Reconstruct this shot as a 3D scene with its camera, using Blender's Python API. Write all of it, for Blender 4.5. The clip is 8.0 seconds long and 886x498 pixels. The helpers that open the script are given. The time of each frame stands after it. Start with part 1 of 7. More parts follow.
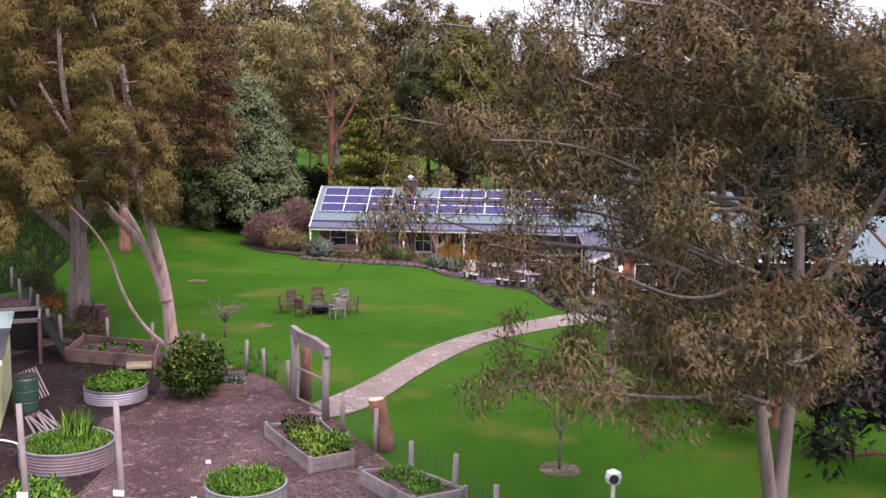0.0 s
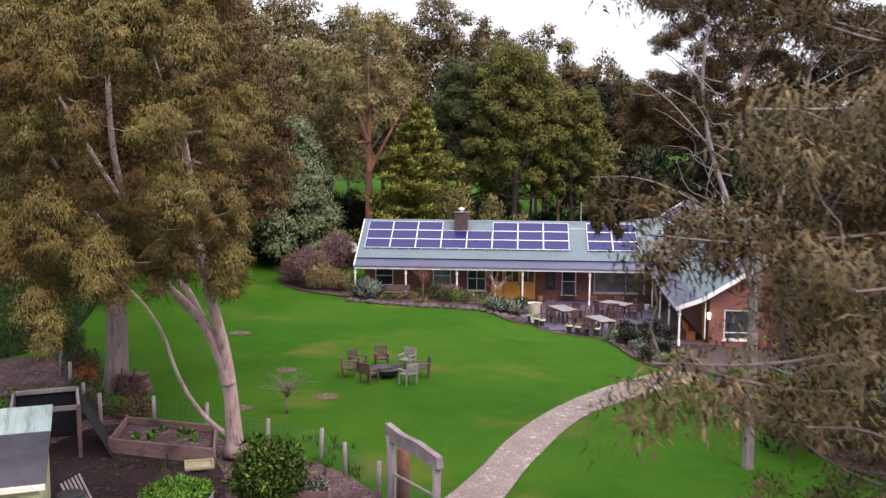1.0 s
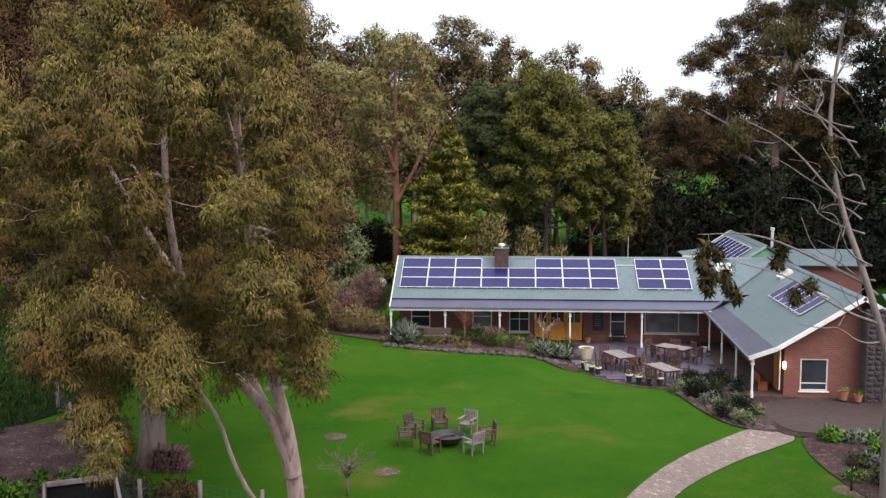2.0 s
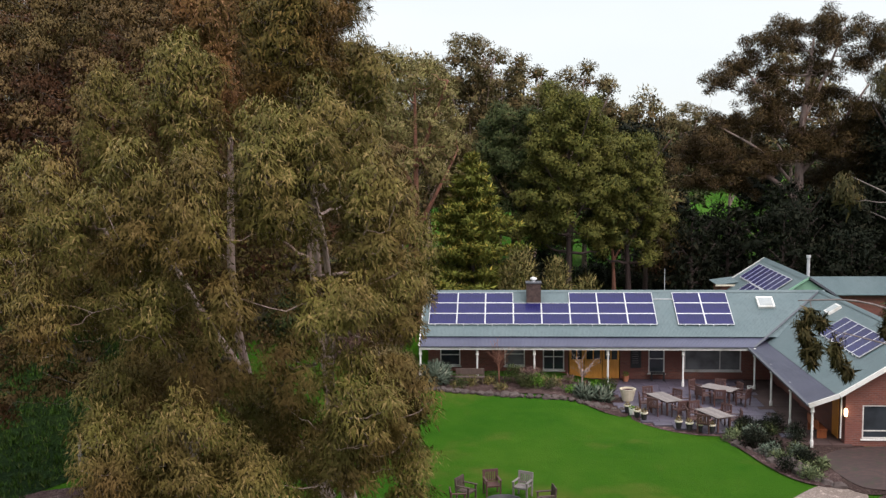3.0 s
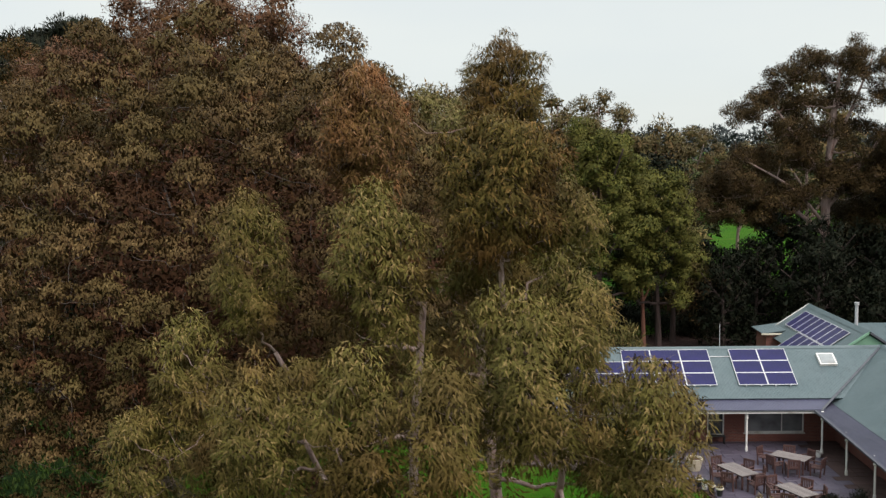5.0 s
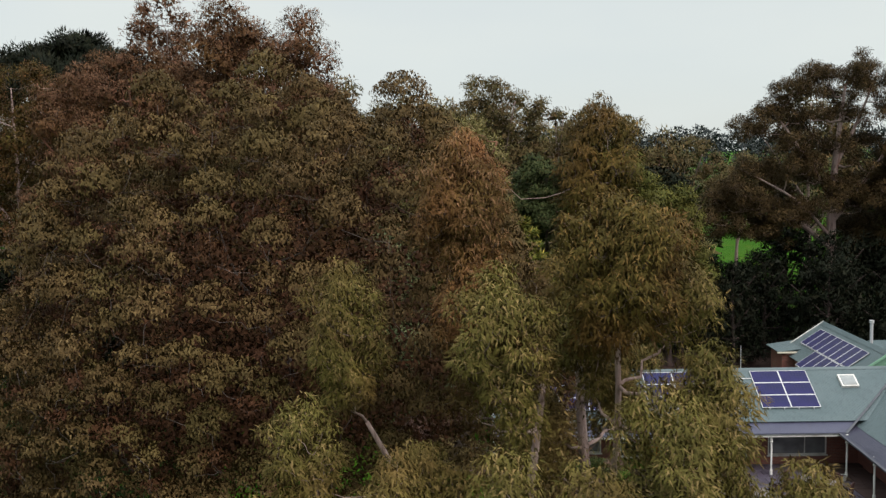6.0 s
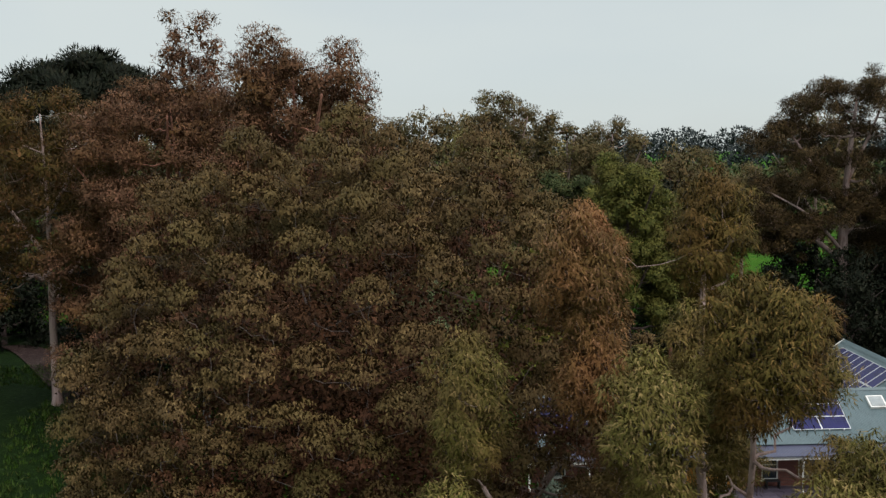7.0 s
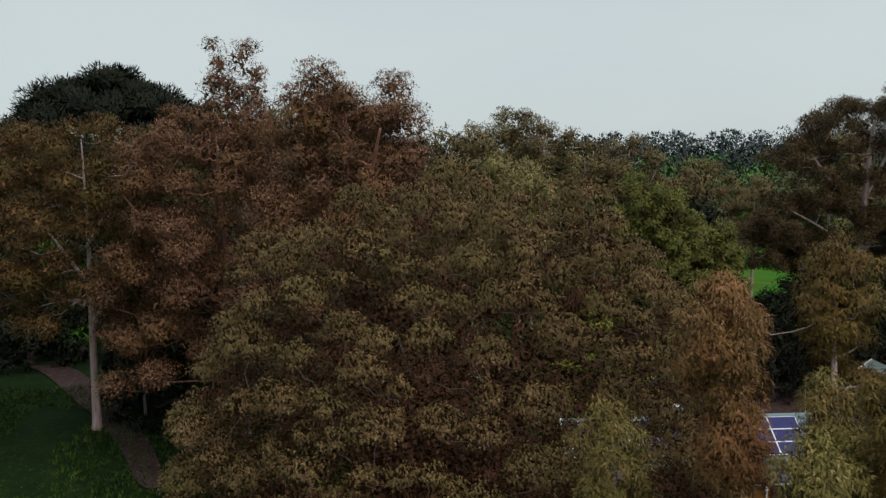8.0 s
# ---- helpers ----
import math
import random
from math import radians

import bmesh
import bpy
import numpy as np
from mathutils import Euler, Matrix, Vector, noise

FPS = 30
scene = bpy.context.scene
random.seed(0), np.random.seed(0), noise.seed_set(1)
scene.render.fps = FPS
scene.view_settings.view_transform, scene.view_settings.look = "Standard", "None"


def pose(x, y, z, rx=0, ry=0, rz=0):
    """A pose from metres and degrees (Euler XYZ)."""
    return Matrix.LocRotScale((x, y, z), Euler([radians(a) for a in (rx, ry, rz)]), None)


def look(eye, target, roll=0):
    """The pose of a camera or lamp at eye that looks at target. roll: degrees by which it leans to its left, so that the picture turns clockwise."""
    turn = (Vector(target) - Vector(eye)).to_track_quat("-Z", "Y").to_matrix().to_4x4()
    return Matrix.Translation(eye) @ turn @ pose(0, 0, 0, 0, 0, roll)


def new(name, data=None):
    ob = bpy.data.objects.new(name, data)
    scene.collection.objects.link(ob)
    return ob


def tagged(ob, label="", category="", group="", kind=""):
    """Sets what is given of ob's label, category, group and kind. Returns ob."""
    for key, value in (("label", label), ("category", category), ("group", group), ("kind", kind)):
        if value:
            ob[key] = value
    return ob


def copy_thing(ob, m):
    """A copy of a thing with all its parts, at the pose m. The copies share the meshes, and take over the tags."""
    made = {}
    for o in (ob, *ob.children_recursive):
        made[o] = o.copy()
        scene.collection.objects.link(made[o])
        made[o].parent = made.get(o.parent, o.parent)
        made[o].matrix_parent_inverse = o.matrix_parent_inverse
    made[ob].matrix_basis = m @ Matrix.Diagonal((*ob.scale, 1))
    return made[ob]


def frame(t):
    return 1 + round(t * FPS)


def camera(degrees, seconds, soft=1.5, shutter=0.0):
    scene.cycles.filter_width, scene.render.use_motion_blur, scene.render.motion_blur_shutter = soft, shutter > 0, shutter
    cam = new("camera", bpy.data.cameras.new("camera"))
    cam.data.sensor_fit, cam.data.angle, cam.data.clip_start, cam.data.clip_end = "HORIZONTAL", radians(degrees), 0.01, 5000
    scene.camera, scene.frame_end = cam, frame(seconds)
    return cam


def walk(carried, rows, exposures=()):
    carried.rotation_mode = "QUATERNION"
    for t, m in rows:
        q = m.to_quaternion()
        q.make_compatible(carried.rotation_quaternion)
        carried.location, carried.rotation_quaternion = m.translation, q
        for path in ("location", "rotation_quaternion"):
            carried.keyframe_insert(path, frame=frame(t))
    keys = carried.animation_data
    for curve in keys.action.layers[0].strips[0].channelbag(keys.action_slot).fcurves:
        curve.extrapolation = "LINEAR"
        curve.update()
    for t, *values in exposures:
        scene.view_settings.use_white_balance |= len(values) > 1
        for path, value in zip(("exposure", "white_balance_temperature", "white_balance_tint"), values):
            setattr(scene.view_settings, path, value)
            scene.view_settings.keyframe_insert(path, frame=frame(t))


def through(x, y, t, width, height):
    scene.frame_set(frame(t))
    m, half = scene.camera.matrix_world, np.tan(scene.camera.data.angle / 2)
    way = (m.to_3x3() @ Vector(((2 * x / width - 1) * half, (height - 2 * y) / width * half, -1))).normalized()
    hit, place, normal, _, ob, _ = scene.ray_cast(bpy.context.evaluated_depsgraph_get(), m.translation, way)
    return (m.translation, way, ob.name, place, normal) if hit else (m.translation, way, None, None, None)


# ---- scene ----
from mathutils import geometry

cam = camera(48.4, 8.0, soft=1.35, shutter=0.2)
PATH = [
    (0, (4.275, 0.723, 9.775), (4.129, 2.7, 9.516), 0.8),
    (0.5, (2.465, 3.457, 10.39), (2.312, 5.435, 10.138), 0.7),
    (1, (0.539, 6.094, 11.074), (0.384, 8.073, 10.829), 0.3),
    (1.5, (-1.078, 8.197, 11.592), (-1.232, 10.177, 11.361), -0.0),
    (3, (-4.86, 12.382, 13.597), (-4.992, 14.367, 13.392), -0.6),
    (3.5, (-6.025, 13.45, 14.258), (-6.143, 15.436, 14.056), -0.7),
    (4, (-7.151, 14.339, 14.955), (-7.253, 16.326, 14.756), -0.8),
    (4.5, (-8.22, 14.986, 15.611), (-8.307, 16.974, 15.414), -0.8),
    (5, (-9.34, 15.386, 16.301), (-9.412, 17.375, 16.106), -0.9),
    (6.5, (-12.733, 15.819, 18.288), (-12.754, 17.809, 18.094), -1.2),
    (7, (-14.062, 15.674, 18.983), (-14.071, 17.665, 18.791), -1.3),
    (7.5, (-15.434, 15.414, 19.621), (-15.43, 17.405, 19.429), -1.3),
    (8, (-17.034, 15.384, 20.424), (-17.02, 17.375, 20.236), -1.3),
]
EXPOSURES = [(0.0, 1.64, 6000, 38), (1.5, 1.38, 6050, 28), (3.5, 0.97, 6200, 20), (5.0, 0.81, 6250, 18), (6.5, 0.61, 6150, 16), (8.0, 0.42, 5950, 15)]
walk(cam, [(t, look(eye, target, roll)) for t, eye, target, roll in PATH], EXPOSURES)

# ---- sky and sun: a pale overcast evening ----
world = bpy.data.worlds.new("world")
scene.world = world
world.use_nodes = True
wn, wl = world.node_tree.nodes, world.node_tree.links
wn.clear()
w_out = wn.new("ShaderNodeOutputWorld")
w_bg = wn.new("ShaderNodeBackground")
w_sky = wn.new("ShaderNodeTexSky")
w_sky.sky_type = "NISHITA"
w_sky.sun_disc = False
w_sky.sun_elevation = radians(58)
w_sky.sun_rotation = radians(130)
w_gain = wn.new("ShaderNodeMix")
w_gain.data_type, w_gain.blend_type = "RGBA", "MULTIPLY"
w_gain.inputs[0].default_value = 1.0
w_gain.inputs[7].default_value = (0.15, 0.15, 0.15, 1)
w_co = wn.new("ShaderNodeTexCoord")
w_map = wn.new("ShaderNodeMapping")
w_map.inputs["Scale"].default_value = (1.2, 1.2, 4.0)
w_noise = wn.new("ShaderNodeTexNoise")
w_noise.inputs["Scale"].default_value = 1.6
w_noise.inputs["Detail"].default_value = 4.0
w_ramp = wn.new("ShaderNodeValToRGB")
w_ramp.color_ramp.elements[0].position, w_ramp.color_ramp.elements[0].color = 0.30, (0.78, 0.78, 0.78, 1)
w_ramp.color_ramp.elements[1].position, w_ramp.color_ramp.elements[1].color = 0.62, (0.97, 0.97, 0.97, 1)
w_mix = wn.new("ShaderNodeMix")
w_mix.data_type = "RGBA"
w_mix.inputs[7].default_value = (0.98, 1.06, 0.955, 1)
wl.new(w_sky.outputs[0], w_gain.inputs[6])
wl.new(w_co.outputs["Generated"], w_map.inputs[0])
wl.new(w_map.outputs[0], w_noise.inputs["Vector"])
wl.new(w_noise.outputs["Fac"], w_ramp.inputs[0])
wl.new(w_ramp.outputs[0], w_mix.inputs[0])
wl.new(w_gain.outputs[2], w_mix.inputs[6])
wl.new(w_mix.outputs[2], w_bg.inputs["Color"])
# an overcast dome is about three times as bright overhead as at the horizon
w_sep = wn.new("ShaderNodeSeparateXYZ")
w_dome = wn.new("ShaderNodeMapRange")
w_dome.interpolation_type = "SMOOTHSTEP"
w_dome.inputs[1].default_value, w_dome.inputs[2].default_value = 0.34, 0.95
w_dome.inputs[3].default_value, w_dome.inputs[4].default_value = 0.475, 0.98
wl.new(w_co.outputs["Generated"], w_sep.inputs[0])
wl.new(w_sep.outputs[2], w_dome.inputs[0])
wl.new(w_dome.outputs[0], w_bg.inputs["Strength"])
wl.new(w_bg.outputs[0], w_out.inputs[0])

sun = new("sun", bpy.data.lights.new("sun", "SUN"))
sun.data.energy, sun.data.angle, sun.data.color = 1.5, radians(45), (1.0, 0.87, 0.76)
sun.matrix_world = look((0, 0, 60), (-0.42 * 60, 0.50 * 60, 60 - 0.76 * 60))

# ---- materials ----
def nodes_of(name):
    m = bpy.data.materials.new(name)
    m.use_nodes = True
    return m, m.node_tree.nodes, m.node_tree.links, m.node_tree.nodes["Principled BSDF"]


def mixed(n, l, fac, a, b, kind="MIX"):
    """A colour mix; fac, a, b are sockets or values."""
    x = n.new("ShaderNodeMix")
    x.data_type, x.blend_type = "RGBA", kind
    for socket, v in ((x.inputs[0], fac), (x.inputs[6], a), (x.inputs[7], b)):
        if isinstance(v, bpy.types.NodeSocket):
            l.new(v, socket)
        elif isinstance(v, (tuple, list)):
            socket.default_value = (*v[:3], 1)
        else:
            socket.default_value = v
    return x.outputs[2]


def noise_of(n, l, scale, detail=3.0, lo=0.35, hi=0.65, stretch=(1, 1, 1), coord="Object", rough=0.55):
    co, mp, tx, rp = (n.new(k) for k in ("ShaderNodeTexCoord", "ShaderNodeMapping", "ShaderNodeTexNoise", "ShaderNodeMapRange"))
    mp.inputs["Scale"].default_value = stretch
    tx.inputs["Scale"].default_value, tx.inputs["Detail"].default_value, tx.inputs["Roughness"].default_value = scale, detail, rough
    rp.inputs[1].default_value, rp.inputs[2].default_value = lo, hi
    l.new(co.outputs[coord], mp.inputs[0])
    l.new(mp.outputs[0], tx.inputs["Vector"])
    l.new(tx.outputs["Fac"], rp.inputs[0])
    return rp.outputs[0]


def bump(n, l, p, height, strength=0.4, distance=0.02):
    b = n.new("ShaderNodeBump")
    b.inputs["Strength"].default_value, b.inputs["Distance"].default_value = strength, distance
    l.new(height, b.inputs["Height"])
    l.new(b.outputs[0], p.inputs["Normal"])


def plain(name, a, b, scale=6.0, rough=0.7, metal=0.0, fine=40.0, relief=0.25, depth=0.01, stretch=(1, 1, 1), dirt=None, coord="Object"):
    """A surface that varies between two colours at a coarse and a fine scale, with relief."""
    m, n, l, p = nodes_of(name)
    big = noise_of(n, l, scale, 3.0, stretch=stretch, coord=coord)
    small = noise_of(n, l, fine, 4.0, 0.3, 0.7, stretch=stretch, coord=coord)
    c = mixed(n, l, big, a, b)
    c = mixed(n, l, 0.35, c, mixed(n, l, small, [v * 0.55 for v in a], [min(1, v * 1.3) for v in b]))
    if dirt:
        c = mixed(n, l, noise_of(n, l, scale * 0.35, 5.0, 0.52, 0.75, coord=coord), c, dirt)
    oi = n.new("ShaderNodeObjectInfo")
    hs = n.new("ShaderNodeHueSaturation")
    mr = n.new("ShaderNodeMapRange")
    mr.inputs[3].default_value, mr.inputs[4].default_value = 0.85, 1.12
    l.new(oi.outputs["Random"], mr.inputs[0])
    l.new(mr.outputs[0], hs.inputs["Value"])
    l.new(c, hs.inputs["Color"])
    l.new(hs.outputs[0], p.inputs["Base Color"])
    p.inputs["Roughness"].default_value, p.inputs["Metallic"].default_value = rough, metal
    if relief:
        bump(n, l, p, small, relief, depth)
    return m


def leafy(name, a, b, tip, patch, tip_share=0.22, rough=0.6, through=0.05, patch_scale=0.45, gain=0.62, clump=1.1):
    """Foliage: every leaf its own tone between a and b, some tip coloured, whole sprays drifting towards patch."""
    m, n, l, p = nodes_of(name)
    mid = [(u + v) / 2 for u, v in zip(a, b)]
    a, b = [tuple(gain * (0.8 * q + 0.2 * w) for q, w in zip(c, mid)) for c in (a, b)]
    tip, patch = [tuple(gain * q for q in c) for c in (tip, patch)]
    geo = n.new("ShaderNodeNewGeometry")
    rnd = geo.outputs["Random Per Island"]
    c = mixed(n, l, rnd, a, b)
    rp = n.new("ShaderNodeMapRange")
    rp.inputs[1].default_value, rp.inputs[2].default_value = 1.0 - tip_share, 1.0 - tip_share + 0.05
    l.new(rnd, rp.inputs[0])
    c = mixed(n, l, rp.outputs[0], c, tip)
    c = mixed(n, l, noise_of(n, l, patch_scale, 2.0, 0.45, 0.72), c, patch)
    tone = n.new("ShaderNodeHueSaturation")
    vary = n.new("ShaderNodeMapRange")
    vary.inputs[3].default_value, vary.inputs[4].default_value = 0.72, 1.3
    l.new(noise_of(n, l, clump, 1.0, 0.32, 0.68), vary.inputs[0])
    l.new(vary.outputs[0], tone.inputs["Value"])
    l.new(c, tone.inputs["Color"])
    c = tone.outputs[0]
    l.new(c, p.inputs["Base Color"])
    p.inputs["Roughness"].default_value = rough
    p.inputs["Specular IOR Level"].default_value = 0.08
    tr = n.new("ShaderNodeBsdfTranslucent")
    l.new(c, tr.inputs["Color"])
    mx = n.new("ShaderNodeMixShader")
    mx.inputs[0].default_value = through
    l.new(p.outputs[0], mx.inputs[1])
    l.new(tr.outputs[0], mx.inputs[2])
    l.new(mx.outputs[0], n["Material Output"].inputs[0])
    return m


def grassy(name):
    m, n, l, p = nodes_of(name)
    big = noise_of(n, l, 0.13, 5.0, 0.44, 0.58)
    mid = noise_of(n, l, 0.9, 4.0, 0.4, 0.66)
    fine = noise_of(n, l, 26.0, 3.0, 0.3, 0.72)
    c = mixed(n, l, big, (0.028, 0.112, 0.0036), (0.056, 0.145, 0.0079))
    c = mixed(n, l, mid, c, (0.040, 0.130, 0.0050))
    c = mixed(n, l, mixed(n, l, fine, (0, 0, 0), (0.5, 0.5, 0.5)), c, (0.0202, 0.0540, 0.0043))
    worn = noise_of(n, l, 0.19, 6.0, 0.56, 0.70)
    c = mixed(n, l, worn, c, (0.1015, 0.1225, 0.0196))
    l.new(c, p.inputs["Base Color"])
    p.inputs["Roughness"].default_value = 0.85
    p.inputs["Specular IOR Level"].default_value = 0.05
    bump(n, l, p, fine, 0.9, 0.05)
    return m


def mulchy(name, a, b, c3, relief=0.9, depth=0.05):
    m, n, l, p = nodes_of(name)
    big = noise_of(n, l, 0.5, 5.0, 0.4, 0.62)
    fine = noise_of(n, l, 14.0, 5.0, 0.36, 0.66)
    vo = n.new("ShaderNodeTexVoronoi")
    co = n.new("ShaderNodeTexCoord")
    vo.inputs["Scale"].default_value = 16.0
    l.new(co.outputs["Object"], vo.inputs["Vector"])
    c = mixed(n, l, big, a, b)
    c = mixed(n, l, fine, c, c3)
    c = mixed(n, l, 0.4, c, vo.outputs["Distance"], "SOFT_LIGHT")
    litter = noise_of(n, l, 3.2, 6.0, 0.56, 0.66, rough=0.7)
    pale = mixed(n, l, 0.7, c, tuple(min(0.9, 1.7 * v + 0.02) for v in b))
    c = mixed(n, l, litter, c, pale)
    l.new(c, p.inputs["Base Color"])
    p.inputs["Roughness"].default_value = 0.95
    p.inputs["Specular IOR Level"].default_value = 0.1
    bump(n, l, p, fine, relief, depth)
    return m


def bricky(name):
    m, n, l, p = nodes_of(name)
    co, mp, br = (n.new(k) for k in ("ShaderNodeTexCoord", "ShaderNodeMapping", "ShaderNodeTexBrick"))
    mp.inputs["Rotation"].default_value = (radians(90), 0, 0)
    geo, sep, gt, swap = (n.new(k) for k in ("ShaderNodeNewGeometry", "ShaderNodeSeparateXYZ", "ShaderNodeMath", "ShaderNodeCombineXYZ"))
    sp = n.new("ShaderNodeSeparateXYZ")
    ab = n.new("ShaderNodeMath")
    ab.operation = "ABSOLUTE"
    gt.operation, gt.inputs[1].default_value = "GREATER_THAN", 0.5
    mixx = n.new("ShaderNodeMix")
    l.new(geo.outputs["True Normal"], sep.inputs[0])
    l.new(sep.outputs[0], ab.inputs[0])
    l.new(ab.outputs[0], gt.inputs[0])
    l.new(co.outputs["Object"], sp.inputs[0])
    l.new(gt.outputs[0], mixx.inputs[0])
    l.new(sp.outputs[0], mixx.inputs[2])
    l.new(sp.outputs[1], mixx.inputs[3])
    l.new(mixx.outputs[0], swap.inputs[0])
    l.new(sp.outputs[2], swap.inputs[1])
    l.new(swap.outputs[0], br.inputs["Vector"])
    br.inputs["Scale"].default_value = 1.0
    br.inputs["Brick Width"].default_value, br.inputs["Row Height"].default_value = 0.24, 0.086
    br.inputs["Mortar Size"].default_value = 0.010
    br.inputs["Color1"].default_value = (0.243, 0.076, 0.049, 1)
    br.inputs["Color2"].default_value = (0.134, 0.044, 0.034, 1)
    br.inputs["Mortar"].default_value = (0.200, 0.152, 0.130, 1)
    c = mixed(n, l, noise_of(n, l, 0.9, 4.0, 0.35, 0.7), br.outputs["Color"], (0.182, 0.068, 0.054))
    l.new(c, p.inputs["Base Color"])
    p.inputs["Roughness"].default_value = 0.9
    bump(n, l, p, br.outputs["Fac"], -0.5, 0.01)
    return m


def paved(name):
    """Clay pavers laid flat in running bond, with sunken dirty joints."""
    m, n, l, p = nodes_of(name)
    co, br = n.new("ShaderNodeTexCoord"), n.new("ShaderNodeTexBrick")
    l.new(co.outputs["Object"], br.inputs["Vector"])
    br.inputs["Scale"].default_value = 1.0
    br.inputs["Brick Width"].default_value, br.inputs["Row Height"].default_value = 0.24, 0.12
    br.inputs["Mortar Size"].default_value = 0.009
    br.inputs["Color1"].default_value = (0.064, 0.032, 0.029, 1)
    br.inputs["Color2"].default_value = (0.036, 0.020, 0.019, 1)
    br.inputs["Mortar"].default_value = (0.04, 0.034, 0.03, 1)
    c = mixed(n, l, noise_of(n, l, 0.7, 5.0, 0.4, 0.7), br.outputs["Color"], (0.034, 0.022, 0.020))
    c = mixed(n, l, noise_of(n, l, 2.3, 4.0, 0.55, 0.75), c, (0.028, 0.030, 0.016))
    l.new(c, p.inputs["Base Color"])
    p.inputs["Roughness"].default_value = 0.9
    bump(n, l, p, br.outputs["Fac"], -0.5, 0.01)
    return m


def ribbed(name, a, b, axis=0, pitch=0.076, rough=0.45, dirt=(0.12, 0.13, 0.12), metal=0.0, depth=0.012):
    """Corrugated sheet: ribs run across the given axis."""
    m, n, l, p = nodes_of(name)
    co, sp, mu, si = (n.new(k) for k in ("ShaderNodeTexCoord", "ShaderNodeSeparateXYZ", "ShaderNodeMath", "ShaderNodeMath"))
    mu.operation, mu.inputs[1].default_value = "MULTIPLY", 2 * math.pi / pitch
    si.operation = "SINE"
    l.new(co.outputs["Object"], sp.inputs[0])
    l.new(sp.outputs[axis], mu.inputs[0])
    l.new(mu.outputs[0], si.inputs[0])
    c = mixed(n, l, noise_of(n, l, 0.55, 4.0), a, b)
    streak = [6, 6, 6]
    streak[1 - axis if axis < 2 else 0] = 0.35
    c = mixed(n, l, noise_of(n, l, 1.0, 4.0, 0.5, 0.85, stretch=tuple(streak)), c, dirt)
    l.new(c, p.inputs["Base Color"])
    p.inputs["Roughness"].default_value, p.inputs["Metallic"].default_value = rough, metal
    bump(n, l, p, si.outputs[0], 0.5, depth)
    return m


def glassy(name, colour=(0.02, 0.025, 0.03), rough=0.05):
    m, n, l, p = nodes_of(name)
    c = mixed(n, l, noise_of(n, l, 1.3, 2.0), colour, [v * 1.8 for v in colour])
    l.new(c, p.inputs["Base Color"])
    p.inputs["Roughness"].default_value = rough
    p.inputs["Specular IOR Level"].default_value = 0.6
    return m


def solar_cells(name):
    m, n, l, p = nodes_of(name)
    co, br = n.new("ShaderNodeTexCoord"), n.new("ShaderNodeTexBrick")
    br.offset, br.inputs["Scale"].default_value = 0.0, 1.0
    br.inputs["Brick Width"].default_value = br.inputs["Row Height"].default_value = 0.158
    br.inputs["Mortar Size"].default_value = 0.004
    br.inputs["Color1"].default_value = (0.010, 0.010, 0.062, 1)
    br.inputs["Color2"].default_value = (0.014, 0.013, 0.080, 1)
    br.inputs["Mortar"].default_value = (0.05, 0.05, 0.09, 1)
    l.new(co.outputs["Object"], br.inputs["Vector"])
    c = mixed(n, l, noise_of(n, l, 0.8, 3.0), br.outputs["Color"], (0.018, 0.016, 0.092))
    l.new(c, p.inputs["Base Color"])
    p.inputs["Roughness"].default_value = 0.25
    p.inputs["Specular IOR Level"].default_value = 0.22
    return m


def barky(name, pale, mid, dark, rust, rust_share=(0.6, 0.8)):
    """Smooth gum bark: pale with long stains and peeling strips."""
    m, n, l, p = nodes_of(name)
    c = mixed(n, l, noise_of(n, l, 2.0, 4.0, 0.35, 0.65, stretch=(3, 3, 0.5)), pale, mid)
    c = mixed(n, l, noise_of(n, l, 3.5, 4.0, 0.56, 0.72, stretch=(2, 2, 0.35)), c, dark)
    c = mixed(n, l, noise_of(n, l, 0.9, 3.0, *rust_share, stretch=(1.5, 1.5, 0.6)), c, rust)
    l.new(c, p.inputs["Base Color"])
    p.inputs["Roughness"].default_value = 0.85
    bump(n, l, p, noise_of(n, l, 14.0, 4.0, stretch=(2, 2, 0.4)), 0.5, 0.03)
    return m


GRASS = grassy("mown grass")
# grass colours lowered to stand for the shade of the western trees
GRASSSHADE = mulchy("long grass darkened for tree shade", (0.009, 0.026, 0.003), (0.018, 0.042, 0.005), (0.005, 0.014, 0.003), 1.0, 0.08)
MULCH = mulchy("brown bark mulch", (0.068, 0.042, 0.039), (0.120, 0.081, 0.075), (0.036, 0.021, 0.019))
DIRT = mulchy("bare earth", (0.098, 0.058, 0.056), (0.185, 0.125, 0.118), (0.050, 0.030, 0.030))
# brown earth with tree shade worked into its tones
EARTHSHADE = mulchy("bare earth toned down for shade", (0.050, 0.031, 0.028), (0.085, 0.058, 0.050), (0.030, 0.018, 0.017))
# bare earth in much darker tones, for soil shaded by the near gum
SOILSHADE = mulchy("bare earth darkened for gum shade", (0.030, 0.018, 0.018), (0.052, 0.034, 0.032), (0.018, 0.011, 0.011))
NETTING = plain("black shade cloth", (0.004, 0.004, 0.005), (0.010, 0.009, 0.010), 3.0, 1.0)
GRAVEL = mulchy("pale gravel", (0.205, 0.165, 0.142), (0.270, 0.222, 0.196), (0.150, 0.118, 0.104), 0.5, 0.02)
PAVER = plain("grey stone pavers", (0.062, 0.054, 0.078), (0.100, 0.088, 0.122), 0.7, 0.45, dirt=(0.042, 0.035, 0.046))
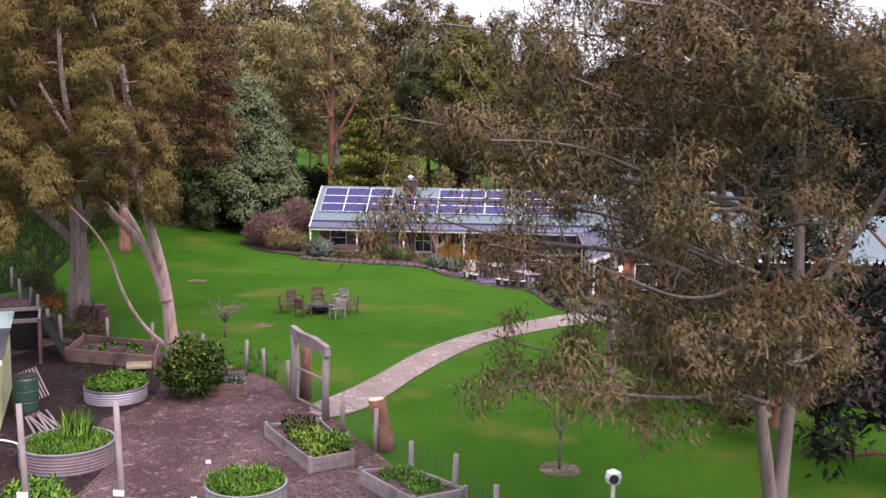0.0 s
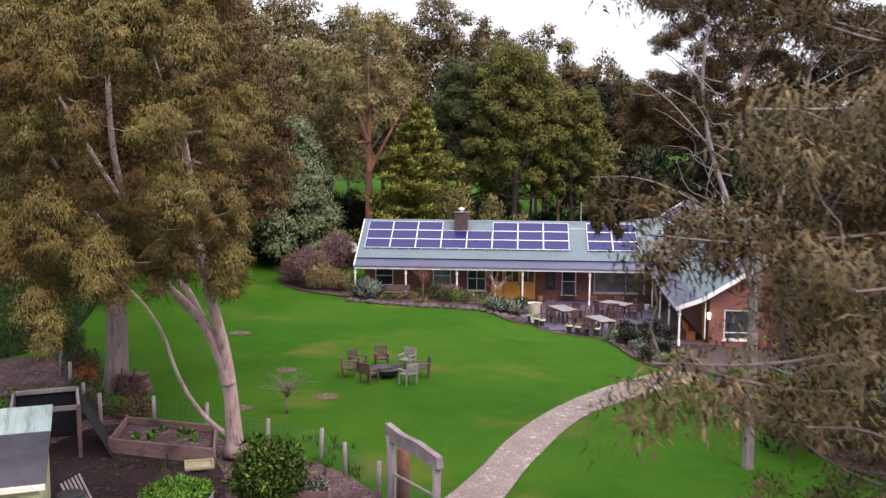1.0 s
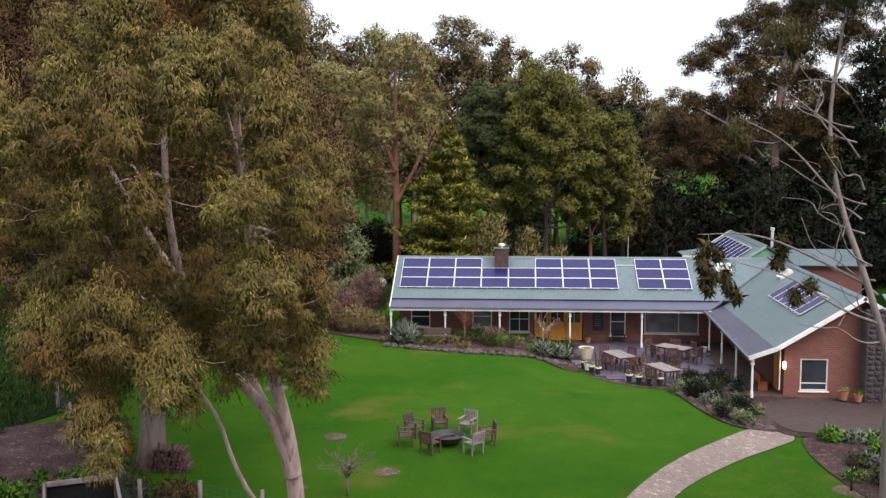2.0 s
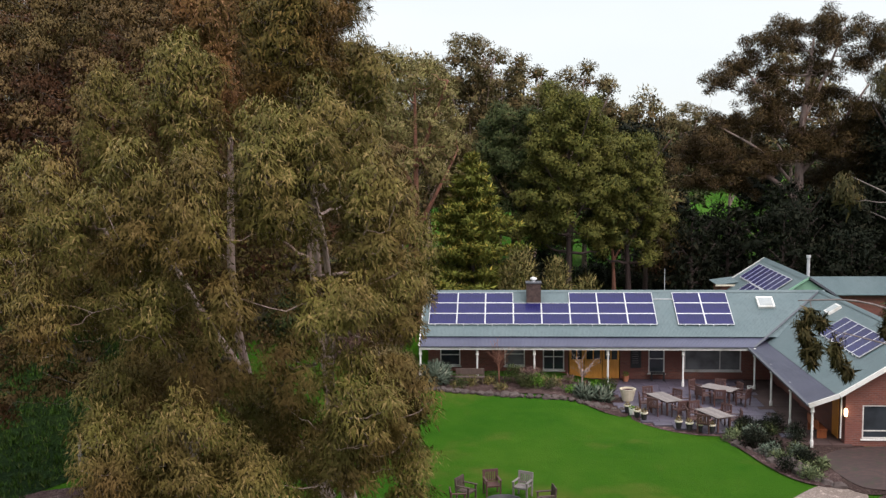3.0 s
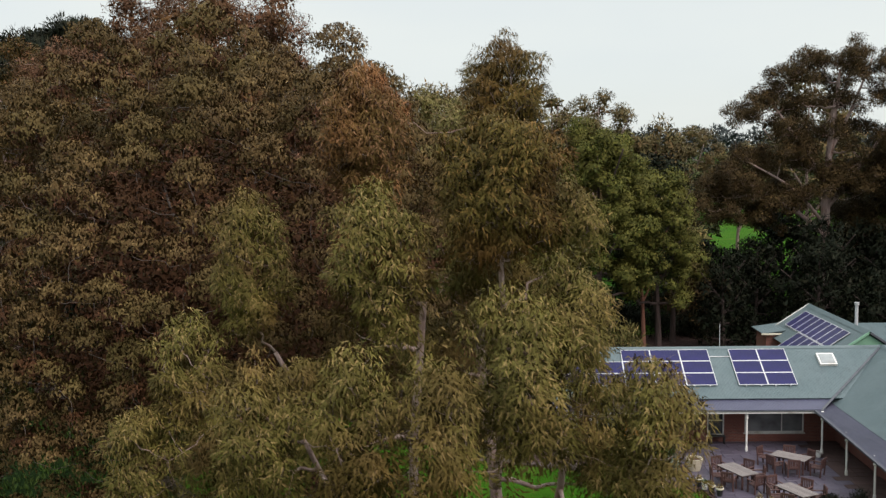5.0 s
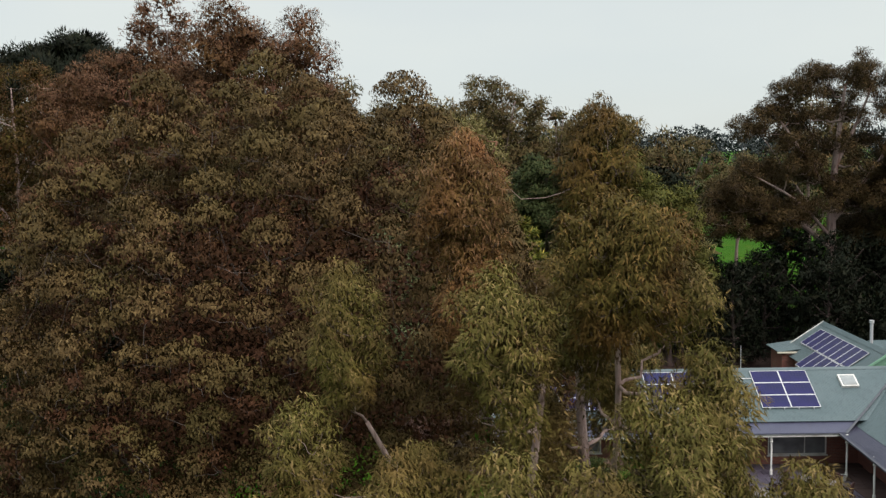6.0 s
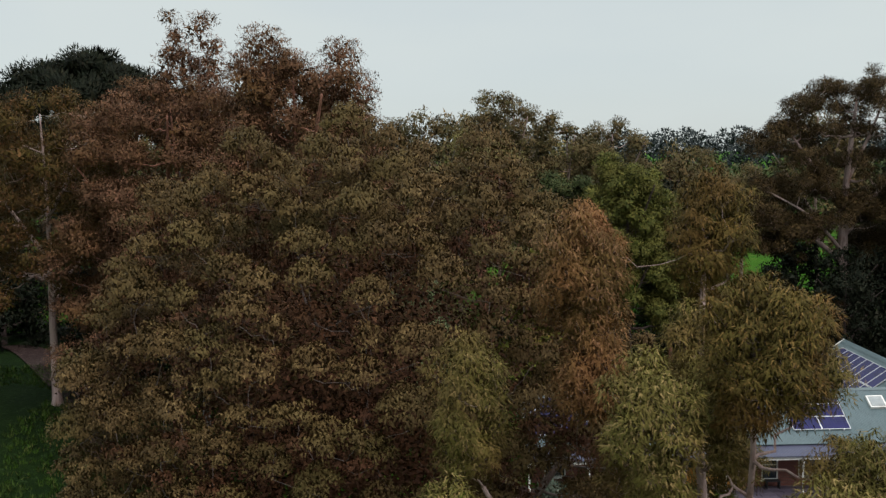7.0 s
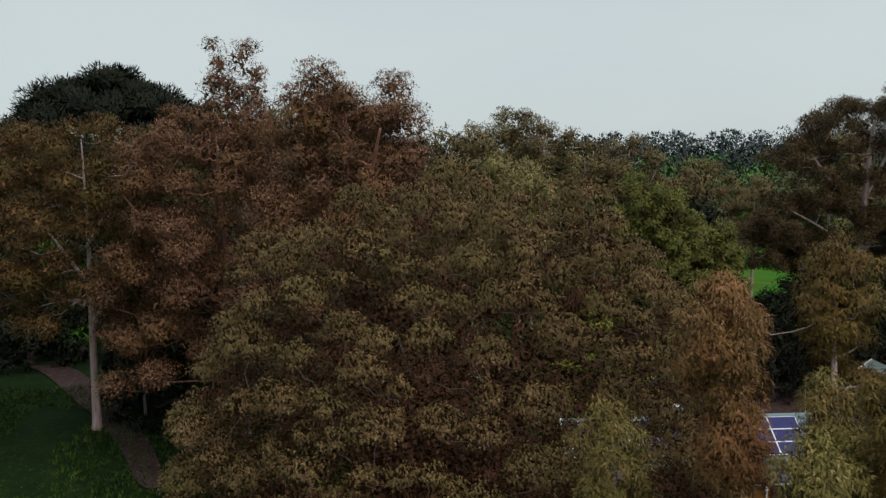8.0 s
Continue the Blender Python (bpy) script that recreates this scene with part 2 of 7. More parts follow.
CLAY = plain("red clay pavers", (0.053, 0.030, 0.028), (0.081, 0.048, 0.043), 0.8, 0.9, dirt=(0.060, 0.037, 0.033))
BRICK = bricky("red brick")
CLAYYARD = paved("red clay pavers in bond")
STONE = plain("dark field stone", (0.05, 0.045, 0.05), (0.13, 0.11, 0.11), 2.5, 0.95, fine=12, relief=0.8, depth=0.05)
ROCK = plain("pinkish grey rock", (0.059, 0.043, 0.041), (0.119, 0.091, 0.084), 2.0, 0.95, fine=18, relief=0.7, depth=0.03)
ROOF = ribbed("pale green corrugated steel", (0.082, 0.122, 0.132), (0.104, 0.146, 0.156), 0, dirt=(0.058, 0.083, 0.092))
ROOF_SIDE = ribbed("pale green corrugated steel, other way", (0.082, 0.122, 0.132), (0.104, 0.146, 0.156), 1, dirt=(0.058, 0.083, 0.092))
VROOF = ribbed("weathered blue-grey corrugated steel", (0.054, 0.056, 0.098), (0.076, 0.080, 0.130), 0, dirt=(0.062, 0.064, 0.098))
# same steel with ribs turned, its colours about halved for the wing's shaded side
VROOF_SIDE_SHADE = ribbed("weathered blue-grey corrugated steel, other way", (0.028, 0.029, 0.054), (0.042, 0.043, 0.074), 1, dirt=(0.06, 0.06, 0.09))
WHITE = plain("white paint", (0.70, 0.69, 0.65), (0.80, 0.79, 0.75), 3.0, 0.55, dirt=(0.45, 0.42, 0.37), relief=0.1)
CREAM = plain("cream paint", (0.60, 0.55, 0.42), (0.70, 0.65, 0.52), 3.0, 0.6)
GREENP = plain("green painted boards", (0.16, 0.32, 0.21), (0.20, 0.38, 0.26), 3.0, 0.6)
DARKTRIM = plain("dark steel trim", (0.05, 0.055, 0.07), (0.09, 0.095, 0.11), 3.0, 0.5)
ORANGE = plain("orange stained timber", (0.62, 0.24, 0.035), (0.74, 0.33, 0.06), 3.0, 0.5, stretch=(4, 4, 0.5))
REDWOOD = plain("orange-red stained timber", (0.24, 0.062, 0.018), (0.33, 0.10, 0.03), 3.0, 0.5, stretch=(4, 4, 0.5))
DOME = plain("weathered skylight plastic", (0.30, 0.33, 0.34), (0.40, 0.43, 0.43), 3.0, 0.35, dirt=(0.22, 0.23, 0.22), relief=0.05)
GLASS = glassy("window glass")
GLASSPALE = glassy("window with pale blind", (0.12, 0.12, 0.125), 0.25)
BLACK = plain("black paint", (0.012, 0.012, 0.014), (0.03, 0.03, 0.032), 5.0, 0.6)
CELLS = solar_cells("solar cells")
ALU = plain("bright aluminium", (0.62, 0.62, 0.64), (0.75, 0.75, 0.77), 5.0, 0.4, 0.3, relief=0.05)
TEAK = plain("dark red-brown timber", (0.055, 0.026, 0.024), (0.105, 0.05, 0.042), 4.0, 0.7, stretch=(6, 6, 1))
GREYWOOD = plain("weathered grey timber", (0.19, 0.155, 0.155), (0.29, 0.25, 0.245), 3.0, 0.9, stretch=(5, 5, 0.6), dirt=(0.12, 0.085, 0.08))
SLEEPER = plain("brown timber sleepers", (0.115, 0.065, 0.055), (0.20, 0.125, 0.105), 2.0, 0.92, stretch=(0.6, 4, 4), dirt=(0.06, 0.04, 0.035))
TABLE = plain("weathered pale timber", (0.165, 0.143, 0.135), (0.232, 0.206, 0.199), 3.0, 0.8, stretch=(1, 6, 1))
ZINC = ribbed("corrugated zinc", (0.22, 0.21, 0.235), (0.32, 0.31, 0.335), 2, 0.085, 0.5, (0.24, 0.17, 0.14), 0.35)
RUST = plain("rusted iron", (0.035, 0.018, 0.016), (0.085, 0.035, 0.025), 4.0, 0.85)
STUMP = plain("red-brown stump bark", (0.125, 0.052, 0.034), (0.26, 0.125, 0.075), 2.5, 0.95, fine=14, relief=0.8, depth=0.04, stretch=(2, 2, 0.5))
CUTWOOD = plain("pale cut timber", (0.45, 0.33, 0.22), (0.58, 0.45, 0.32), 4.0, 0.8)
SHEDWALL = plain("pale yellow-green boards", (0.42, 0.46, 0.24), (0.52, 0.56, 0.31), 1.5, 0.7, dirt=(0.30, 0.32, 0.18))
SHEDROOF = plain("dark roofing felt", (0.025, 0.024, 0.03), (0.055, 0.052, 0.06), 1.5, 0.85)
SHEDPALE = ribbed("pale green sheet", (0.36, 0.47, 0.42), (0.44, 0.55, 0.50), 0)
TANKG = plain("dark green plastic", (0.014, 0.04, 0.028), (0.022, 0.06, 0.042), 3.0, 0.45)
CERAMIC = plain("cream glazed pot", (0.48, 0.42, 0.30), (0.58, 0.52, 0.40), 3.0, 0.4)
SANDSTONE = plain("yellowish cast stone", (0.20, 0.18, 0.10), (0.28, 0.25, 0.15), 4.0, 0.9, dirt=(0.12, 0.11, 0.06))
TERRACOTTA = plain("terracotta", (0.33, 0.12, 0.06), (0.42, 0.17, 0.09), 4.0, 0.85)
LAMPGLOW = bpy.data.materials.new("lit lamp glass")
LAMPGLOW.use_nodes = True
LAMPGLOW.node_tree.nodes["Principled BSDF"].inputs["Emission Color"].default_value = (1.0, 0.72, 0.35, 1)
LAMPGLOW.node_tree.nodes["Principled BSDF"].inputs["Emission Strength"].default_value = 4.0

BARK = barky("smooth pinkish gum bark", (0.44, 0.33, 0.30), (0.30, 0.21, 0.19), (0.15, 0.10, 0.09), (0.30, 0.13, 0.075))
BARKGREY = barky("smooth grey gum bark", (0.24, 0.20, 0.19), (0.16, 0.13, 0.125), (0.09, 0.07, 0.07), (0.14, 0.09, 0.075))
BARKUMBER = barky("grey-brown gum bark", (0.19, 0.15, 0.135), (0.12, 0.095, 0.085), (0.06, 0.045, 0.042), (0.12, 0.07, 0.055))
BARKRED = barky("red-brown bark", (0.30, 0.13, 0.085), (0.20, 0.09, 0.06), (0.09, 0.05, 0.04), (0.34, 0.14, 0.08))
BARKDARK = barky("dark rough bark", (0.075, 0.05, 0.045), (0.05, 0.034, 0.03), (0.025, 0.018, 0.018), (0.09, 0.05, 0.04))
BARKTWIG = barky("bare pale twigs", (0.17, 0.135, 0.105), (0.125, 0.10, 0.08), (0.08, 0.06, 0.055), (0.15, 0.105, 0.08))

LEAF_OLIVE = leafy("olive gum leaves", (0.080, 0.073, 0.017), (0.176, 0.150, 0.037), (0.285, 0.205, 0.080), (0.150, 0.092, 0.031), 0.2, gain=0.81)
LEAF_BROWN = leafy("brown-green gum leaves", (0.094, 0.060, 0.024), (0.158, 0.102, 0.040), (0.235, 0.160, 0.066), (0.138, 0.104, 0.036), 0.14, patch_scale=0.35, gain=0.66)
LEAF_RED = leafy("reddish gum leaves", (0.064, 0.036, 0.018), (0.150, 0.076, 0.042), (0.220, 0.110, 0.066), (0.128, 0.068, 0.024), 0.2, gain=0.95)
LEAF_GREY = leafy("grey-green gum leaves", (0.144, 0.146, 0.049), (0.319, 0.294, 0.103), (0.511, 0.384, 0.151), (0.269, 0.210, 0.074), gain=0.5)
LEAF_DEEP = leafy("deep green leaves", (0.028, 0.044, 0.016), (0.078, 0.097, 0.032), (0.115, 0.115, 0.044), (0.048, 0.063, 0.021), gain=0.92)
LEAF_MOSS = leafy("yellow-green dense leaves", (0.078, 0.101, 0.022), (0.217, 0.218, 0.049), (0.294, 0.267, 0.064), (0.184, 0.172, 0.040), gain=0.56)
# dark foliage of its own, and shade painted into the trees behind the house
LEAF_DARK = leafy("blackish green foliage, dark for shade too", (0.008, 0.013, 0.007), (0.022, 0.028, 0.014), (0.035, 0.034, 0.018), (0.015, 0.019, 0.010))
LEAF_FIR = leafy("yellowish conifer sprays", (0.069, 0.094, 0.018), (0.200, 0.195, 0.035), (0.307, 0.243, 0.047), (0.116, 0.131, 0.025), gain=1.0)
LEAF_BRIGHT = leafy("bright green leaves", (0.050, 0.135, 0.014), (0.13, 0.28, 0.032), (0.24, 0.38, 0.055), (0.075, 0.18, 0.022), gain=0.8)
LEAF_LIME = leafy("lime salad leaves", (0.14, 0.27, 0.03), (0.32, 0.46, 0.06), (0.40, 0.48, 0.09), (0.16, 0.28, 0.03))
LEAF_SILVER = leafy("silver-green leaves", (0.08, 0.11, 0.08), (0.16, 0.20, 0.145), (0.22, 0.24, 0.18), (0.09, 0.115, 0.09), gain=0.9)
LEAF_PURPLE = leafy("dusty pink-brown twigs", (0.08, 0.045, 0.044), (0.15, 0.092, 0.084), (0.20, 0.13, 0.105), (0.11, 0.08, 0.04), gain=1.25)
LEAF_STRAW = leafy("straw-coloured seed heads", (0.15, 0.115, 0.05), (0.24, 0.185, 0.085), (0.29, 0.23, 0.115), (0.10, 0.095, 0.035), gain=1.1)
LEAF_FAR = leafy("distant gum leaves", (0.135, 0.128, 0.050), (0.290, 0.240, 0.095), (0.386, 0.270, 0.120), (0.251, 0.160, 0.070), clump=0.5, gain=0.42)
LEAF_DUSK = leafy("thin brown-olive gum leaves", (0.066, 0.056, 0.024), (0.150, 0.122, 0.052), (0.250, 0.175, 0.090), (0.125, 0.086, 0.040), patch_scale=0.8, gain=0.8)
LEAF_UMBER = leafy("dark olive-umber gum leaves", (0.043, 0.031, 0.011), (0.101, 0.070, 0.024), (0.160, 0.099, 0.042), (0.075, 0.047, 0.019), gain=0.62)
BRICKDARK = plain("sooty dark brick", (0.045, 0.03, 0.028), (0.085, 0.055, 0.05), 3.0, 0.95, fine=9, relief=0.5, depth=0.02)
LEAF_RUST = leafy("rusty olive gum leaves", (0.043, 0.030, 0.009), (0.112, 0.065, 0.020), (0.181, 0.084, 0.036), (0.075, 0.059, 0.012), gain=0.9)
LEAF_SAGE = leafy("grey-green shrub leaves", (0.076, 0.102, 0.048), (0.145, 0.178, 0.084), (0.187, 0.204, 0.096), (0.102, 0.119, 0.056), gain=1.05)
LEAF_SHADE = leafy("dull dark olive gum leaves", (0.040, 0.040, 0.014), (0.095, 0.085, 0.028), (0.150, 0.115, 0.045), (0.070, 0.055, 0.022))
# the blue of distance haze is mixed into these leaf colours
LEAF_RIDGE = leafy("far woods, hazed blue-green", (0.020, 0.030, 0.032), (0.050, 0.060, 0.062), (0.06, 0.07, 0.066), (0.035, 0.045, 0.046))
BROWNWOOD = plain("weathered brown timber", (0.046, 0.030, 0.025), (0.095, 0.066, 0.054), 3.0, 0.85, stretch=(5, 5, 0.6), dirt=(0.08, 0.05, 0.045))
LEAF_GINGER = leafy("ginger new gum leaves", (0.087, 0.057, 0.017), (0.214, 0.127, 0.039), (0.337, 0.185, 0.093), (0.224, 0.098, 0.037), 0.25, gain=0.8)
LEAF_BRONZE = leafy("bronze-olive upper gum leaves", (0.062, 0.048, 0.010), (0.138, 0.104, 0.024), (0.235, 0.145, 0.045), (0.130, 0.066, 0.020), 0.2, gain=0.78)
# russet and darker than the outer leaves, for shade inside the crown
LEAF_RUSSET = leafy("russet inner gum leaves, dark as in shade", (0.059, 0.027, 0.014), (0.129, 0.056, 0.028), (0.206, 0.095, 0.052), (0.096, 0.050, 0.021), 0.1)
LEAF_CITRUS = leafy("glossy citrus leaves", (0.022, 0.055, 0.008), (0.085, 0.14, 0.018), (0.28, 0.32, 0.045), (0.05, 0.10, 0.012), 0.15, rough=0.35)
RINGSOIL = mulchy("pale pinkish wood chips", (0.130, 0.100, 0.066), (0.190, 0.140, 0.100), (0.072, 0.072, 0.040))
RUSTZINC = ribbed("rust-stained corrugated zinc", (0.120, 0.090, 0.098), (0.20, 0.160, 0.170), 2, 0.085, 0.7, (0.13, 0.060, 0.045), 0.1)
LEAF_SEDGE = leafy("long rough grass", (0.034, 0.086, 0.010), (0.081, 0.150, 0.018), (0.169, 0.182, 0.052), (0.065, 0.098, 0.021), 0.12)
LEAF_PALE = leafy("pale yellowish gum leaves", (0.149, 0.138, 0.044), (0.298, 0.265, 0.093), (0.362, 0.286, 0.132), (0.234, 0.196, 0.080), gain=0.72)

# ---- small builders ----
def smooth(t):
    t = max(0.0, min(1.0, t))
    return t * t * (3 - 2 * t)


def ground_z(x, y):
    """Height of the land: a gentle fall towards the wing of the house, a rise to the west behind the lawn."""
    z = 0.45 - 0.6 * smooth((x + 4) / 14) * smooth((y - 25) / 25)
    z += 4.2 * smooth((-x - 13) / 27) * smooth((y - 48) / 26)
    z += 0.05 * math.sin(0.31 * x + 0.7) * math.sin(0.23 * y) * smooth((62 - y) / 10)
    level = smooth((x + 2.2) / 3.0) * smooth((y - 54.5) / 4.0) * smooth((84 - y) / 6)
    z += (-0.08 - z) * level
    far = math.hypot(x, y - 60)
    z += 3.0 * smooth((far - 90) / 150) * (0.5 + 0.5 * math.sin(0.011 * x + 0.016 * y))
    return z


def mesh_of(name, verts, faces, material, flat=True):
    me = bpy.data.meshes.new(name)
    me.from_pydata([tuple(v) for v in verts], [], [tuple(f) for f in faces])
    me.materials.append(material)
    if not flat:
        for q in me.polygons:
            q.use_smooth = True
    me.update()
    return me


def bm_mesh(name, bm, material, flat=True):
    bmesh.ops.recalc_face_normals(bm, faces=bm.faces)
    me = bpy.data.meshes.new(name)
    bm.to_mesh(me)
    bm.free()
    me.materials.append(material)
    if not flat:
        for q in me.polygons:
            q.use_smooth = True
    return me


def part(name, data, material, parent, label="", m=None):
    """Links a bmesh or a mesh as one object under a thing or a part."""
    me = bm_mesh(name, data, material) if isinstance(data, bmesh.types.BMesh) else data
    ob = new(name, me)
    ob.parent = parent
    if m is not None:
        ob.matrix_basis = m
    return tagged(ob, label)


def thing(name, m, label, category, group="", kind=""):
    ob = new(name)
    ob.empty_display_size = 0.2
    ob.matrix_basis = m
    return tagged(ob, label, category, group, kind)


def box(bm, x0, x1, y0, y1, z0, z1, m=None, bev=0.0):
    r = bmesh.ops.create_cube(bm, size=1.0)
    vs = r["verts"]
    for v in vs:
        v.co = Vector((x0 + (v.co.x + 0.5) * (x1 - x0), y0 + (v.co.y + 0.5) * (y1 - y0), z0 + (v.co.z + 0.5) * (z1 - z0)))
    if bev:
        es = list({e for v in vs for e in v.link_edges})
        out = bmesh.ops.bevel(bm, geom=es, offset=bev, segments=1, affect="EDGES")
        vs = list({v for f in out["faces"] for v in f.verts} | {v for v in vs if v.is_valid})
    if m is not None:
        bmesh.ops.transform(bm, matrix=m, verts=[v for v in vs if v.is_valid])
    return bm


def one_box(*a, bev=0.008, m=None):
    return box(bmesh.new(), *a, m=m, bev=bev)


def prism(outline, depth_axis, d0, d1):
    """A flat outline (pairs) pushed along an axis. Axis 1: pairs are x, z; axis 0: y, z; axis 2: x, y."""
    bm = bmesh.new()
    put = {0: lambda p, d: (d, p[0], p[1]), 1: lambda p, d: (p[0], d, p[1]), 2: lambda p, d: (p[0], p[1], d)}[depth_axis]
    a = [bm.verts.new(put(p, d0)) for p in outline]
    b = [bm.verts.new(put(p, d1)) for p in outline]
    bm.faces.new(a)
    bm.faces.new(b[::-1])
    for i in range(len(a)):
        j = (i + 1) % len(a)
        bm.faces.new((a[i], a[j], b[j], b[i]))
    return bm


def slab(corners, thick):
    """A sheet with four corners in space, given a thickness downwards along its normal."""
    bm = bmesh.new()
    c = [Vector(p) for p in corners]
    n = (c[1] - c[0]).cross(c[3] - c[0]).normalized()
    if n.z < 0:
        n = -n
    top = [bm.verts.new(p) for p in c]
    low = [bm.verts.new(p - n * thick) for p in c]
    bm.faces.new(top)
    bm.faces.new(low[::-1])
    for i in range(len(c)):
        j = (i + 1) % len(c)
        bm.faces.new((top[i], top[j], low[j], low[i]))
    return bm


def lathe(profile, n=24, cap=True):
    """Turned shape from pairs of radius, height."""
    verts, faces = [], []
    for r, z in profile:
        for i in range(n):
            a = 2 * math.pi * i / n
            verts.append((r * math.cos(a), r * math.sin(a), z))
    for k in range(len(profile) - 1):
        for i in range(n):
            j = (i + 1) % n
            faces.append((k * n + i, k * n + j, (k + 1) * n + j, (k + 1) * n + i))
    if cap:
        faces.append(tuple(range(n))[::-1])
        faces.append(tuple(range((len(profile) - 1) * n, len(profile) * n)))
    return verts, faces


class Tubes:
    """Collects tapering round limbs into one mesh."""

    def __init__(self):
        self.verts, self.faces = [], []

    def add(self, pts, radii, sides=6):
        pts = [Vector(p) for p in pts]
        base = len(self.verts)
        ref = Vector((0.31, 0.77, 0.2))
        for i, p in enumerate(pts):
            d = (pts[min(i + 1, len(pts) - 1)] - pts[max(i - 1, 0)])
            d = d.normalized() if d.length > 1e-6 else Vector((0, 0, 1))
            u = d.cross(ref)
            if u.length < 1e-3:
                u = d.cross(Vector((1, 0, 0)))
            u.normalize()
            w = d.cross(u)
            for k in range(sides):
                a = 2 * math.pi * k / sides
                self.verts.append(p + (u * math.cos(a) + w * math.sin(a)) * radii[i])
        for i in range(len(pts) - 1):
            for k in range(sides):
                j = (k + 1) % sides
                self.faces.append((base + i * sides + k, base + i * sides + j, base + (i + 1) * sides + j, base + (i + 1) * sides + k))
        self.faces.append(tuple(base + k for k in range(sides))[::-1])
        self.faces.append(tuple(base + (len(pts) - 1) * sides + k for k in range(sides)))

    def mesh(self, name, material):
        return mesh_of(name, self.verts, self.faces, material, flat=False)


def curve_pts(a, b, rng, steps=5, wob=0.12, sag=0.0, rise=0.0):
    """A crooked line from a to b."""
    a, b = Vector(a), Vector(b)
    n = (b - a).length
    out = []
    for i in range(steps + 1):
        t = i / steps
        p = a.lerp(b, t)
        s = math.sin(math.pi * t)
        p += Vector((rng.uniform(-1, 1), rng.uniform(-1, 1), rng.uniform(-1, 1))) * (n * wob * 0.5 * s)
        p.z += s * (rise - sag) * n
        out.append(p)
    return out


def sheet(name, outline, material, lift, step=1.5, label="", category="", kind="structure", smooth_n=3):
    """A patch of ground cover with a rounded outline, lying on the land."""
    pts = [Vector(p) for p in outline]
    for _ in range(smooth_n):
        nxt = []
        for i, p in enumerate(pts):
            q = pts[(i + 1) % len(pts)]
            nxt += [p.lerp(q, 0.25), p.lerp(q, 0.75)]
        pts = nxt if len(nxt) < 400 else pts
    n = len(pts)
    xs, ys = [p.x for p in pts], [p.y for p in pts]
    inner = []
    x = min(xs) + step * 0.5
    while x < max(xs):
        y = min(ys) + step * 0.5
        while y < max(ys):
            inside = False
            for i in range(n):
                a, b = pts[i], pts[(i + 1) % n]
                if (a.y > y) != (b.y > y) and x < (b.x - a.x) * (y - a.y) / (b.y - a.y) + a.x:
                    inside = not inside
            if inside:
                inner.append(Vector((x, y)))
            y += step
        x += step
    vs, _, fs, *_ = geometry.delaunay_2d_cdt(pts + inner, [], [list(range(n))], 1, 1e-5)
    ob = new(name, mesh_of(name, [(v.x, v.y, ground_z(v.x, v.y) + lift) for v in vs], fs, material, flat=False))
    return tagged(ob, label, category, kind=kind)


# ---- foliage ----
def leaf_cloud(rng, centres, radii, per, length, width, droop=1.0, shell=0.55, spread=0.45, out=0.6, low=1.25, up=0.25, face=None):
    """Leaves in rounded sprays: each a pointed blade that hangs from the spray's skin, more above than below. Returns corners."""
    c = np.repeat(np.asarray(centres, float), per, axis=0)
    r = np.repeat(np.asarray(radii, float), per, axis=0)
    n = len(c)
    d = rng.normal(size=(n, 3))
    d[:, 2] += up
    d /= np.linalg.norm(d, axis=1)[:, None]
    k = shell + (1 - shell) * rng.random(n) ** 0.7
    off = d * r * k[:, None]
    off[:, 2] = np.where(off[:, 2] < 0, off[:, 2] * low, off[:, 2])
    p = c + off
    v = d * out + rng.normal(size=(n, 3)) * spread
    v[:, 2] -= droop
    v /= np.linalg.norm(v, axis=1)[:, None]
    turn = d if face is None else d * 0.45 + np.repeat(np.asarray(face, float), per, axis=0) * 0.9
    s = np.cross(v, turn + np.array((0, 0, 0.25)) + rng.normal(size=(n, 3)) * 0.32)
    s /= np.maximum(np.linalg.norm(s, axis=1), 1e-6)[:, None]
    ln = (length * rng.uniform(0.6, 1.35, n))[:, None]
    w = (width * rng.uniform(0.7, 1.25, n))[:, None]
    # each blade lies in its spray's rounded skin: its normal leans outwards from the spray and from the mass behind it
    flat = np.cross(v, s)
    soft = d * 0.75 + np.array((0, 0, 0.25))
    if face is not None:
        soft = soft + np.repeat(np.asarray(face, float), per, axis=0) * 0.75
    soft /= np.maximum(np.linalg.norm(soft, axis=1), 1e-6)[:, None]
    side = np.where(np.sum(flat * soft, axis=1) < 0, -1.0, 1.0)[:, None]
    nor = flat * side * 0.3 + soft
    nor /= np.maximum(np.linalg.norm(nor, axis=1), 1e-6)[:, None]
    s = s * side
    blade = np.stack([p + v * ln * 0.12 - s * w * 0.5, p + v * ln, p + s * w * 0.5], axis=1)
    return np.concatenate([blade, np.repeat(nor[:, None, :], 3, axis=1)], axis=2).reshape(-1, 6)


def leaf_mesh(name, verts, material):
    n = len(verts) // 3
    me = bpy.data.meshes.new(name)
    me.vertices.add(n * 3)
    me.vertices.foreach_set("co", verts[:, :3].astype(np.float32).ravel())
    me.loops.add(n * 3)
    me.loops.foreach_set("vertex_index", np.arange(n * 3, dtype=np.int32))
    me.polygons.add(n)
    me.polygons.foreach_set("loop_start", np.arange(0, n * 3, 3, dtype=np.int32))
    me.update(calc_edges=True)
    me.materials.append(material)
    me.attributes.new("custom_normal", "FLOAT_VECTOR", "POINT").data.foreach_set("vector", verts[:, 3:].astype(np.float32).ravel())
    return me


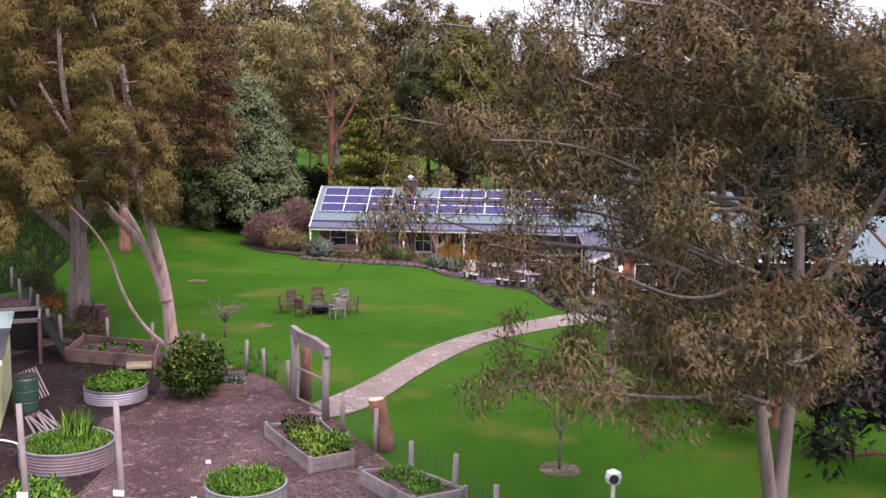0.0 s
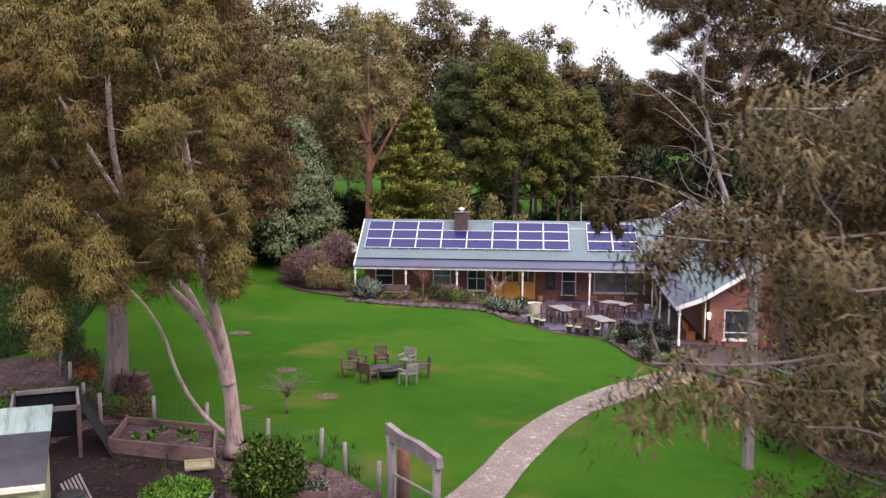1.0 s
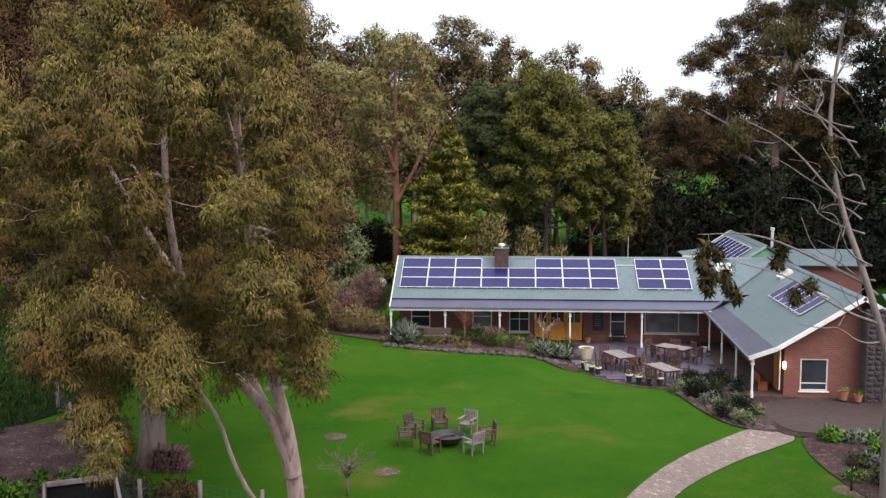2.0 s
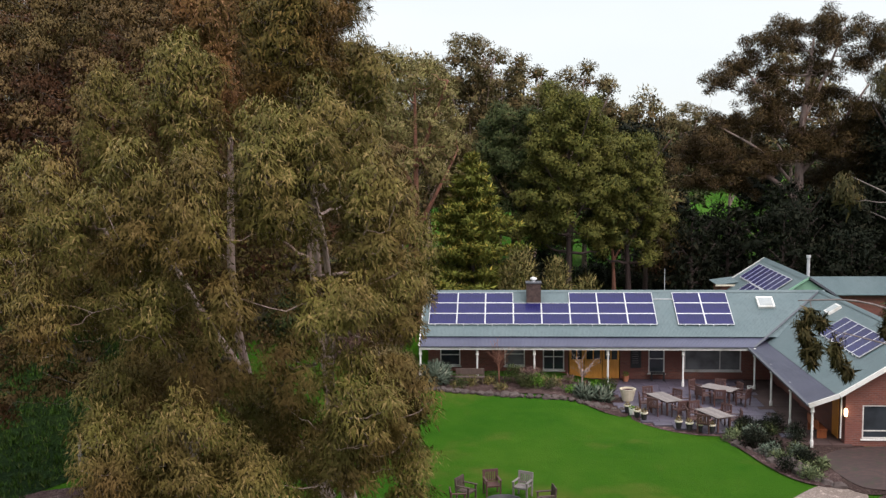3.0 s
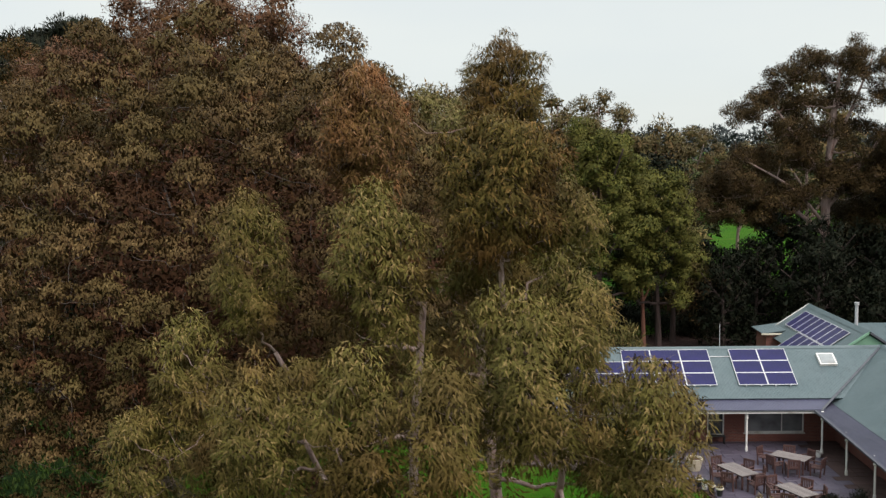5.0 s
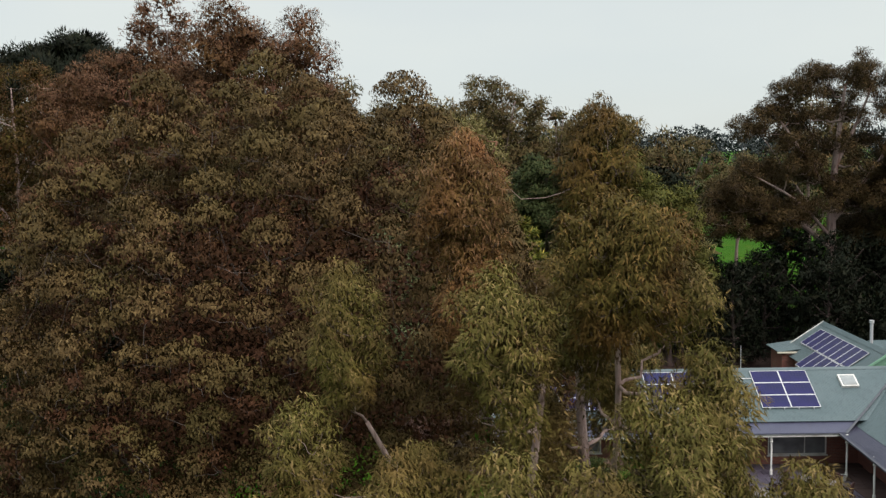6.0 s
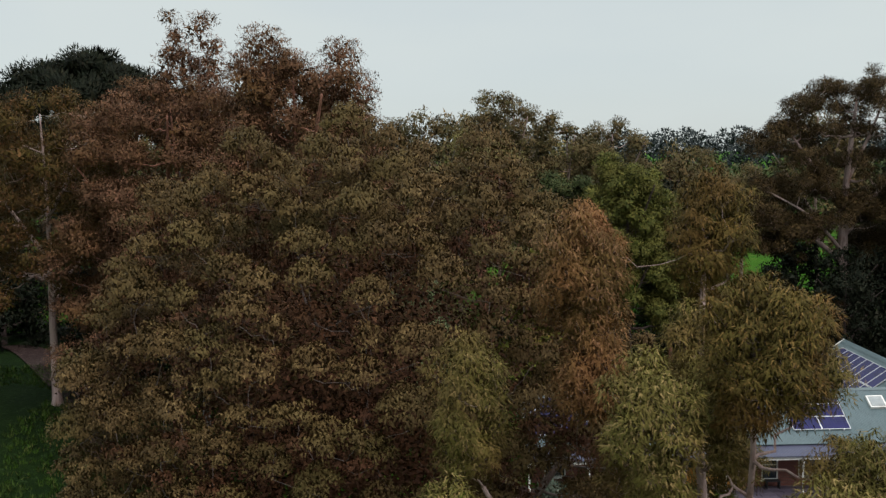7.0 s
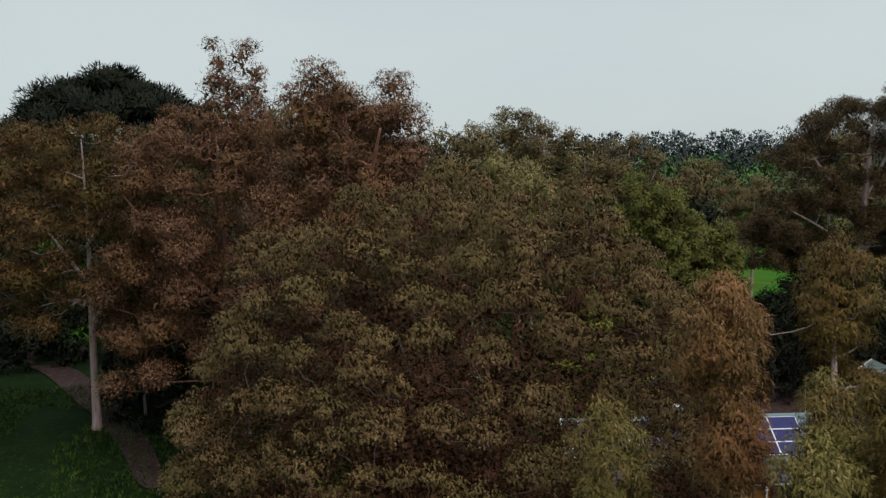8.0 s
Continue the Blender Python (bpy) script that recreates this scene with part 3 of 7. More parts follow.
def sprays(rng, lobes, size, gap=1.0, skin=0.82, under=-0.35):
    """Spray centres spread over the skin of each lobe (x, y, z, rx, ry, rz), none closer than gap times their size."""
    cs, rs, owner = [], [], []
    for li, (x, y, z, rx, ry, rz) in enumerate(lobes):
        mine = []
        tries = int(40 * max(1, rx * ry / size ** 2) * max(1, rz / rx))
        for _ in range(tries):
            d = rng.normal(size=3)
            d /= np.linalg.norm(d)
            if d[2] < under:
                continue
            k = skin * rng.uniform(0.8, 1.1)
            p = np.array((x + d[0] * max(rx - size * 0.5, 0.1) * k, y + d[1] * max(ry - size * 0.5, 0.1) * k, z + d[2] * max(rz - size * 0.4, 0.1) * k))
            if all(np.linalg.norm(p - q) > gap * size for q in mine):
                mine.append(p)
                s = size * rng.uniform(0.75, 1.25)
                cs.append(p)
                rs.append((s, s, s * rng.uniform(0.75, 1.05)))
                owner.append(li)
    return np.array(cs), np.array(rs), owner


def tree(name, x, y, label, category, stems, lobes, bark, leaf, seed, size=1.0, per=400, length=0.3, width=0.06, droop=1.0,
         gap=0.95, twigs=True, shell=0.5, spread=0.45, out=0.6, low=1.25, group="", fill=0.25, sides=7, limb=0.09, z=None, under=-0.35, up=0.5, skin=0.95, core=(), core_n=1500, second=None, third=None, anchors=None, core_last=False, core_leaf=(1.9, 3.6)):
    """A tree: stems are (points, base radius, tip radius) from its foot; lobes the masses of its crown, from its foot."""
    rng, prng = np.random.default_rng(seed), random.Random(seed)
    ob = thing(name, pose(x, y, ground_z(x, y) if z is None else z), label, category, group)
    tb = Tubes()
    line = []
    for pts, r0, r1 in stems:
        fine = [Vector(p) for p in pts]
        for _ in range(2):
            nx = [fine[0]]
            for a, b in zip(fine, fine[1:]):
                nx += [a.lerp(b, 0.25), a.lerp(b, 0.75)]
            fine = nx + [fine[-1]]
        k = len(fine) - 1
        rad = [r0 + (r1 - r0) * (i / k) ** 0.8 for i in range(k + 1)]
        if fine[0].z < 0.3:
            rad[0] *= 1.35
            fine[0].z -= 0.25
        tb.add(fine, rad, sides + 3)
        line += [(p, rr) for p, rr in zip(fine, rad) if p.z > fine[-1].z * 0.12]
    first = len(lobes)
    if second:
        lobes = list(lobes) + list(second[0])
    late = len(lobes)
    if third:
        lobes = list(lobes) + list(third[0])
    cs, rs, owner = sprays(rng, lobes, size, gap, skin, under)
    hubs = [None] * len(lobes)
    # branches grow outwards: each mass of leaves joins the nearest wood there is
    wood = np.array([tuple(p) for p, rr in line])
    girth = np.array([rr for p, rr in line])
    heads = np.array([(q[0], q[1], q[2] - q[5] * 0.35) for q in lobes])
    near = [np.min(np.linalg.norm(wood - h, axis=1)) for h in heads]
    for li in np.argsort(near):
        c = Vector(heads[li])
        gapv = wood - heads[li]
        cost = np.linalg.norm(gapv, axis=1) + np.maximum(0, gapv[:, 2]) * 1.5 + np.where(girth < 0.012, 0.6, 0.0)
        k = int(np.argmin(cost))
        a = Vector(wood[k])
        pts = curve_pts(a, c, prng, 5, 0.16, rise=-0.05)
        r0 = min(girth[k] * 0.72, limb * 1.2 + 0.012 * (c - a).length)
        rad = [max(0.007, r0 * (1 - 0.6 * i / 5)) for i in range(6)]
        tb.add(pts, rad, 4 if size > 0.45 else sides - 1)
        hubs[li] = list(zip([Vector(p) for p in pts], rad))
        wood = np.concatenate([wood, np.array([tuple(p) for p in pts[2:]])])
        girth = np.concatenate([girth, np.array(rad[2:])])
    if twigs:
        for j, (c, o) in enumerate(zip(cs, owner)):
            if size > 0.45 and j % 2:
                continue
            a = min(hubs[o][2:], key=lambda q: (q[0] - Vector(c)).length)
            pts = curve_pts(a[0], c, prng, 3, 0.2)
            r0 = max(0.006, min(a[1] * 0.7, 0.035 * size))
            if size > 0.45:
                pts = [pts[0], pts[2], pts[3]]
            tb.add(pts, [r0, r0 * 0.75, r0 * 0.5, r0 * 0.25][:len(pts)], 3)
    part("trunk", tb.mesh("trunk", bark), bark, ob)
    own = np.array(owner)
    # leaves turn their faces outwards from the mass that they belong to
    if anchors is None:
        roots = np.array([(q[0], q[1], q[2] - q[5] * 0.5) for q in lobes])[own]
    else:
        anc = np.array(anchors)
        flat = np.linalg.norm((cs[:, None, :] - anc[None]) * np.array((1, 1, 0.5)), axis=2)
        roots = anc[np.argmin(flat, axis=1)]
    face = cs - roots
    face /= np.maximum(np.linalg.norm(face, axis=1), 1e-6)[:, None]
    packs = [(0, first, leaf)] + ([(first, late, second[1])] if second else []) + ([(late, len(lobes), third[1])] if third else [])
    for lo, hi, leaves in packs:
        pick = (own >= lo) & (own < hi)
        vs = [leaf_cloud(rng, cs[pick], rs[pick], per, length, width, droop, shell, spread, out, low, up, face[pick])]
        mine = lobes[lo:hi]
        if fill:
            inner = np.array([(lx, ly, lz - rz * 0.1) for lx, ly, lz, rx, ry, rz in mine])
            irad = np.array([(rx * 0.75, ry * 0.75, rz * 0.8) for lx, ly, lz, rx, ry, rz in mine])
            vs.append(leaf_cloud(rng, inner, irad, max(6, int(per * len(cs) / max(1, len(lobes)) * fill)), length * 1.7, width * 3.2, droop * 0.5, 0.15, 0.8, 0.3, 1.0))
        if core and lo == (first if core_last else 0):
            vs.append(leaf_cloud(rng, np.array([q[:3] for q in core]), np.array([q[3:6] for q in core]), core_n, length * core_leaf[0], width * core_leaf[1], 0.3, 0.2, 0.9, 0.2, 1.0))
        tagged(part("crown", leaf_mesh("crown", np.concatenate(vs), leaves), leaves, ob), kind="stuff")
    return ob


def bush(name, x, y, label, category, r, h, leaf, seed, per=220, size=0.35, length=0.12, width=0.04, droop=0.1, group="", z=None, out=1.0, stem=True, bark=None):
    rng = np.random.default_rng(seed)
    ob = thing(name, pose(x, y, ground_z(x, y) if z is None else z), label, category, group)
    lobes = [(0, 0, h * 0.5, r, r, h * 0.55)]
    cs, rs, _ = sprays(rng, lobes, size, 0.85, under=-0.7)
    if not len(cs):
        cs, rs = np.array([(0, 0, h * 0.5)]), np.array([(r, r, h * 0.5)])
    vs = leaf_cloud(rng, cs, rs, per, length, width, droop, 0.3, 0.5, out, 1.0)
    vs[:, 2] = np.maximum(vs[:, 2], -0.02)
    leafage = part("foliage", leaf_mesh("foliage", vs, leaf), leaf, ob)
    tagged(leafage, kind="stuff")
    if stem:
        tb = Tubes()
        prng = random.Random(seed)
        for c in cs[:: max(1, len(cs) // 9)]:
            tb.add(curve_pts((0, 0, -0.1), c, prng, 3, 0.15), [0.03, 0.024, 0.016, 0.008], 5)
        part("stem", tb.mesh("stem", bark or BARKDARK), bark or BARKDARK, ob)
    return ob

# ---- land ----
def build_ground():
    xs = sorted({*range(-60, 61, 2), *range(-140, 141, 10), *range(-400, 401, 40), -3500, -2400, -1500, -900, -600, 600, 900, 1500, 2400, 3500})
    ys = sorted({*range(-20, 121, 2), *range(-60, 241, 10), *range(-200, 601, 40), -3000, -1500, -600, 900, 1400, 2200, 3500, 4500})
    verts = [(x, y, ground_z(x, y)) for y in ys for x in xs]
    w = len(xs)
    faces = [(j * w + i, j * w + i + 1, (j + 1) * w + i + 1, (j + 1) * w + i) for j in range(len(ys) - 1) for i in range(w - 1)]
    ob = new("ground", mesh_of("ground", verts, faces, GRASS, flat=False))
    return tagged(ob, "mown green lawn and paddock grass", "ground", kind="structure")


build_ground()
sheet("garden_soil", [(-22, 49), (-20.4, 49.2), (-17.6, 44.6), (-14.6, 40.0), (-9.5, 38.2), (-5.2, 35.8), (-3.4, 33.4), (-1.2, 30.3), (0.4, 27.4), (1.9, 25.2), (4.5, 21), (6, 14), (-2, 8), (-26, 8), (-30, 30), (-27, 46)],
      DIRT, 0.03, 1.2, "bare brown earth and mulch of the kitchen garden", "soil")
# this sheet paints the gum's shade onto the soil
sheet("shaded_soil", [(-14.6, 39.4), (-12.8, 39.2), (-9.4, 36.8), (-7.9, 33.6), (-7.6, 31.0), (-8.6, 29.2), (-7.0, 27.2), (-6.2, 24.4), (-6.6, 19.0), (-14, 18), (-16, 30)],
      SOILSHADE, 0.036, 1.2, "earth beside the shed, darkened as in the gum's shade", "soil")
sheet("path", [(-2.5, 31.5), (-1.5, 33.2), (-0.45, 36.4), (-0.05, 38.2), (0.72, 40.6), (1.7, 43.1), (2.95, 45.6), (4.3, 47.8), (5.7, 49.6), (7.1, 51.3), (8.6, 52.6), (9.4, 50.6), (8.0, 49.2), (6.3, 47.5), (4.6, 45.3), (3.2, 43.1), (2.4, 41.1), (1.9, 39.6), (1.4, 37.9), (0.85, 36.2), (0.2, 33.4), (-0.5, 31.2), (-1.6, 30.1)],
      GRAVEL, 0.035, 0.8, "curving pale gravel path across the lawn", "path", smooth_n=3)
sheet("terrace_edge", [(1.0, 68.2), (0.9, 64.5), (0.9, 62.2), (1.6, 60.4), (3.0, 58.9), (4.8, 58.2), (6.0, 58.8), (7.2, 60.0), (9.2, 60.4), (14, 60), (14, 69.4), (1, 69.4)],
      DIRT, 0.025, 1.2, "earth bedding under the paved terrace", "soil")
sheet("garden_bed", [(-16.5, 72.5), (-15.2, 70.3), (-13.8, 68.4), (-10.4, 66.6), (-8.2, 64.6), (-6.0, 63.8), (-3.8, 64.2), (-1.6, 63.6), (0.2, 61.9), (1.2, 61.2), (1.6, 64.0), (1.2, 67.4), (-4, 67.9), (-9.6, 68.1), (-11, 70.5), (-12, 74), (-15, 75)],
      MULCH, 0.06, 0.9, "mulched flower bed along the verandah", "garden bed")
sheet("garden_bed", [(4.8, 58.4), (5.4, 56.6), (5.9, 54.2), (6.6, 52.4), (7.4, 51.6), (8.4, 51.4), (9.0, 53.4), (8.9, 56.2), (8.6, 59.8), (7.4, 60.2), (6.0, 59.2)],
      MULCH, 0.06, 0.8, "mulched rockery bed beside the terrace", "garden bed")
sheet("garden_bed", [(9.6, 51.2), (9.0, 49.0), (9.2, 45.0), (10.2, 40.8), (11.6, 37), (15, 34), (24, 34), (26, 50), (16, 52)],
      MULCH, 0.05, 1.2, "shady mulched bed of low green plants", "garden bed")
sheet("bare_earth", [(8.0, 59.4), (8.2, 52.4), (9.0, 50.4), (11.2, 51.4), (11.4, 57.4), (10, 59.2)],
      EARTHSHADE, 0.045, 1.0, "bare dark earth beside the wing's paving", "soil")
sheet("paved_yard", [(8.6, 56.6), (8.8, 52.0), (9.8, 51.0), (15.5, 51.6), (24, 50.6), (25, 56.8), (15, 57.2)],
      CLAYYARD, 0.07, 1.2, "red clay paved yard before the wing", "paving")
# the drive's shade under the trees comes from the earth colour
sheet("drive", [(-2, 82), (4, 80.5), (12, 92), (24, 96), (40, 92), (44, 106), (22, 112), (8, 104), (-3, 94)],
      EARTHSHADE, 0.05, 2.5, "brown bare ground of the drive behind the house", "drive")
# a darker sheet over the lawn, painting in the tree shade
sheet("shaded_grass_ground", [(-21, 50), (-23, 58), (-25, 70), (-24, 86), (-34, 96), (-62, 100), (-80, 70), (-70, 40), (-45, 30), (-30, 40)],
      GRASSSHADE, 0.03, 2.0, "long grass beneath the western trees, their shade in its colour", "grass")
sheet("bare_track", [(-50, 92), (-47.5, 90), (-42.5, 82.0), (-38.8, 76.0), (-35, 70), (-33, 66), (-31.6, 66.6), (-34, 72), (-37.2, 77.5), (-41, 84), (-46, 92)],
      EARTHSHADE, 0.13, 1.5, "strip of bare earth through the grass", "soil")
for mx, my, mr in ((-7.0, 43.6, 0.46), (-9.6, 47.6, 0.45), (-9.8, 41.8, 0.4), (5.6, 26.6, 0.62), (9.3, 44.2, 0.7), (-13.8, 55.2, 0.55), (-3.9, 30.9, 0.3)):
    sheet("mulch_ring", [(mx + mr * math.cos(a) * random.uniform(0.85, 1.2), my + mr * math.sin(a) * random.uniform(0.85, 1.2)) for a in [i * math.pi / 4 for i in range(8)]],
          RINGSOIL, 0.016, 0.5, "round patch of brown mulch in the lawn", "mulch")


def paved_terrace():
    """Stone flags laid in courses inside a curved edge."""
    base = new("terrace", None)
    tagged(base, "terrace of worn grey stone flags", "terrace", kind="structure")
    rng = random.Random(5)
    edge = [(1.0, 68.0), (1.0, 62.4), (1.7, 60.7), (3.1, 59.3), (4.8, 58.7), (6.0, 59.3), (7.2, 60.4), (8.2, 60.9), (8.2, 56.9), (10.6, 56.9), (10.6, 69.5), (1.0, 69.5)]

    def inside(x, y):
        hit = False
        for (ax, ay), (bx, by) in zip(edge, edge[1:] + edge[:1]):
            if (ay > y) != (by > y) and x < (bx - ax) * (y - ay) / (by - ay) + ax:
                hit = not hit
        return hit
    bms = {}
    y = 56.9
    while y < 69.4:
        x = 0.9 + rng.uniform(-0.4, 0)
        h = 0.6
        while x < 10.6:
            w = rng.choice((0.6, 0.9, 0.9))
            if inside(x + w / 2, y + h / 2):
                key = (w, h)
                if key not in bms:
                    bms[key] = bm_mesh("flag", one_box(-w / 2 + 0.008, w / 2 - 0.008, -h / 2 + 0.008, h / 2 - 0.008, -0.12, 0.0, bev=0.012), PAVER)
                # clay flags under the wing's verandah, chosen dark to deepen its shade
                clay = x + w / 2 > 8.3
                if clay and (w, h, 1) not in bms:
                    bms[(w, h, 1)] = bms[key].copy()
                    bms[(w, h, 1)].materials[0] = CLAY
                ob = new("flag", bms[(w, h, 1)] if clay else bms[key])
                ob.parent = base
                ob.matrix_basis = pose(x + w / 2, y + h / 2, 0.03 + rng.uniform(-0.006, 0.006), rng.uniform(-0.4, 0.4), rng.uniform(-0.4, 0.4), 0)
            x += w
        y += h


paved_terrace()

# ---- the house: a long brick front with a verandah, and a wing that runs towards the lawn ----
house = thing("house", pose(0, 0, 0), "long single-storey red brick house with pale green roof", "house")
RZ, RY, EY, SL = 4.86, 72.1, 68.35, 0.5612      # ridge height and line, lower edge of the steep roof, its slope
WALLY = 69.6


def roof_z(y):
    return RZ - (RY - y) * SL


def wall_with_holes(x0, x1, z0, z1, y, thick, holes):
    """A wall facing -y, cut through for its openings (x0, x1, z0, z1)."""
    bm = bmesh.new()
    xs = sorted({x0, x1, *[h[0] for h in holes], *[h[1] for h in holes]})
    zs = sorted({z0, z1, *[h[2] for h in holes], *[h[3] for h in holes]})
    for a, b in zip(xs, xs[1:]):
        for c, d in zip(zs, zs[1:]):
            mx, mz = (a + b) / 2, (c + d) / 2
            if not any(h[0] < mx < h[1] and h[2] < mz < h[3] for h in holes):
                box(bm, a, b, y, y + thick, c, d)
    bmesh.ops.remove_doubles(bm, verts=bm.verts, dist=0.001)
    return bm


FRONT = [(-8.9, -7.7, 0.75, 2.0), (-5.1, -3.9, 0.75, 2.1), (-2.85, -1.6, 0.5, 2.05), (-1.35, 1.65, 0.0, 2.12), (3.28, 4.22, 0.35, 2.0), (5.35, 8.6, 0.5, 1.95)]
part("wall", wall_with_holes(-9.6, 13.0, -0.2, 2.75, WALLY, 0.24, FRONT), BRICK, house, "red brick front wall")
part("wall", one_box(-9.6, -9.36, WALLY + 0.24, 75.6, -0.2, 2.75, bev=0), BRICK, house)
part("wall", prism([(69.6, 2.75), (74.6, 2.75), (RY, RZ - 0.2)], 0, -9.58, -9.36), BRICK, house, "brick gable end")
part("wall", one_box(-9.36, 13.0, 75.36, 75.6, -0.2, 2.75, bev=0), BRICK, house)


def window_in(x0, x1, z0, z1, y, pane, bars_x=(), bars_z=(), parent=house, label="white-framed window", fm=WHITE, deep=0.12):
    w = thing("window", pose(0, 0, 0), "", "")
    w.parent = parent
    tagged(w, label)
    bm = bmesh.new()
    t = 0.07
    for a in ((x0, x0 + t, z0, z1), (x1 - t, x1, z0, z1), (x0 + t, x1 - t, z0, z0 + t), (x0 + t, x1 - t, z1 - t, z1)):
        box(bm, a[0], a[1], y + 0.03, y + 0.11, a[2], a[3])
    for bx in bars_x:
        box(bm, bx - 0.025, bx + 0.025, y + 0.035, y + 0.10, z0 + t, z1 - t)
    for bz in bars_z:
        box(bm, x0 + t, x1 - t, y + 0.04, y + 0.095, bz - 0.025, bz + 0.025)
    part("frame", bm, fm, w)
    part("pane", one_box(x0 + t, x1 - t, y + 0.075, y + 0.085, z0 + t, z1 - t, bev=0), pane, w)
    part("sill", one_box(x0 - 0.06, x1 + 0.06, y - 0.06, y + 0.12, z0 - 0.07, z0, bev=0.01), fm, w)
    return w


window_in(-8.9, -7.7, 0.75, 2.0, WALLY, GLASS, bars_z=(1.4,))
window_in(-5.1, -3.9, 0.75, 2.1, WALLY, GLASSPALE, bars_z=(1.45,))
window_in(-2.85, -1.6, 0.5, 2.05, WALLY, GLASS, bars_x=(-2.22,), bars_z=(1.3,))
window_in(3.28, 4.22, 0.35, 2.0, WALLY, GLASS, bars_z=(1.2,))
window_in(5.35, 8.6, 0.5, 1.95, WALLY, GLASSPALE, bars_x=(7.4,), bars_z=(), label="wide white-framed window with drawn blind")


def timber_doors():
    d = thing("door", pose(0, 0, 0), "", "")
    d.parent = house
    tagged(d, "orange timber double doors with glazed upper panels")
    for x0, x1 in ((-1.3, -0.45), (-0.42, 0.6), (0.63, 1.6)):
        part("leaf", one_box(x0, x1, WALLY + 0.02, WALLY + 0.09, 0.02, 1.02, bev=0.015), ORANGE, d)
        bm = bmesh.new()
        for a in ((x0, x0 + 0.12, 1.02, 2.08), (x1 - 0.12, x1, 1.02, 2.08), (x0 + 0.12, x1 - 0.12, 1.92, 2.08), (x0 + 0.12, x1 - 0.12, 1.02, 1.14)):
            box(bm, a[0], a[1], WALLY + 0.02, WALLY + 0.09, a[2], a[3])
        mid = (x0 + x1) / 2
        box(bm, mid - 0.03, mid + 0.03, WALLY + 0.03, WALLY + 0.08, 1.14, 1.92)
        part("frame", bm, ORANGE, d)
        part("pane", one_box(x0 + 0.12, x1 - 0.12, WALLY + 0.05, WALLY + 0.06, 1.14, 1.92, bev=0), GLASS, d)
    part("handle", one_box(0.5, 0.54, WALLY - 0.02, WALLY + 0.02, 0.9, 1.2), BLACK, d)


timber_doors()

# roofs
XL, XV = -9.95, 9.0
part("roof", slab([(XL, EY, roof_z(EY)), (14.0, EY, roof_z(EY)), (14.0, RY, RZ), (XL, RY, RZ)], 0.05), ROOF, house, "pale green corrugated steel roof")
part("roof", slab([(XL, 75.9, roof_z(2 * RY - 75.9)), (14.0, 75.9, roof_z(2 * RY - 75.9)), (14.0, RY, RZ), (XL, RY, RZ)], 0.05), ROOF, house)
part("ridge_cap", prism([(RY - 0.2, RZ - 0.09), (RY, RZ + 0.035), (RY + 0.2, RZ - 0.09), (RY, RZ - 0.02)], 0, XL - 0.02, 14.0), ROOF_SIDE, house)
VZ0, VY0 = 2.33, 67.55
part("verandah_roof", slab([(XL + 0.02, VY0, VZ0), (XV - 0.1, VY0, VZ0), (XV + 0.95, EY + 0.2, roof_z(EY) - 0.02), (XL + 0.02, EY + 0.2, roof_z(EY) - 0.02)], 0.03), VROOF, house, "weathered blue-grey corrugated verandah roof")
part("gutter", one_box(XL, XV - 0.1, VY0 - 0.09, VY0 + 0.03, VZ0 - 0.06, VZ0 - 0.035, bev=0.004), DARKTRIM, house)
part("fascia", one_box(XL, XV - 0.1, VY0 - 0.02, VY0 + 0.03, VZ0 - 0.2, VZ0 - 0.06, bev=0.004), WHITE, house, "white verandah beam")
part("barge_board", slab([(XL - 0.04, VY0, VZ0 + 0.03), (XL + 0.02, VY0, VZ0 + 0.03), (XL + 0.02, RY, RZ + 0.04), (XL - 0.04, RY, RZ + 0.04)], 0.2), WHITE, house)
part("barge_board", slab([(XL - 0.04, 75.9, 2.75), (XL + 0.02, 75.9, 2.75), (XL + 0.02, RY, RZ + 0.04), (XL - 0.04, RY, RZ + 0.04)], 0.2), WHITE, house)


def verandah_post(x, y, z0, z1, parent):
    p = thing("post", pose(x, y, 0), "", "")
    p.parent = parent
    tagged(p, "turned white verandah post")
    part("shaft", mesh_of("shaft", *lathe([(0.075, z0), (0.075, z0 + 0.35), (0.05, z0 + 0.4), (0.056, (z0 + z1) / 2), (0.05, z1 - 0.5), (0.075, z1 - 0.42), (0.075, z1)], 10), WHITE), WHITE, p)
    part("collar", mesh_of("collar", *lathe([(0.095, z1 - 0.46), (0.105, z1 - 0.43), (0.095, z1 - 0.4)], 10), WHITE), WHITE, p)


for px in (-9.9, -6.65, -3.4, 0.75, 4.95):
    verandah_post(px, 67.72, ground_z(px, 67.7), VZ0 - 0.06, house)

# the wing
WX0, WXR, WY0, WY1 = 8.55, 13.75, 56.45, RY     # gutter line, ridge line, gable end, junction
part("roof", slab([(9.75, WY0, 2.42), (9.75, 68.9, 2.42), (WXR, RY + 0.5, 4.88), (WXR, WY0, 4.88)], 0.05), ROOF_SIDE, house, "pale green corrugated steel roof of the wing")
part("roof", slab([(17.8, WY0, 2.45), (17.8, 76.0, 2.45), (WXR, 76.0, 4.88), (WXR, WY0, 4.88)], 0.05), ROOF_SIDE, house)
# the wing's shade is in this sheet's darker colour
part("verandah_roof", slab([(WX0, WY0, 1.98), (WX0, VY0 + 0.1, 2.30), (9.85, 68.75, 2.44), (9.85, WY0, 2.44)], 0.03), VROOF_SIDE_SHADE, house, "weathered corrugated verandah roof of the wing, toned down as shaded")
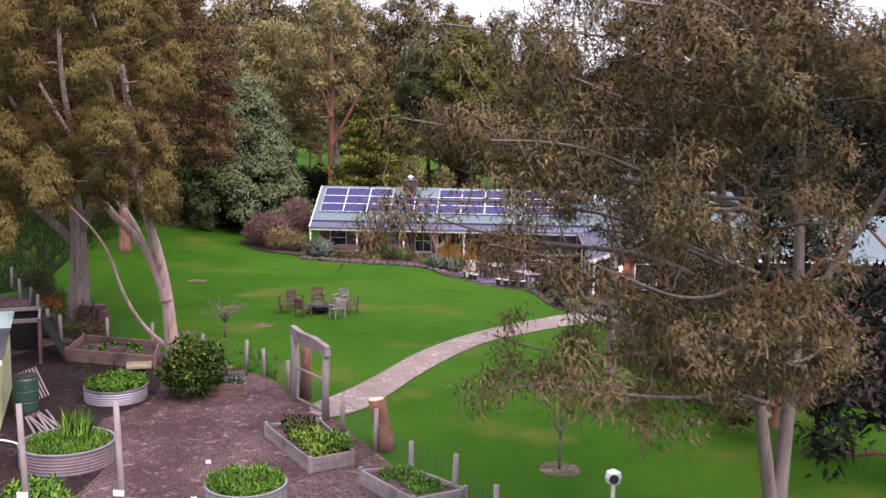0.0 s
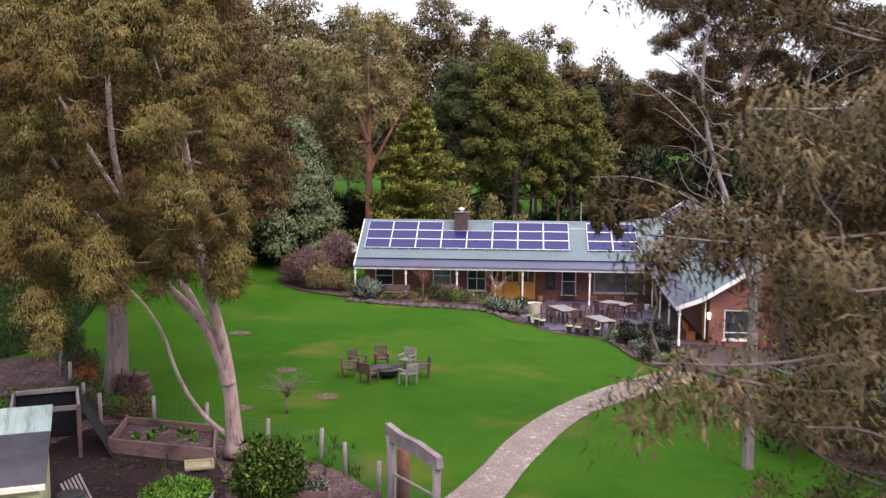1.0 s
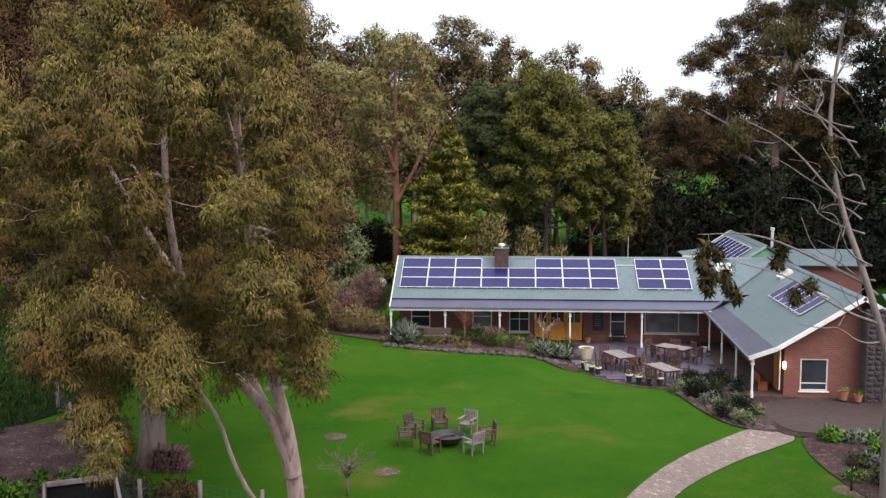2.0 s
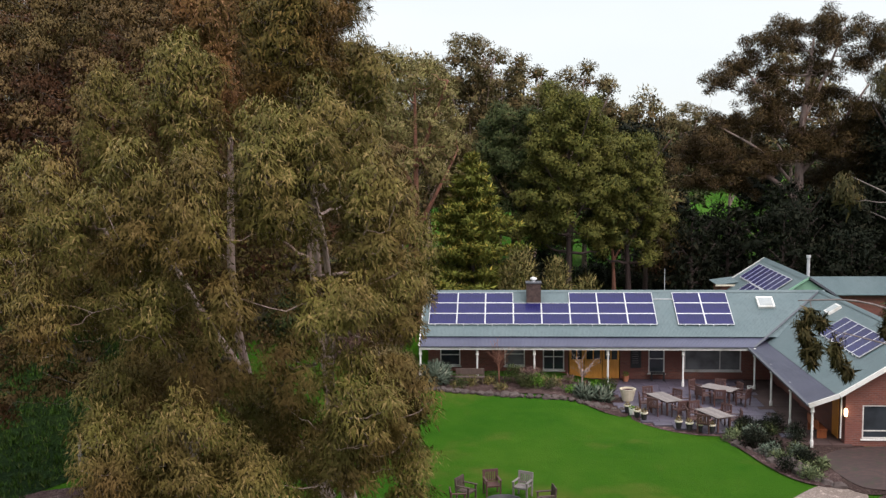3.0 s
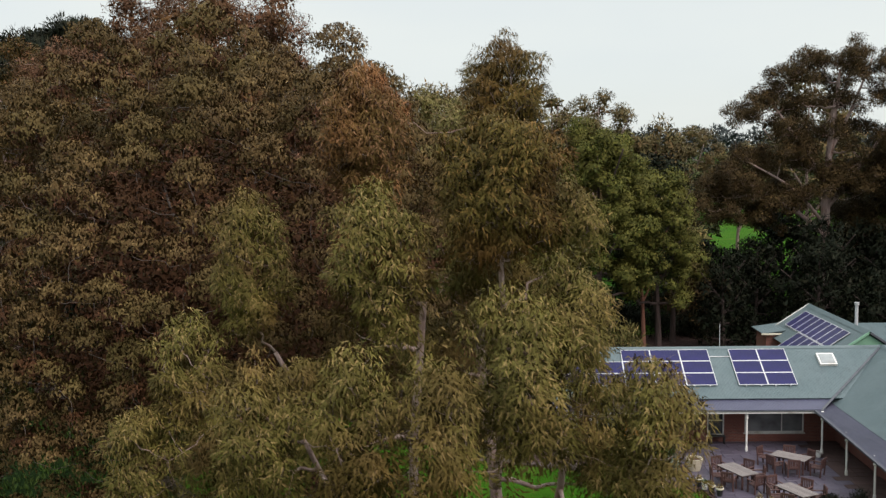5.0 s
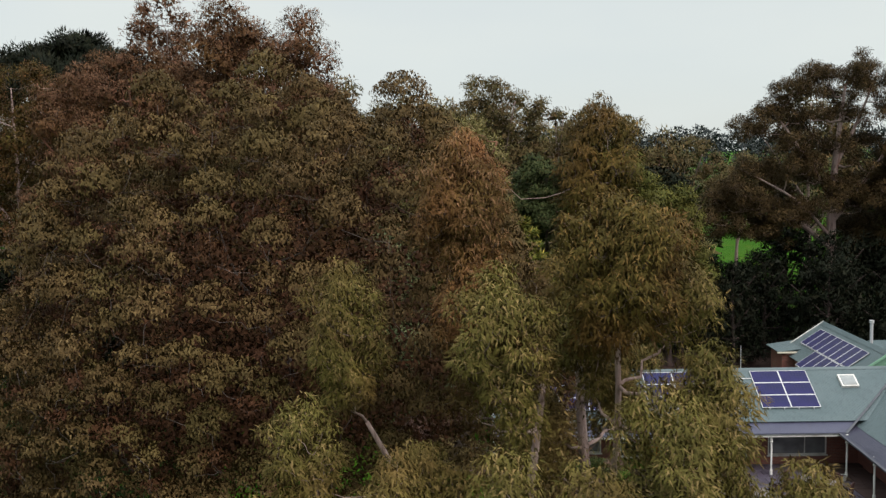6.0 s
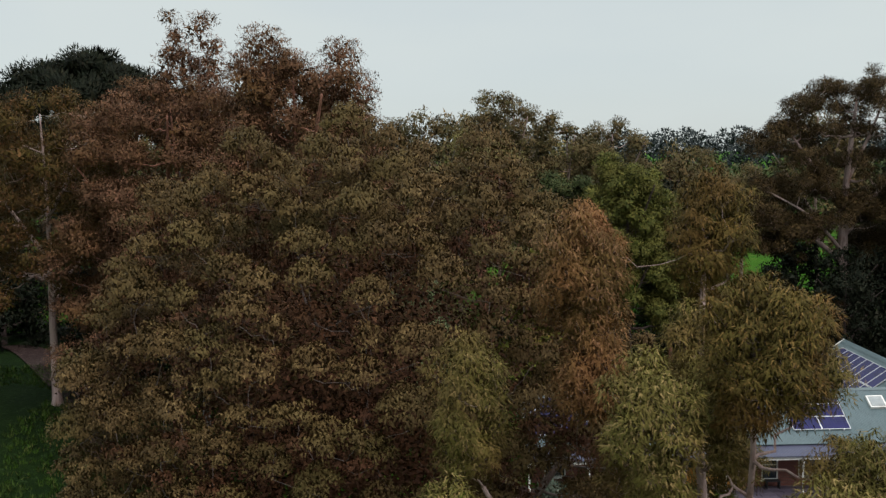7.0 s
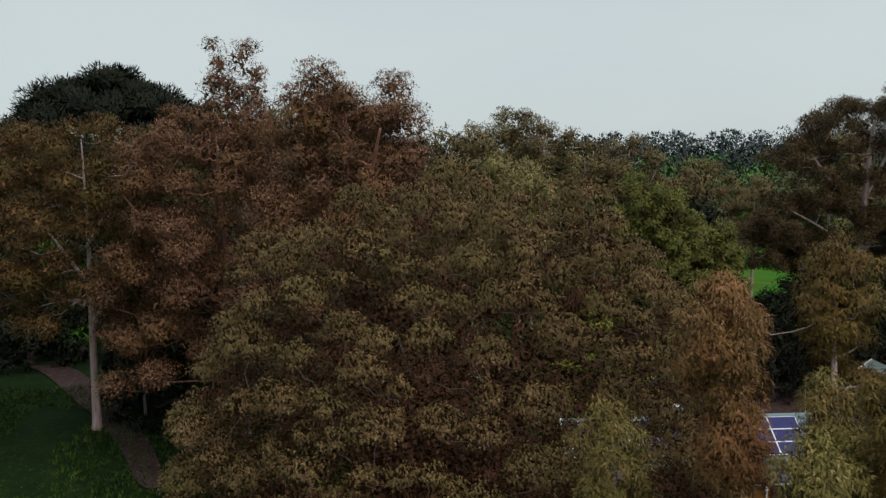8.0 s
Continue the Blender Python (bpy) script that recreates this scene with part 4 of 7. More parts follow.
part("gutter", slab([(WX0 - 0.1, WY0, 2.0), (WX0 - 0.1, VY0, 2.31), (WX0 + 0.02, VY0, 2.31), (WX0 + 0.02, WY0, 2.0)], 0.09), DARKTRIM, house)
part("valley", slab([(8.72, 67.3, 2.39), (8.84, 67.25, 2.39), (13.82, RY - 0.05, 4.90), (13.72, RY + 0.05, 4.90)], 0.02), DARKTRIM, house, "dark valley gutter")
part("barge_board", slab([(WX0 - 0.06, WY0 - 0.04, 2.03), (WX0 - 0.06, WY0 + 0.03, 2.03), (9.8, WY0 + 0.03, 2.5), (9.8, WY0 - 0.04, 2.5)], 0.2), WHITE, house)
part("barge_board", slab([(9.8, WY0 - 0.04, 2.5), (9.8, WY0 + 0.03, 2.5), (WXR, WY0 + 0.03, 4.94), (WXR, WY0 - 0.04, 4.94)], 0.2), WHITE, house)
part("barge_board", slab([(17.8, WY0 - 0.04, 2.5), (17.8, WY0 + 0.03, 2.5), (WXR, WY0 + 0.03, 4.94), (WXR, WY0 - 0.04, 4.94)], 0.2), WHITE, house)
part("ridge_cap", prism([(WXR - 0.2, 4.8), (WXR, 4.92), (WXR + 0.2, 4.8), (WXR, 4.85)], 1, WY0, RY), ROOF, house)
for py in (67.2, 63.7, 60.2, 56.75):
    verandah_post(8.78, py, -0.1, 2.02 + (py - 56.45) * 0.028, house)
part("wall", wall_with_holes(10.35, 17.4, -0.2, 2.55, 57.1, 0.24, [(11.1, 12.4, 0.25, 1.82)]), BRICK, house, "red brick end wall of the wing")
part("wall", prism([(10.35, 2.55), (17.4, 2.55), (WXR, 4.75)], 1, 57.1, 57.34), BRICK, house)
part("wall", one_box(10.35, 10.59, 57.34, 69.6, -0.2, 2.7, bev=0), BRICK, house)
window_in(11.1, 12.4, 0.25, 1.82, 57.1, GLASS, bars_z=(0.62,), label="white sash window standing half open")
part("downpipe", one_box(10.1, 10.16, 57.0, 57.06, 0.3, 2.2, bev=0.01), WHITE, house)
part("door", one_box(10.29, 10.33, 57.9, 58.75, -0.05, 1.95), ORANGE, house, "orange timber door standing open", m=pose(0, 0, 0))
part("wall", one_box(17.4, 26.0, 55.2, 55.44, -0.2, 2.5, bev=0), BRICK, house, "red brick wall beyond the stone chimney")
window_in(18.6, 20.0, 0.4, 1.8, 55.2, GLASS, bars_x=(19.3,))
part("roof", slab([(15.6, 54.6, 2.55), (26.5, 54.6, 2.55), (26.5, 59.5, 4.6), (15.6, 59.5, 4.6)], 0.05), ROOF, house)
part("fascia", one_box(15.6, 26.5, 54.52, 54.6, 2.38, 2.56, bev=0.004), WHITE, house)


def stone_stack():
    s = thing("stone_chimney", pose(14.9, 56.6, 0), "broad chimney breast of dark field stones", "chimney")
    part("core", one_box(-1.05, 1.05, -0.35, 0.5, -0.2, 4.3, bev=0.03), STONE, s)
    rng = random.Random(11)
    shapes = []
    for _ in range(5):
        bm = bmesh.new()
        bmesh.ops.create_icosphere(bm, subdivisions=1, radius=1.0)
        for v in bm.verts:
            v.co *= rng.uniform(0.85, 1.1)
        shapes.append(bm_mesh("stone", bm, STONE))
    z = -0.1
    while z < 4.2:
        x = -1.0
        h = rng.uniform(0.2, 0.3)
        while x < 1.0:
            w = rng.uniform(0.25, 0.45)
            ob = new("stone", rng.choice(shapes))
            ob.parent = s
            ob.matrix_basis = Matrix.LocRotScale((x + w / 2, -0.36, z + h / 2), Euler((0, rng.uniform(-0.2, 0.2), 0)), (w * 0.52, 0.1, h * 0.54))
            x += w
        z += h


stone_stack()

# chimney, vents, skylights on the roof
chim = thing("chimney", pose(-3.35, 71.35, roof_z(71.35) - 0.2), "square dark brick chimney with a pale cap", "chimney")
part("stack", one_box(-0.43, 0.43, -0.4, 0.4, -0.2, 1.2, bev=0.01), BRICKDARK, chim)
part("cap", one_box(-0.48, 0.48, -0.45, 0.45, 1.2, 1.27, bev=0.015), DARKTRIM, chim)
part("cowl", mesh_of("cowl", *lathe([(0.12, 1.27), (0.12, 1.4), (0.22, 1.42), (0.2, 1.5), (0.05, 1.56)], 12), ALU), ALU, chim, "pale metal cowl")


def skylight(name, m, w, h):
    s = thing(name, m, "white framed skylight set in the roof", "skylight")
    bm = bmesh.new()
    for a in ((-w / 2, w / 2, -h / 2, -h / 2 + 0.08), (-w / 2, w / 2, h / 2 - 0.08, h / 2), (-w / 2, -w / 2 + 0.08, -h / 2 + 0.08, h / 2 - 0.08), (w / 2 - 0.08, w / 2, -h / 2 + 0.08, h / 2 - 0.08)):
        box(bm, a[0], a[1], a[2], a[3], -0.06, 0.12)
    part("frame", bm, WHITE, s)
    part("dome", one_box(-w / 2 + 0.08, w / 2 - 0.08, -h / 2 + 0.08, h / 2 - 0.08, 0.05, 0.13, bev=0.03), DOME, s, "greyish translucent dome")


ANG = math.degrees(math.atan(SL))
skylight("skylight", pose(10.25, 71.0, roof_z(71.0) + 0.03, ANG), 0.95, 0.95)
WANG = math.degrees(math.atan((4.88 - 2.42) / 4.0))
skylight("skylight", pose(13.0, 67.4, 4.46, 0, -WANG, 0), 0.8, 0.8)


def solar_array(x0, cols, low_rows, m, label, rows=3, pw=1.66, ph=1.0):
    """Panels in a grid in the local xy plane; low_rows: columns that lack the top row."""
    a = thing("solar_array", m, label, "solar panels")
    pm = bm_mesh("panel", one_box(-pw / 2 + 0.03, pw / 2 - 0.03, -ph / 2 + 0.03, ph / 2 - 0.03, -0.02, 0.004, bev=0), CELLS)
    bm = bmesh.new()
    for q in ((-pw / 2 + 0.006, pw / 2 - 0.006, -ph / 2 + 0.006, -ph / 2 + 0.036), (-pw / 2 + 0.006, pw / 2 - 0.006, ph / 2 - 0.036, ph / 2 - 0.006),
              (-pw / 2 + 0.006, -pw / 2 + 0.036, -ph / 2 + 0.036, ph / 2 - 0.036), (pw / 2 - 0.036, pw / 2 - 0.006, -ph / 2 + 0.036, ph / 2 - 0.036)):
        box(bm, q[0], q[1], q[2], q[3], -0.03, 0.014)
    fm = bm_mesh("frame", bm, ALU)
    for c in range(cols):
        for r in range(rows):
            if r == rows - 1 and c in low_rows:
                continue
            p = part("panel", pm, CELLS, a, m=pose(x0 + (c + 0.5) * pw, (r + 0.5) * ph, 0.09))
            part("frame", fm, ALU, p)
    for c in range(cols * 2):
        part("foot", one_box(-0.02, 0.02, -0.06, 0.02, -0.02, 0.1, bev=0), ALU, a, m=pose(x0 + (c + 0.5) * pw / 2, 0, 0))
    return a


def on_roof(y):
    return pose(0, y, roof_z(y), ANG)


solar_array(-9.55, 8, (3, 4), on_roof(69.2), "rows of dark blue solar panels in silver frames")
solar_array(4.9, 2, (), on_roof(69.2), "six dark blue solar panels in silver frames", pw=1.6)
part("conduit", one_box(3.7, 5.0, 71.3, 71.34, roof_z(71.3) + 0.02, roof_z(71.3) + 0.06), ALU, house)
part("aerial", mesh_of("aerial", *lathe([(0.02, RZ - 0.1), (0.015, RZ + 1.3)], 6), ALU), ALU, house, m=pose(4.6, RY + 0.3, 0))
# a row of panels on the wing's roof, below its ridge
solar_array(-3.0, 6, (), pose(11.55, 62.1, 2.42 + (11.55 - 9.75) * 0.615, 0, 0, -90) @ pose(0, 0, 0, WANG), "row of dark solar panels on the wing's roof", rows=1, pw=1.02, ph=1.65)

# the block behind: a ridge that runs away from the lawn, boarded green where it meets the front roof
back = thing("house", pose(13.15, 77.5, 0), "back block of the house with a pale green gable roof", "house")
BZ, BSL, BY0, BY1 = 5.62, 0.66, -5.2, 5.3
BANG = math.degrees(math.atan(BSL))
part("wall", one_box(-2.6, 2.9, -1.4, 5.0, -0.2, 3.6, bev=0), BRICK, back)
part("wall", prism([(-2.6, 3.6), (2.9, 3.6), (0.05, 5.45)], 1, 4.8, 5.0), BRICK, back)
part("roof", slab([(-2.95, BY0, BZ - 2.95 * BSL), (-2.95, BY1, BZ - 2.95 * BSL), (0, BY1, BZ), (0, BY0, BZ)], 0.06), ROOF_SIDE, back, "pale green corrugated steel roof")
part("roof", slab([(3.2, BY0, BZ - 3.2 * BSL), (3.2, BY1, BZ - 3.2 * BSL), (0, BY1, BZ), (0, BY0, BZ)], 0.06), ROOF_SIDE, back)
part("gable", prism([(-0.95, 4.8), (0.95, 4.8), (0, 4.8 + 0.95 * BSL)], 1, BY0 + 0.12, BY0 + 0.2), GREENP, back, "small green boarded gable")
part("barge_board", slab([(-1.6, BY0 - 0.05, BZ - 1.6 * BSL + 0.04), (-1.6, BY0 + 0.05, BZ - 1.6 * BSL + 0.04), (0, BY0 + 0.05, BZ + 0.04), (0, BY0 - 0.05, BZ + 0.04)], 0.12), GREENP, back)
part("barge_board", slab([(1.6, BY0 - 0.05, BZ - 1.6 * BSL + 0.04), (1.6, BY0 + 0.05, BZ - 1.6 * BSL + 0.04), (0, BY0 + 0.05, BZ + 0.04), (0, BY0 - 0.05, BZ + 0.04)], 0.12), DARKTRIM, back)
part("barge_board", slab([(-3.0, BY1 - 0.05, BZ - 3.0 * BSL + 0.05), (-3.0, BY1 + 0.06, BZ - 3.0 * BSL + 0.05), (0, BY1 + 0.06, BZ + 0.05), (0, BY1 - 0.05, BZ + 0.05)], 0.16), WHITE, back)
part("ridge_cap", prism([(-0.28, BZ - 0.15), (0, BZ + 0.05), (0.28, BZ - 0.15), (0, BZ - 0.03)], 1, BY0, BY1 + 0.05), ROOF, back)
part("porch_roof", slab([(-3.7, 3.2, 4.0), (-1.6, 3.2, 4.28), (-1.6, 5.9, 4.28), (-3.7, 5.9, 4.0)], 0.05), ROOF_SIDE, back)
part("gutter", one_box(-3.78, -1.6, 3.12, 3.22, 3.9, 4.0, bev=0.006), CREAM, back)
part("wall", one_box(-3.4, -2.6, 3.4, 5.7, -0.2, 3.95, bev=0), BRICK, back)
part("lean_to", slab([(3.0, 1.5, 3.55), (8.6, 1.5, 3.55), (8.6, 5.2, 4.3), (3.0, 5.2, 4.3)], 0.06), ROOF, back)
part("wall", one_box(3.2, 8.3, 1.9, 5.0, -0.2, 3.5, bev=0), BRICK, back)
part("flue", mesh_of("flue", *lathe([(0.11, 4.0), (0.11, 5.8), (0.16, 5.82), (0.16, 6.0)], 10), ALU), ALU, back, m=pose(2.5, 3.4, 0))
slope_west = pose(13.15 - 1.9, 77.5, BZ - 1.9 * BSL, 0, 0, -90) @ pose(0, 0, 0, BANG)
solar_array(-4.1, 8, (), slope_west, "dark solar panels along the back ridge", rows=1, pw=0.99, ph=1.62)
solar_array(-1.2, 5, (), pose(13.15 - 3.24 + 0.02, 77.5, BZ - 3.22 * BSL, 0, 0, -90) @ pose(0, 0, 0, BANG), "lower row of dark solar panels on the back roof", rows=1, pw=0.99, ph=1.55)

# far gabled outbuilding among the trees
shed_far = thing("outbuilding", pose(11.2, 105.5, ground_z(11.2, 105.5) + 0.6), "dim gabled brick outbuilding with a grey roof among trees", "shed")
part("wall", prism([(-2.4, -0.3), (2.4, -0.3), (2.4, 2.9), (0, 4.4), (-2.4, 2.9)], 1, 0.0, 5.0), BRICK, shed_far)
part("roof", slab([(-2.8, -0.5, 2.75), (0, -0.5, 4.5), (0, 5.4, 4.5), (-2.8, 5.4, 2.75)], 0.08), GREYWOOD, shed_far)
part("roof", slab([(0.0, -0.5, 4.5), (2.8, -0.5, 2.75), (2.8, 5.4, 2.75), (0.0, 5.4, 4.5)], 0.08), GREYWOOD, shed_far)
part("window", one_box(-1.4, 1.5, -0.04, 0.02, 1.9, 2.7), GLASS, shed_far)
part("door", one_box(-1.4, 1.5, -0.05, 0.02, -0.2, 1.75), BLACK, shed_far)
for px in (-1.45, -0.45, 0.55, 1.5):
    part("mullion", one_box(px - 0.05, px + 0.05, -0.09, 0.0, -0.2, 2.75), TEAK, shed_far)

# ---- the near gums ----
def plume_lobes(prng, plumes):
    """Plumes of foliage (x, y, top, radius, height): a rounded head with hanging heads of leaves stacked loosely round and below it."""
    out = []
    for x, y, z, r, h in plumes:
        n = max(8, round(10.0 * r * h / 1.3 + 4))
        for i in range(n):
            t = i / (n - 1)
            a = i * 2.39996 + prng.uniform(-0.4, 0.4)
            q = 0.72 * r * (math.sqrt(max(0.0, 1 - (1 - t / 0.4) ** 2)) if t < 0.4 else 1.0 - 0.35 * (t - 0.4)) * prng.uniform(0.75, 1.12)
            s = (0.2 + 0.18 * r) * prng.uniform(0.8, 1.2)
            out.append((x + q * math.cos(a), y + q * math.sin(a), z - s - (h - 1.6 * s) * t ** 1.15 + prng.uniform(-0.12, 0.12), s, s, s))
    return out


# the pink-stemmed gum inside the garden fence: separate plumes over a spreading crown
prng = random.Random(3)
L1X, L1Y = -8.25, 35.0
g0 = 0.85
heads = [(-9.0, 31.3, 17.0, 1.08, 2.6), (-10.95, 30.9, 15.85, 0.80, 2.5), (-8.8, 35.4, 18.6, 0.85, 2.6), (-8.7, 28.6, 14.4, 1.0, 2.4), (-8.05, 29.2, 14.85, 0.52, 1.5),
         (-7.0, 28.3, 13.5, 0.72, 2.2), (-13.75, 34.1, 15.6, 0.80, 2.8), (-14.1, 31.2, 13.7, 0.65, 2.0), (-12.4, 28.6, 13.5, 0.65, 2.0), (-10.95, 28.0, 13.8, 0.60, 2.0),
         (-9.8, 27.8, 13.65, 0.58, 2.0), (-7.75, 31.1, 14.5, 0.62, 2.2), (-7.8, 32.5, 15.9, 0.70, 1.7), (-8.7, 35.2, 16.3, 0.8, 2.2), (-8.5, 35.0, 14.2, 0.8, 2.2), (-9.4, 33.2, 15.4, 0.75, 2.2), (-9.35, 34.3, 16.1, 0.6, 2.5), (-14.8, 30.8, 12.3, 0.62, 1.9)]
skirts = [(-9.35, 27.8, 11.6, 0.52, 1.1), (-7.6, 27.9, 11.7, 0.78, 1.2), (-10.9, 28.3, 12.2, 0.66, 2.0), (-12.75, 28.3, 11.6, 0.52, 1.5), (-6.75, 29.3, 10.0, 0.66, 1.7), (-6.65, 29.6, 8.5, 0.5, 1.7),
          (-7.25, 27.9, 10.3, 0.66, 1.7), (-11.1, 29.3, 11.4, 0.66, 1.1), (-10.1, 27.6, 9.8, 0.72, 2.0), (-9.0, 27.8, 8.8, 0.66, 1.9),
          (-8.1, 34.2, 7.7, 0.62, 1.7), (-11.5, 28.0, 9.4, 0.72, 2.0), (-12.0, 29.4, 9.9, 0.75, 1.9), (-10.4, 27.6, 7.5, 0.62, 1.5),
          (-9.8, 31.5, 9.1, 0.9, 2.0), (-11.8, 32.5, 9.6, 0.9, 1.9), (-8.6, 30.6, 8.7, 0.8, 1.9), (-7.7, 29.0, 9.2, 0.6, 1.6), (-10.9, 29.6, 8.3, 0.7, 1.7), (-10.4, 30.0, 10.3, 0.75, 1.6), (-8.9, 30.2, 10.1, 0.66, 1.5), (-11.9, 30.6, 10.0, 0.75, 1.7), (-9.7, 29.0, 8.9, 0.66, 1.5), (-7.2, 31.6, 9.2, 0.72, 2.0), (-7.1, 32.9, 12.3, 0.80, 2.2),
          (-14.3, 33.5, 11.5, 0.75, 2.2), (-6.95, 30.5, 11.8, 0.62, 1.9), (-10.2, 33.4, 13.4, 0.75, 1.8), (-12.2, 31.4, 13.0, 0.80, 2.2)]
tawny = [(-11.45, 34.4, 17.95, 0.98, 2.7), (-11.3, 34.0, 15.6, 0.80, 1.8)]
local = lambda rows: [(x - L1X, y - L1Y, z - g0, r, h) for x, y, z, r, h in rows]
heart = [(-1.8, -3.2, 11.0, 1.5, 1.4, 2.4), (-3.2, -2.6, 9.6, 1.5, 1.4, 2.0), (-0.6, -4.4, 10.4, 1.0, 1.0, 2.0)]
tree("gum_tree", L1X, L1Y, "tall gum with pinkish forked stems and olive drooping leaves", "tree",
     [([(-0.25, 1.2, 0), (-0.25, 1.0, 1.3), (-0.3, 0.5, 3.4), (-0.6, -0.5, 5.8), (-0.8, -1.0, 9.0), (-1.2, -1.2, 12.5), (-0.7, 0.2, 16.0)], 0.31, 0.04),
      ([(-0.28, 0.75, 2.2), (-0.5, 0.5, 3.3), (-0.9, 0.1, 4.4), (-1.9, -1.2, 6.0), (-2.4, -2.6, 9.0), (-2.0, -3.6, 13.0)], 0.25, 0.05),
      ([(-0.9, 0.1, 4.4), (-1.3, 0.0, 5.4), (-3.4, 0.2, 8.0), (-5.2, -0.2, 11.5)], 0.16, 0.04),
      ([(-0.4, 1.2, 0.3), (-1.2, 1.0, 1.0), (-1.7, 0.2, 2.4), (-2.2, 0.0, 4.4), (-3.6, -0.4, 6.0)], 0.10, 0.03),
      ([(-0.6, -0.5, 5.8), (-0.2, -3.4, 8.4), (0.2, -5.2, 10.6), (0.0, -6.0, 12.4)], 0.11, 0.03),
      ([(-1.9, -1.2, 6.0), (-2.8, -4.4, 8.6), (-3.6, -6.0, 11.4)], 0.11, 0.03),
      ([(-0.8, -1.0, 9.0), (-0.6, -2.6, 11.6), (-0.8, -3.4, 14.8)], 0.10, 0.03)],
     plume_lobes(prng, local([q for q in heads if q[2] < 16.2] + skirts)), BARK, LEAF_OLIVE, 21, size=0.22, per=96, length=0.118, width=0.025, droop=0.95, gap=0.95, shell=0.5, low=1.3, fill=0.0, up=0.7, out=0.65, spread=0.36, core=heart, core_n=700, core_leaf=(1.0, 1.6),
     second=(plume_lobes(prng, local(tawny)), LEAF_GINGER), third=(plume_lobes(prng, local([q for q in heads if q[2] >= 16.2])), LEAF_BRONZE), anchors=[(x, y, z - 0.6 * h) for x, y, z, r, h in local(heads + skirts + tawny)], z=g0, under=-0.45, limb=0.03)

# the broad brown-green gum behind it
prng = random.Random(8)
L2X, L2Y = -15.7, 44.0
g0 = ground_z(L2X, L2Y)
lob = []
for i in range(14000):
    if len(lob) > 1050:
        break
    a, rad = prng.uniform(0, 2 * math.pi), math.sqrt(prng.random())
    zz = 18.3 - 1.5 * rad ** 2 - 6.0 * rad ** 6 + 0.6 * math.sin(3 * a + 5 * rad) + 0.5 * math.sin(7 * a + 2) * math.sin(9 * rad) + prng.uniform(-0.8, 0.5)
    if prng.random() < 0.48:
        rad, zz = prng.uniform(0.86, 1.04), prng.uniform(7.2 if math.cos(a) < 0.2 else 8.0, 13.5)
    c = (-0.7 + 7.7 * rad * math.cos(a), -0.8 + 7.2 * rad * math.sin(a), zz - 0.4)
    k = prng.uniform(0.6, 1.35)
    if all((c[0] - q[0]) ** 2 + (c[1] - q[1]) ** 2 + (c[2] - q[2]) ** 2 > (0.56 * k + 0.85 * q[3]) ** 2 for q in lob):
        lob.append((*c, 0.66 * k, 0.66 * k, 0.6 * k))
# inner masses and core get darker russet leaves, painting the crown's inner shade
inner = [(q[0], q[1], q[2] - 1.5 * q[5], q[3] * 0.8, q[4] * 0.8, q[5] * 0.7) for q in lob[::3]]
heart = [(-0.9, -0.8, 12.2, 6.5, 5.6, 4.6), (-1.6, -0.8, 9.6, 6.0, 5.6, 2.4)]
tree("gum_tree", L2X, L2Y, "broad domed gum with brown-green leaves and thick pale trunk", "tree",
     [([(0, 0, 0), (0.1, 0, 2.0), (0.3, -0.4, 5.0), (-0.4, -0.6, 8), (-0.8, -0.8, 11.5)], 0.62, 0.10),
      ([(0.2, -0.2, 4.0), (2.0, -1.2, 6.8), (3.6, -1.8, 8.6), (4.8, -1.6, 10.2)], 0.28, 0.06),
      ([(0.1, 0, 3.4), (-2.4, -0.6, 6.0), (-4.6, -1.2, 7.8), (-5.8, -1.6, 9.4)], 0.26, 0.06),
      ([(0.2, -0.3, 5.0), (0.4, -2.6, 7.5), (0.4, -4.2, 9)], 0.22, 0.05)],
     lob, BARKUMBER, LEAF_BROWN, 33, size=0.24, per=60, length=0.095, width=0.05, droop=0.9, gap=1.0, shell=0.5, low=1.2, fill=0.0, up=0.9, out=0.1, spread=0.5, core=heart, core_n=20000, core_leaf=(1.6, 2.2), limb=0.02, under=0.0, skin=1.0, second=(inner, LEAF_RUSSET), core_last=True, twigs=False)

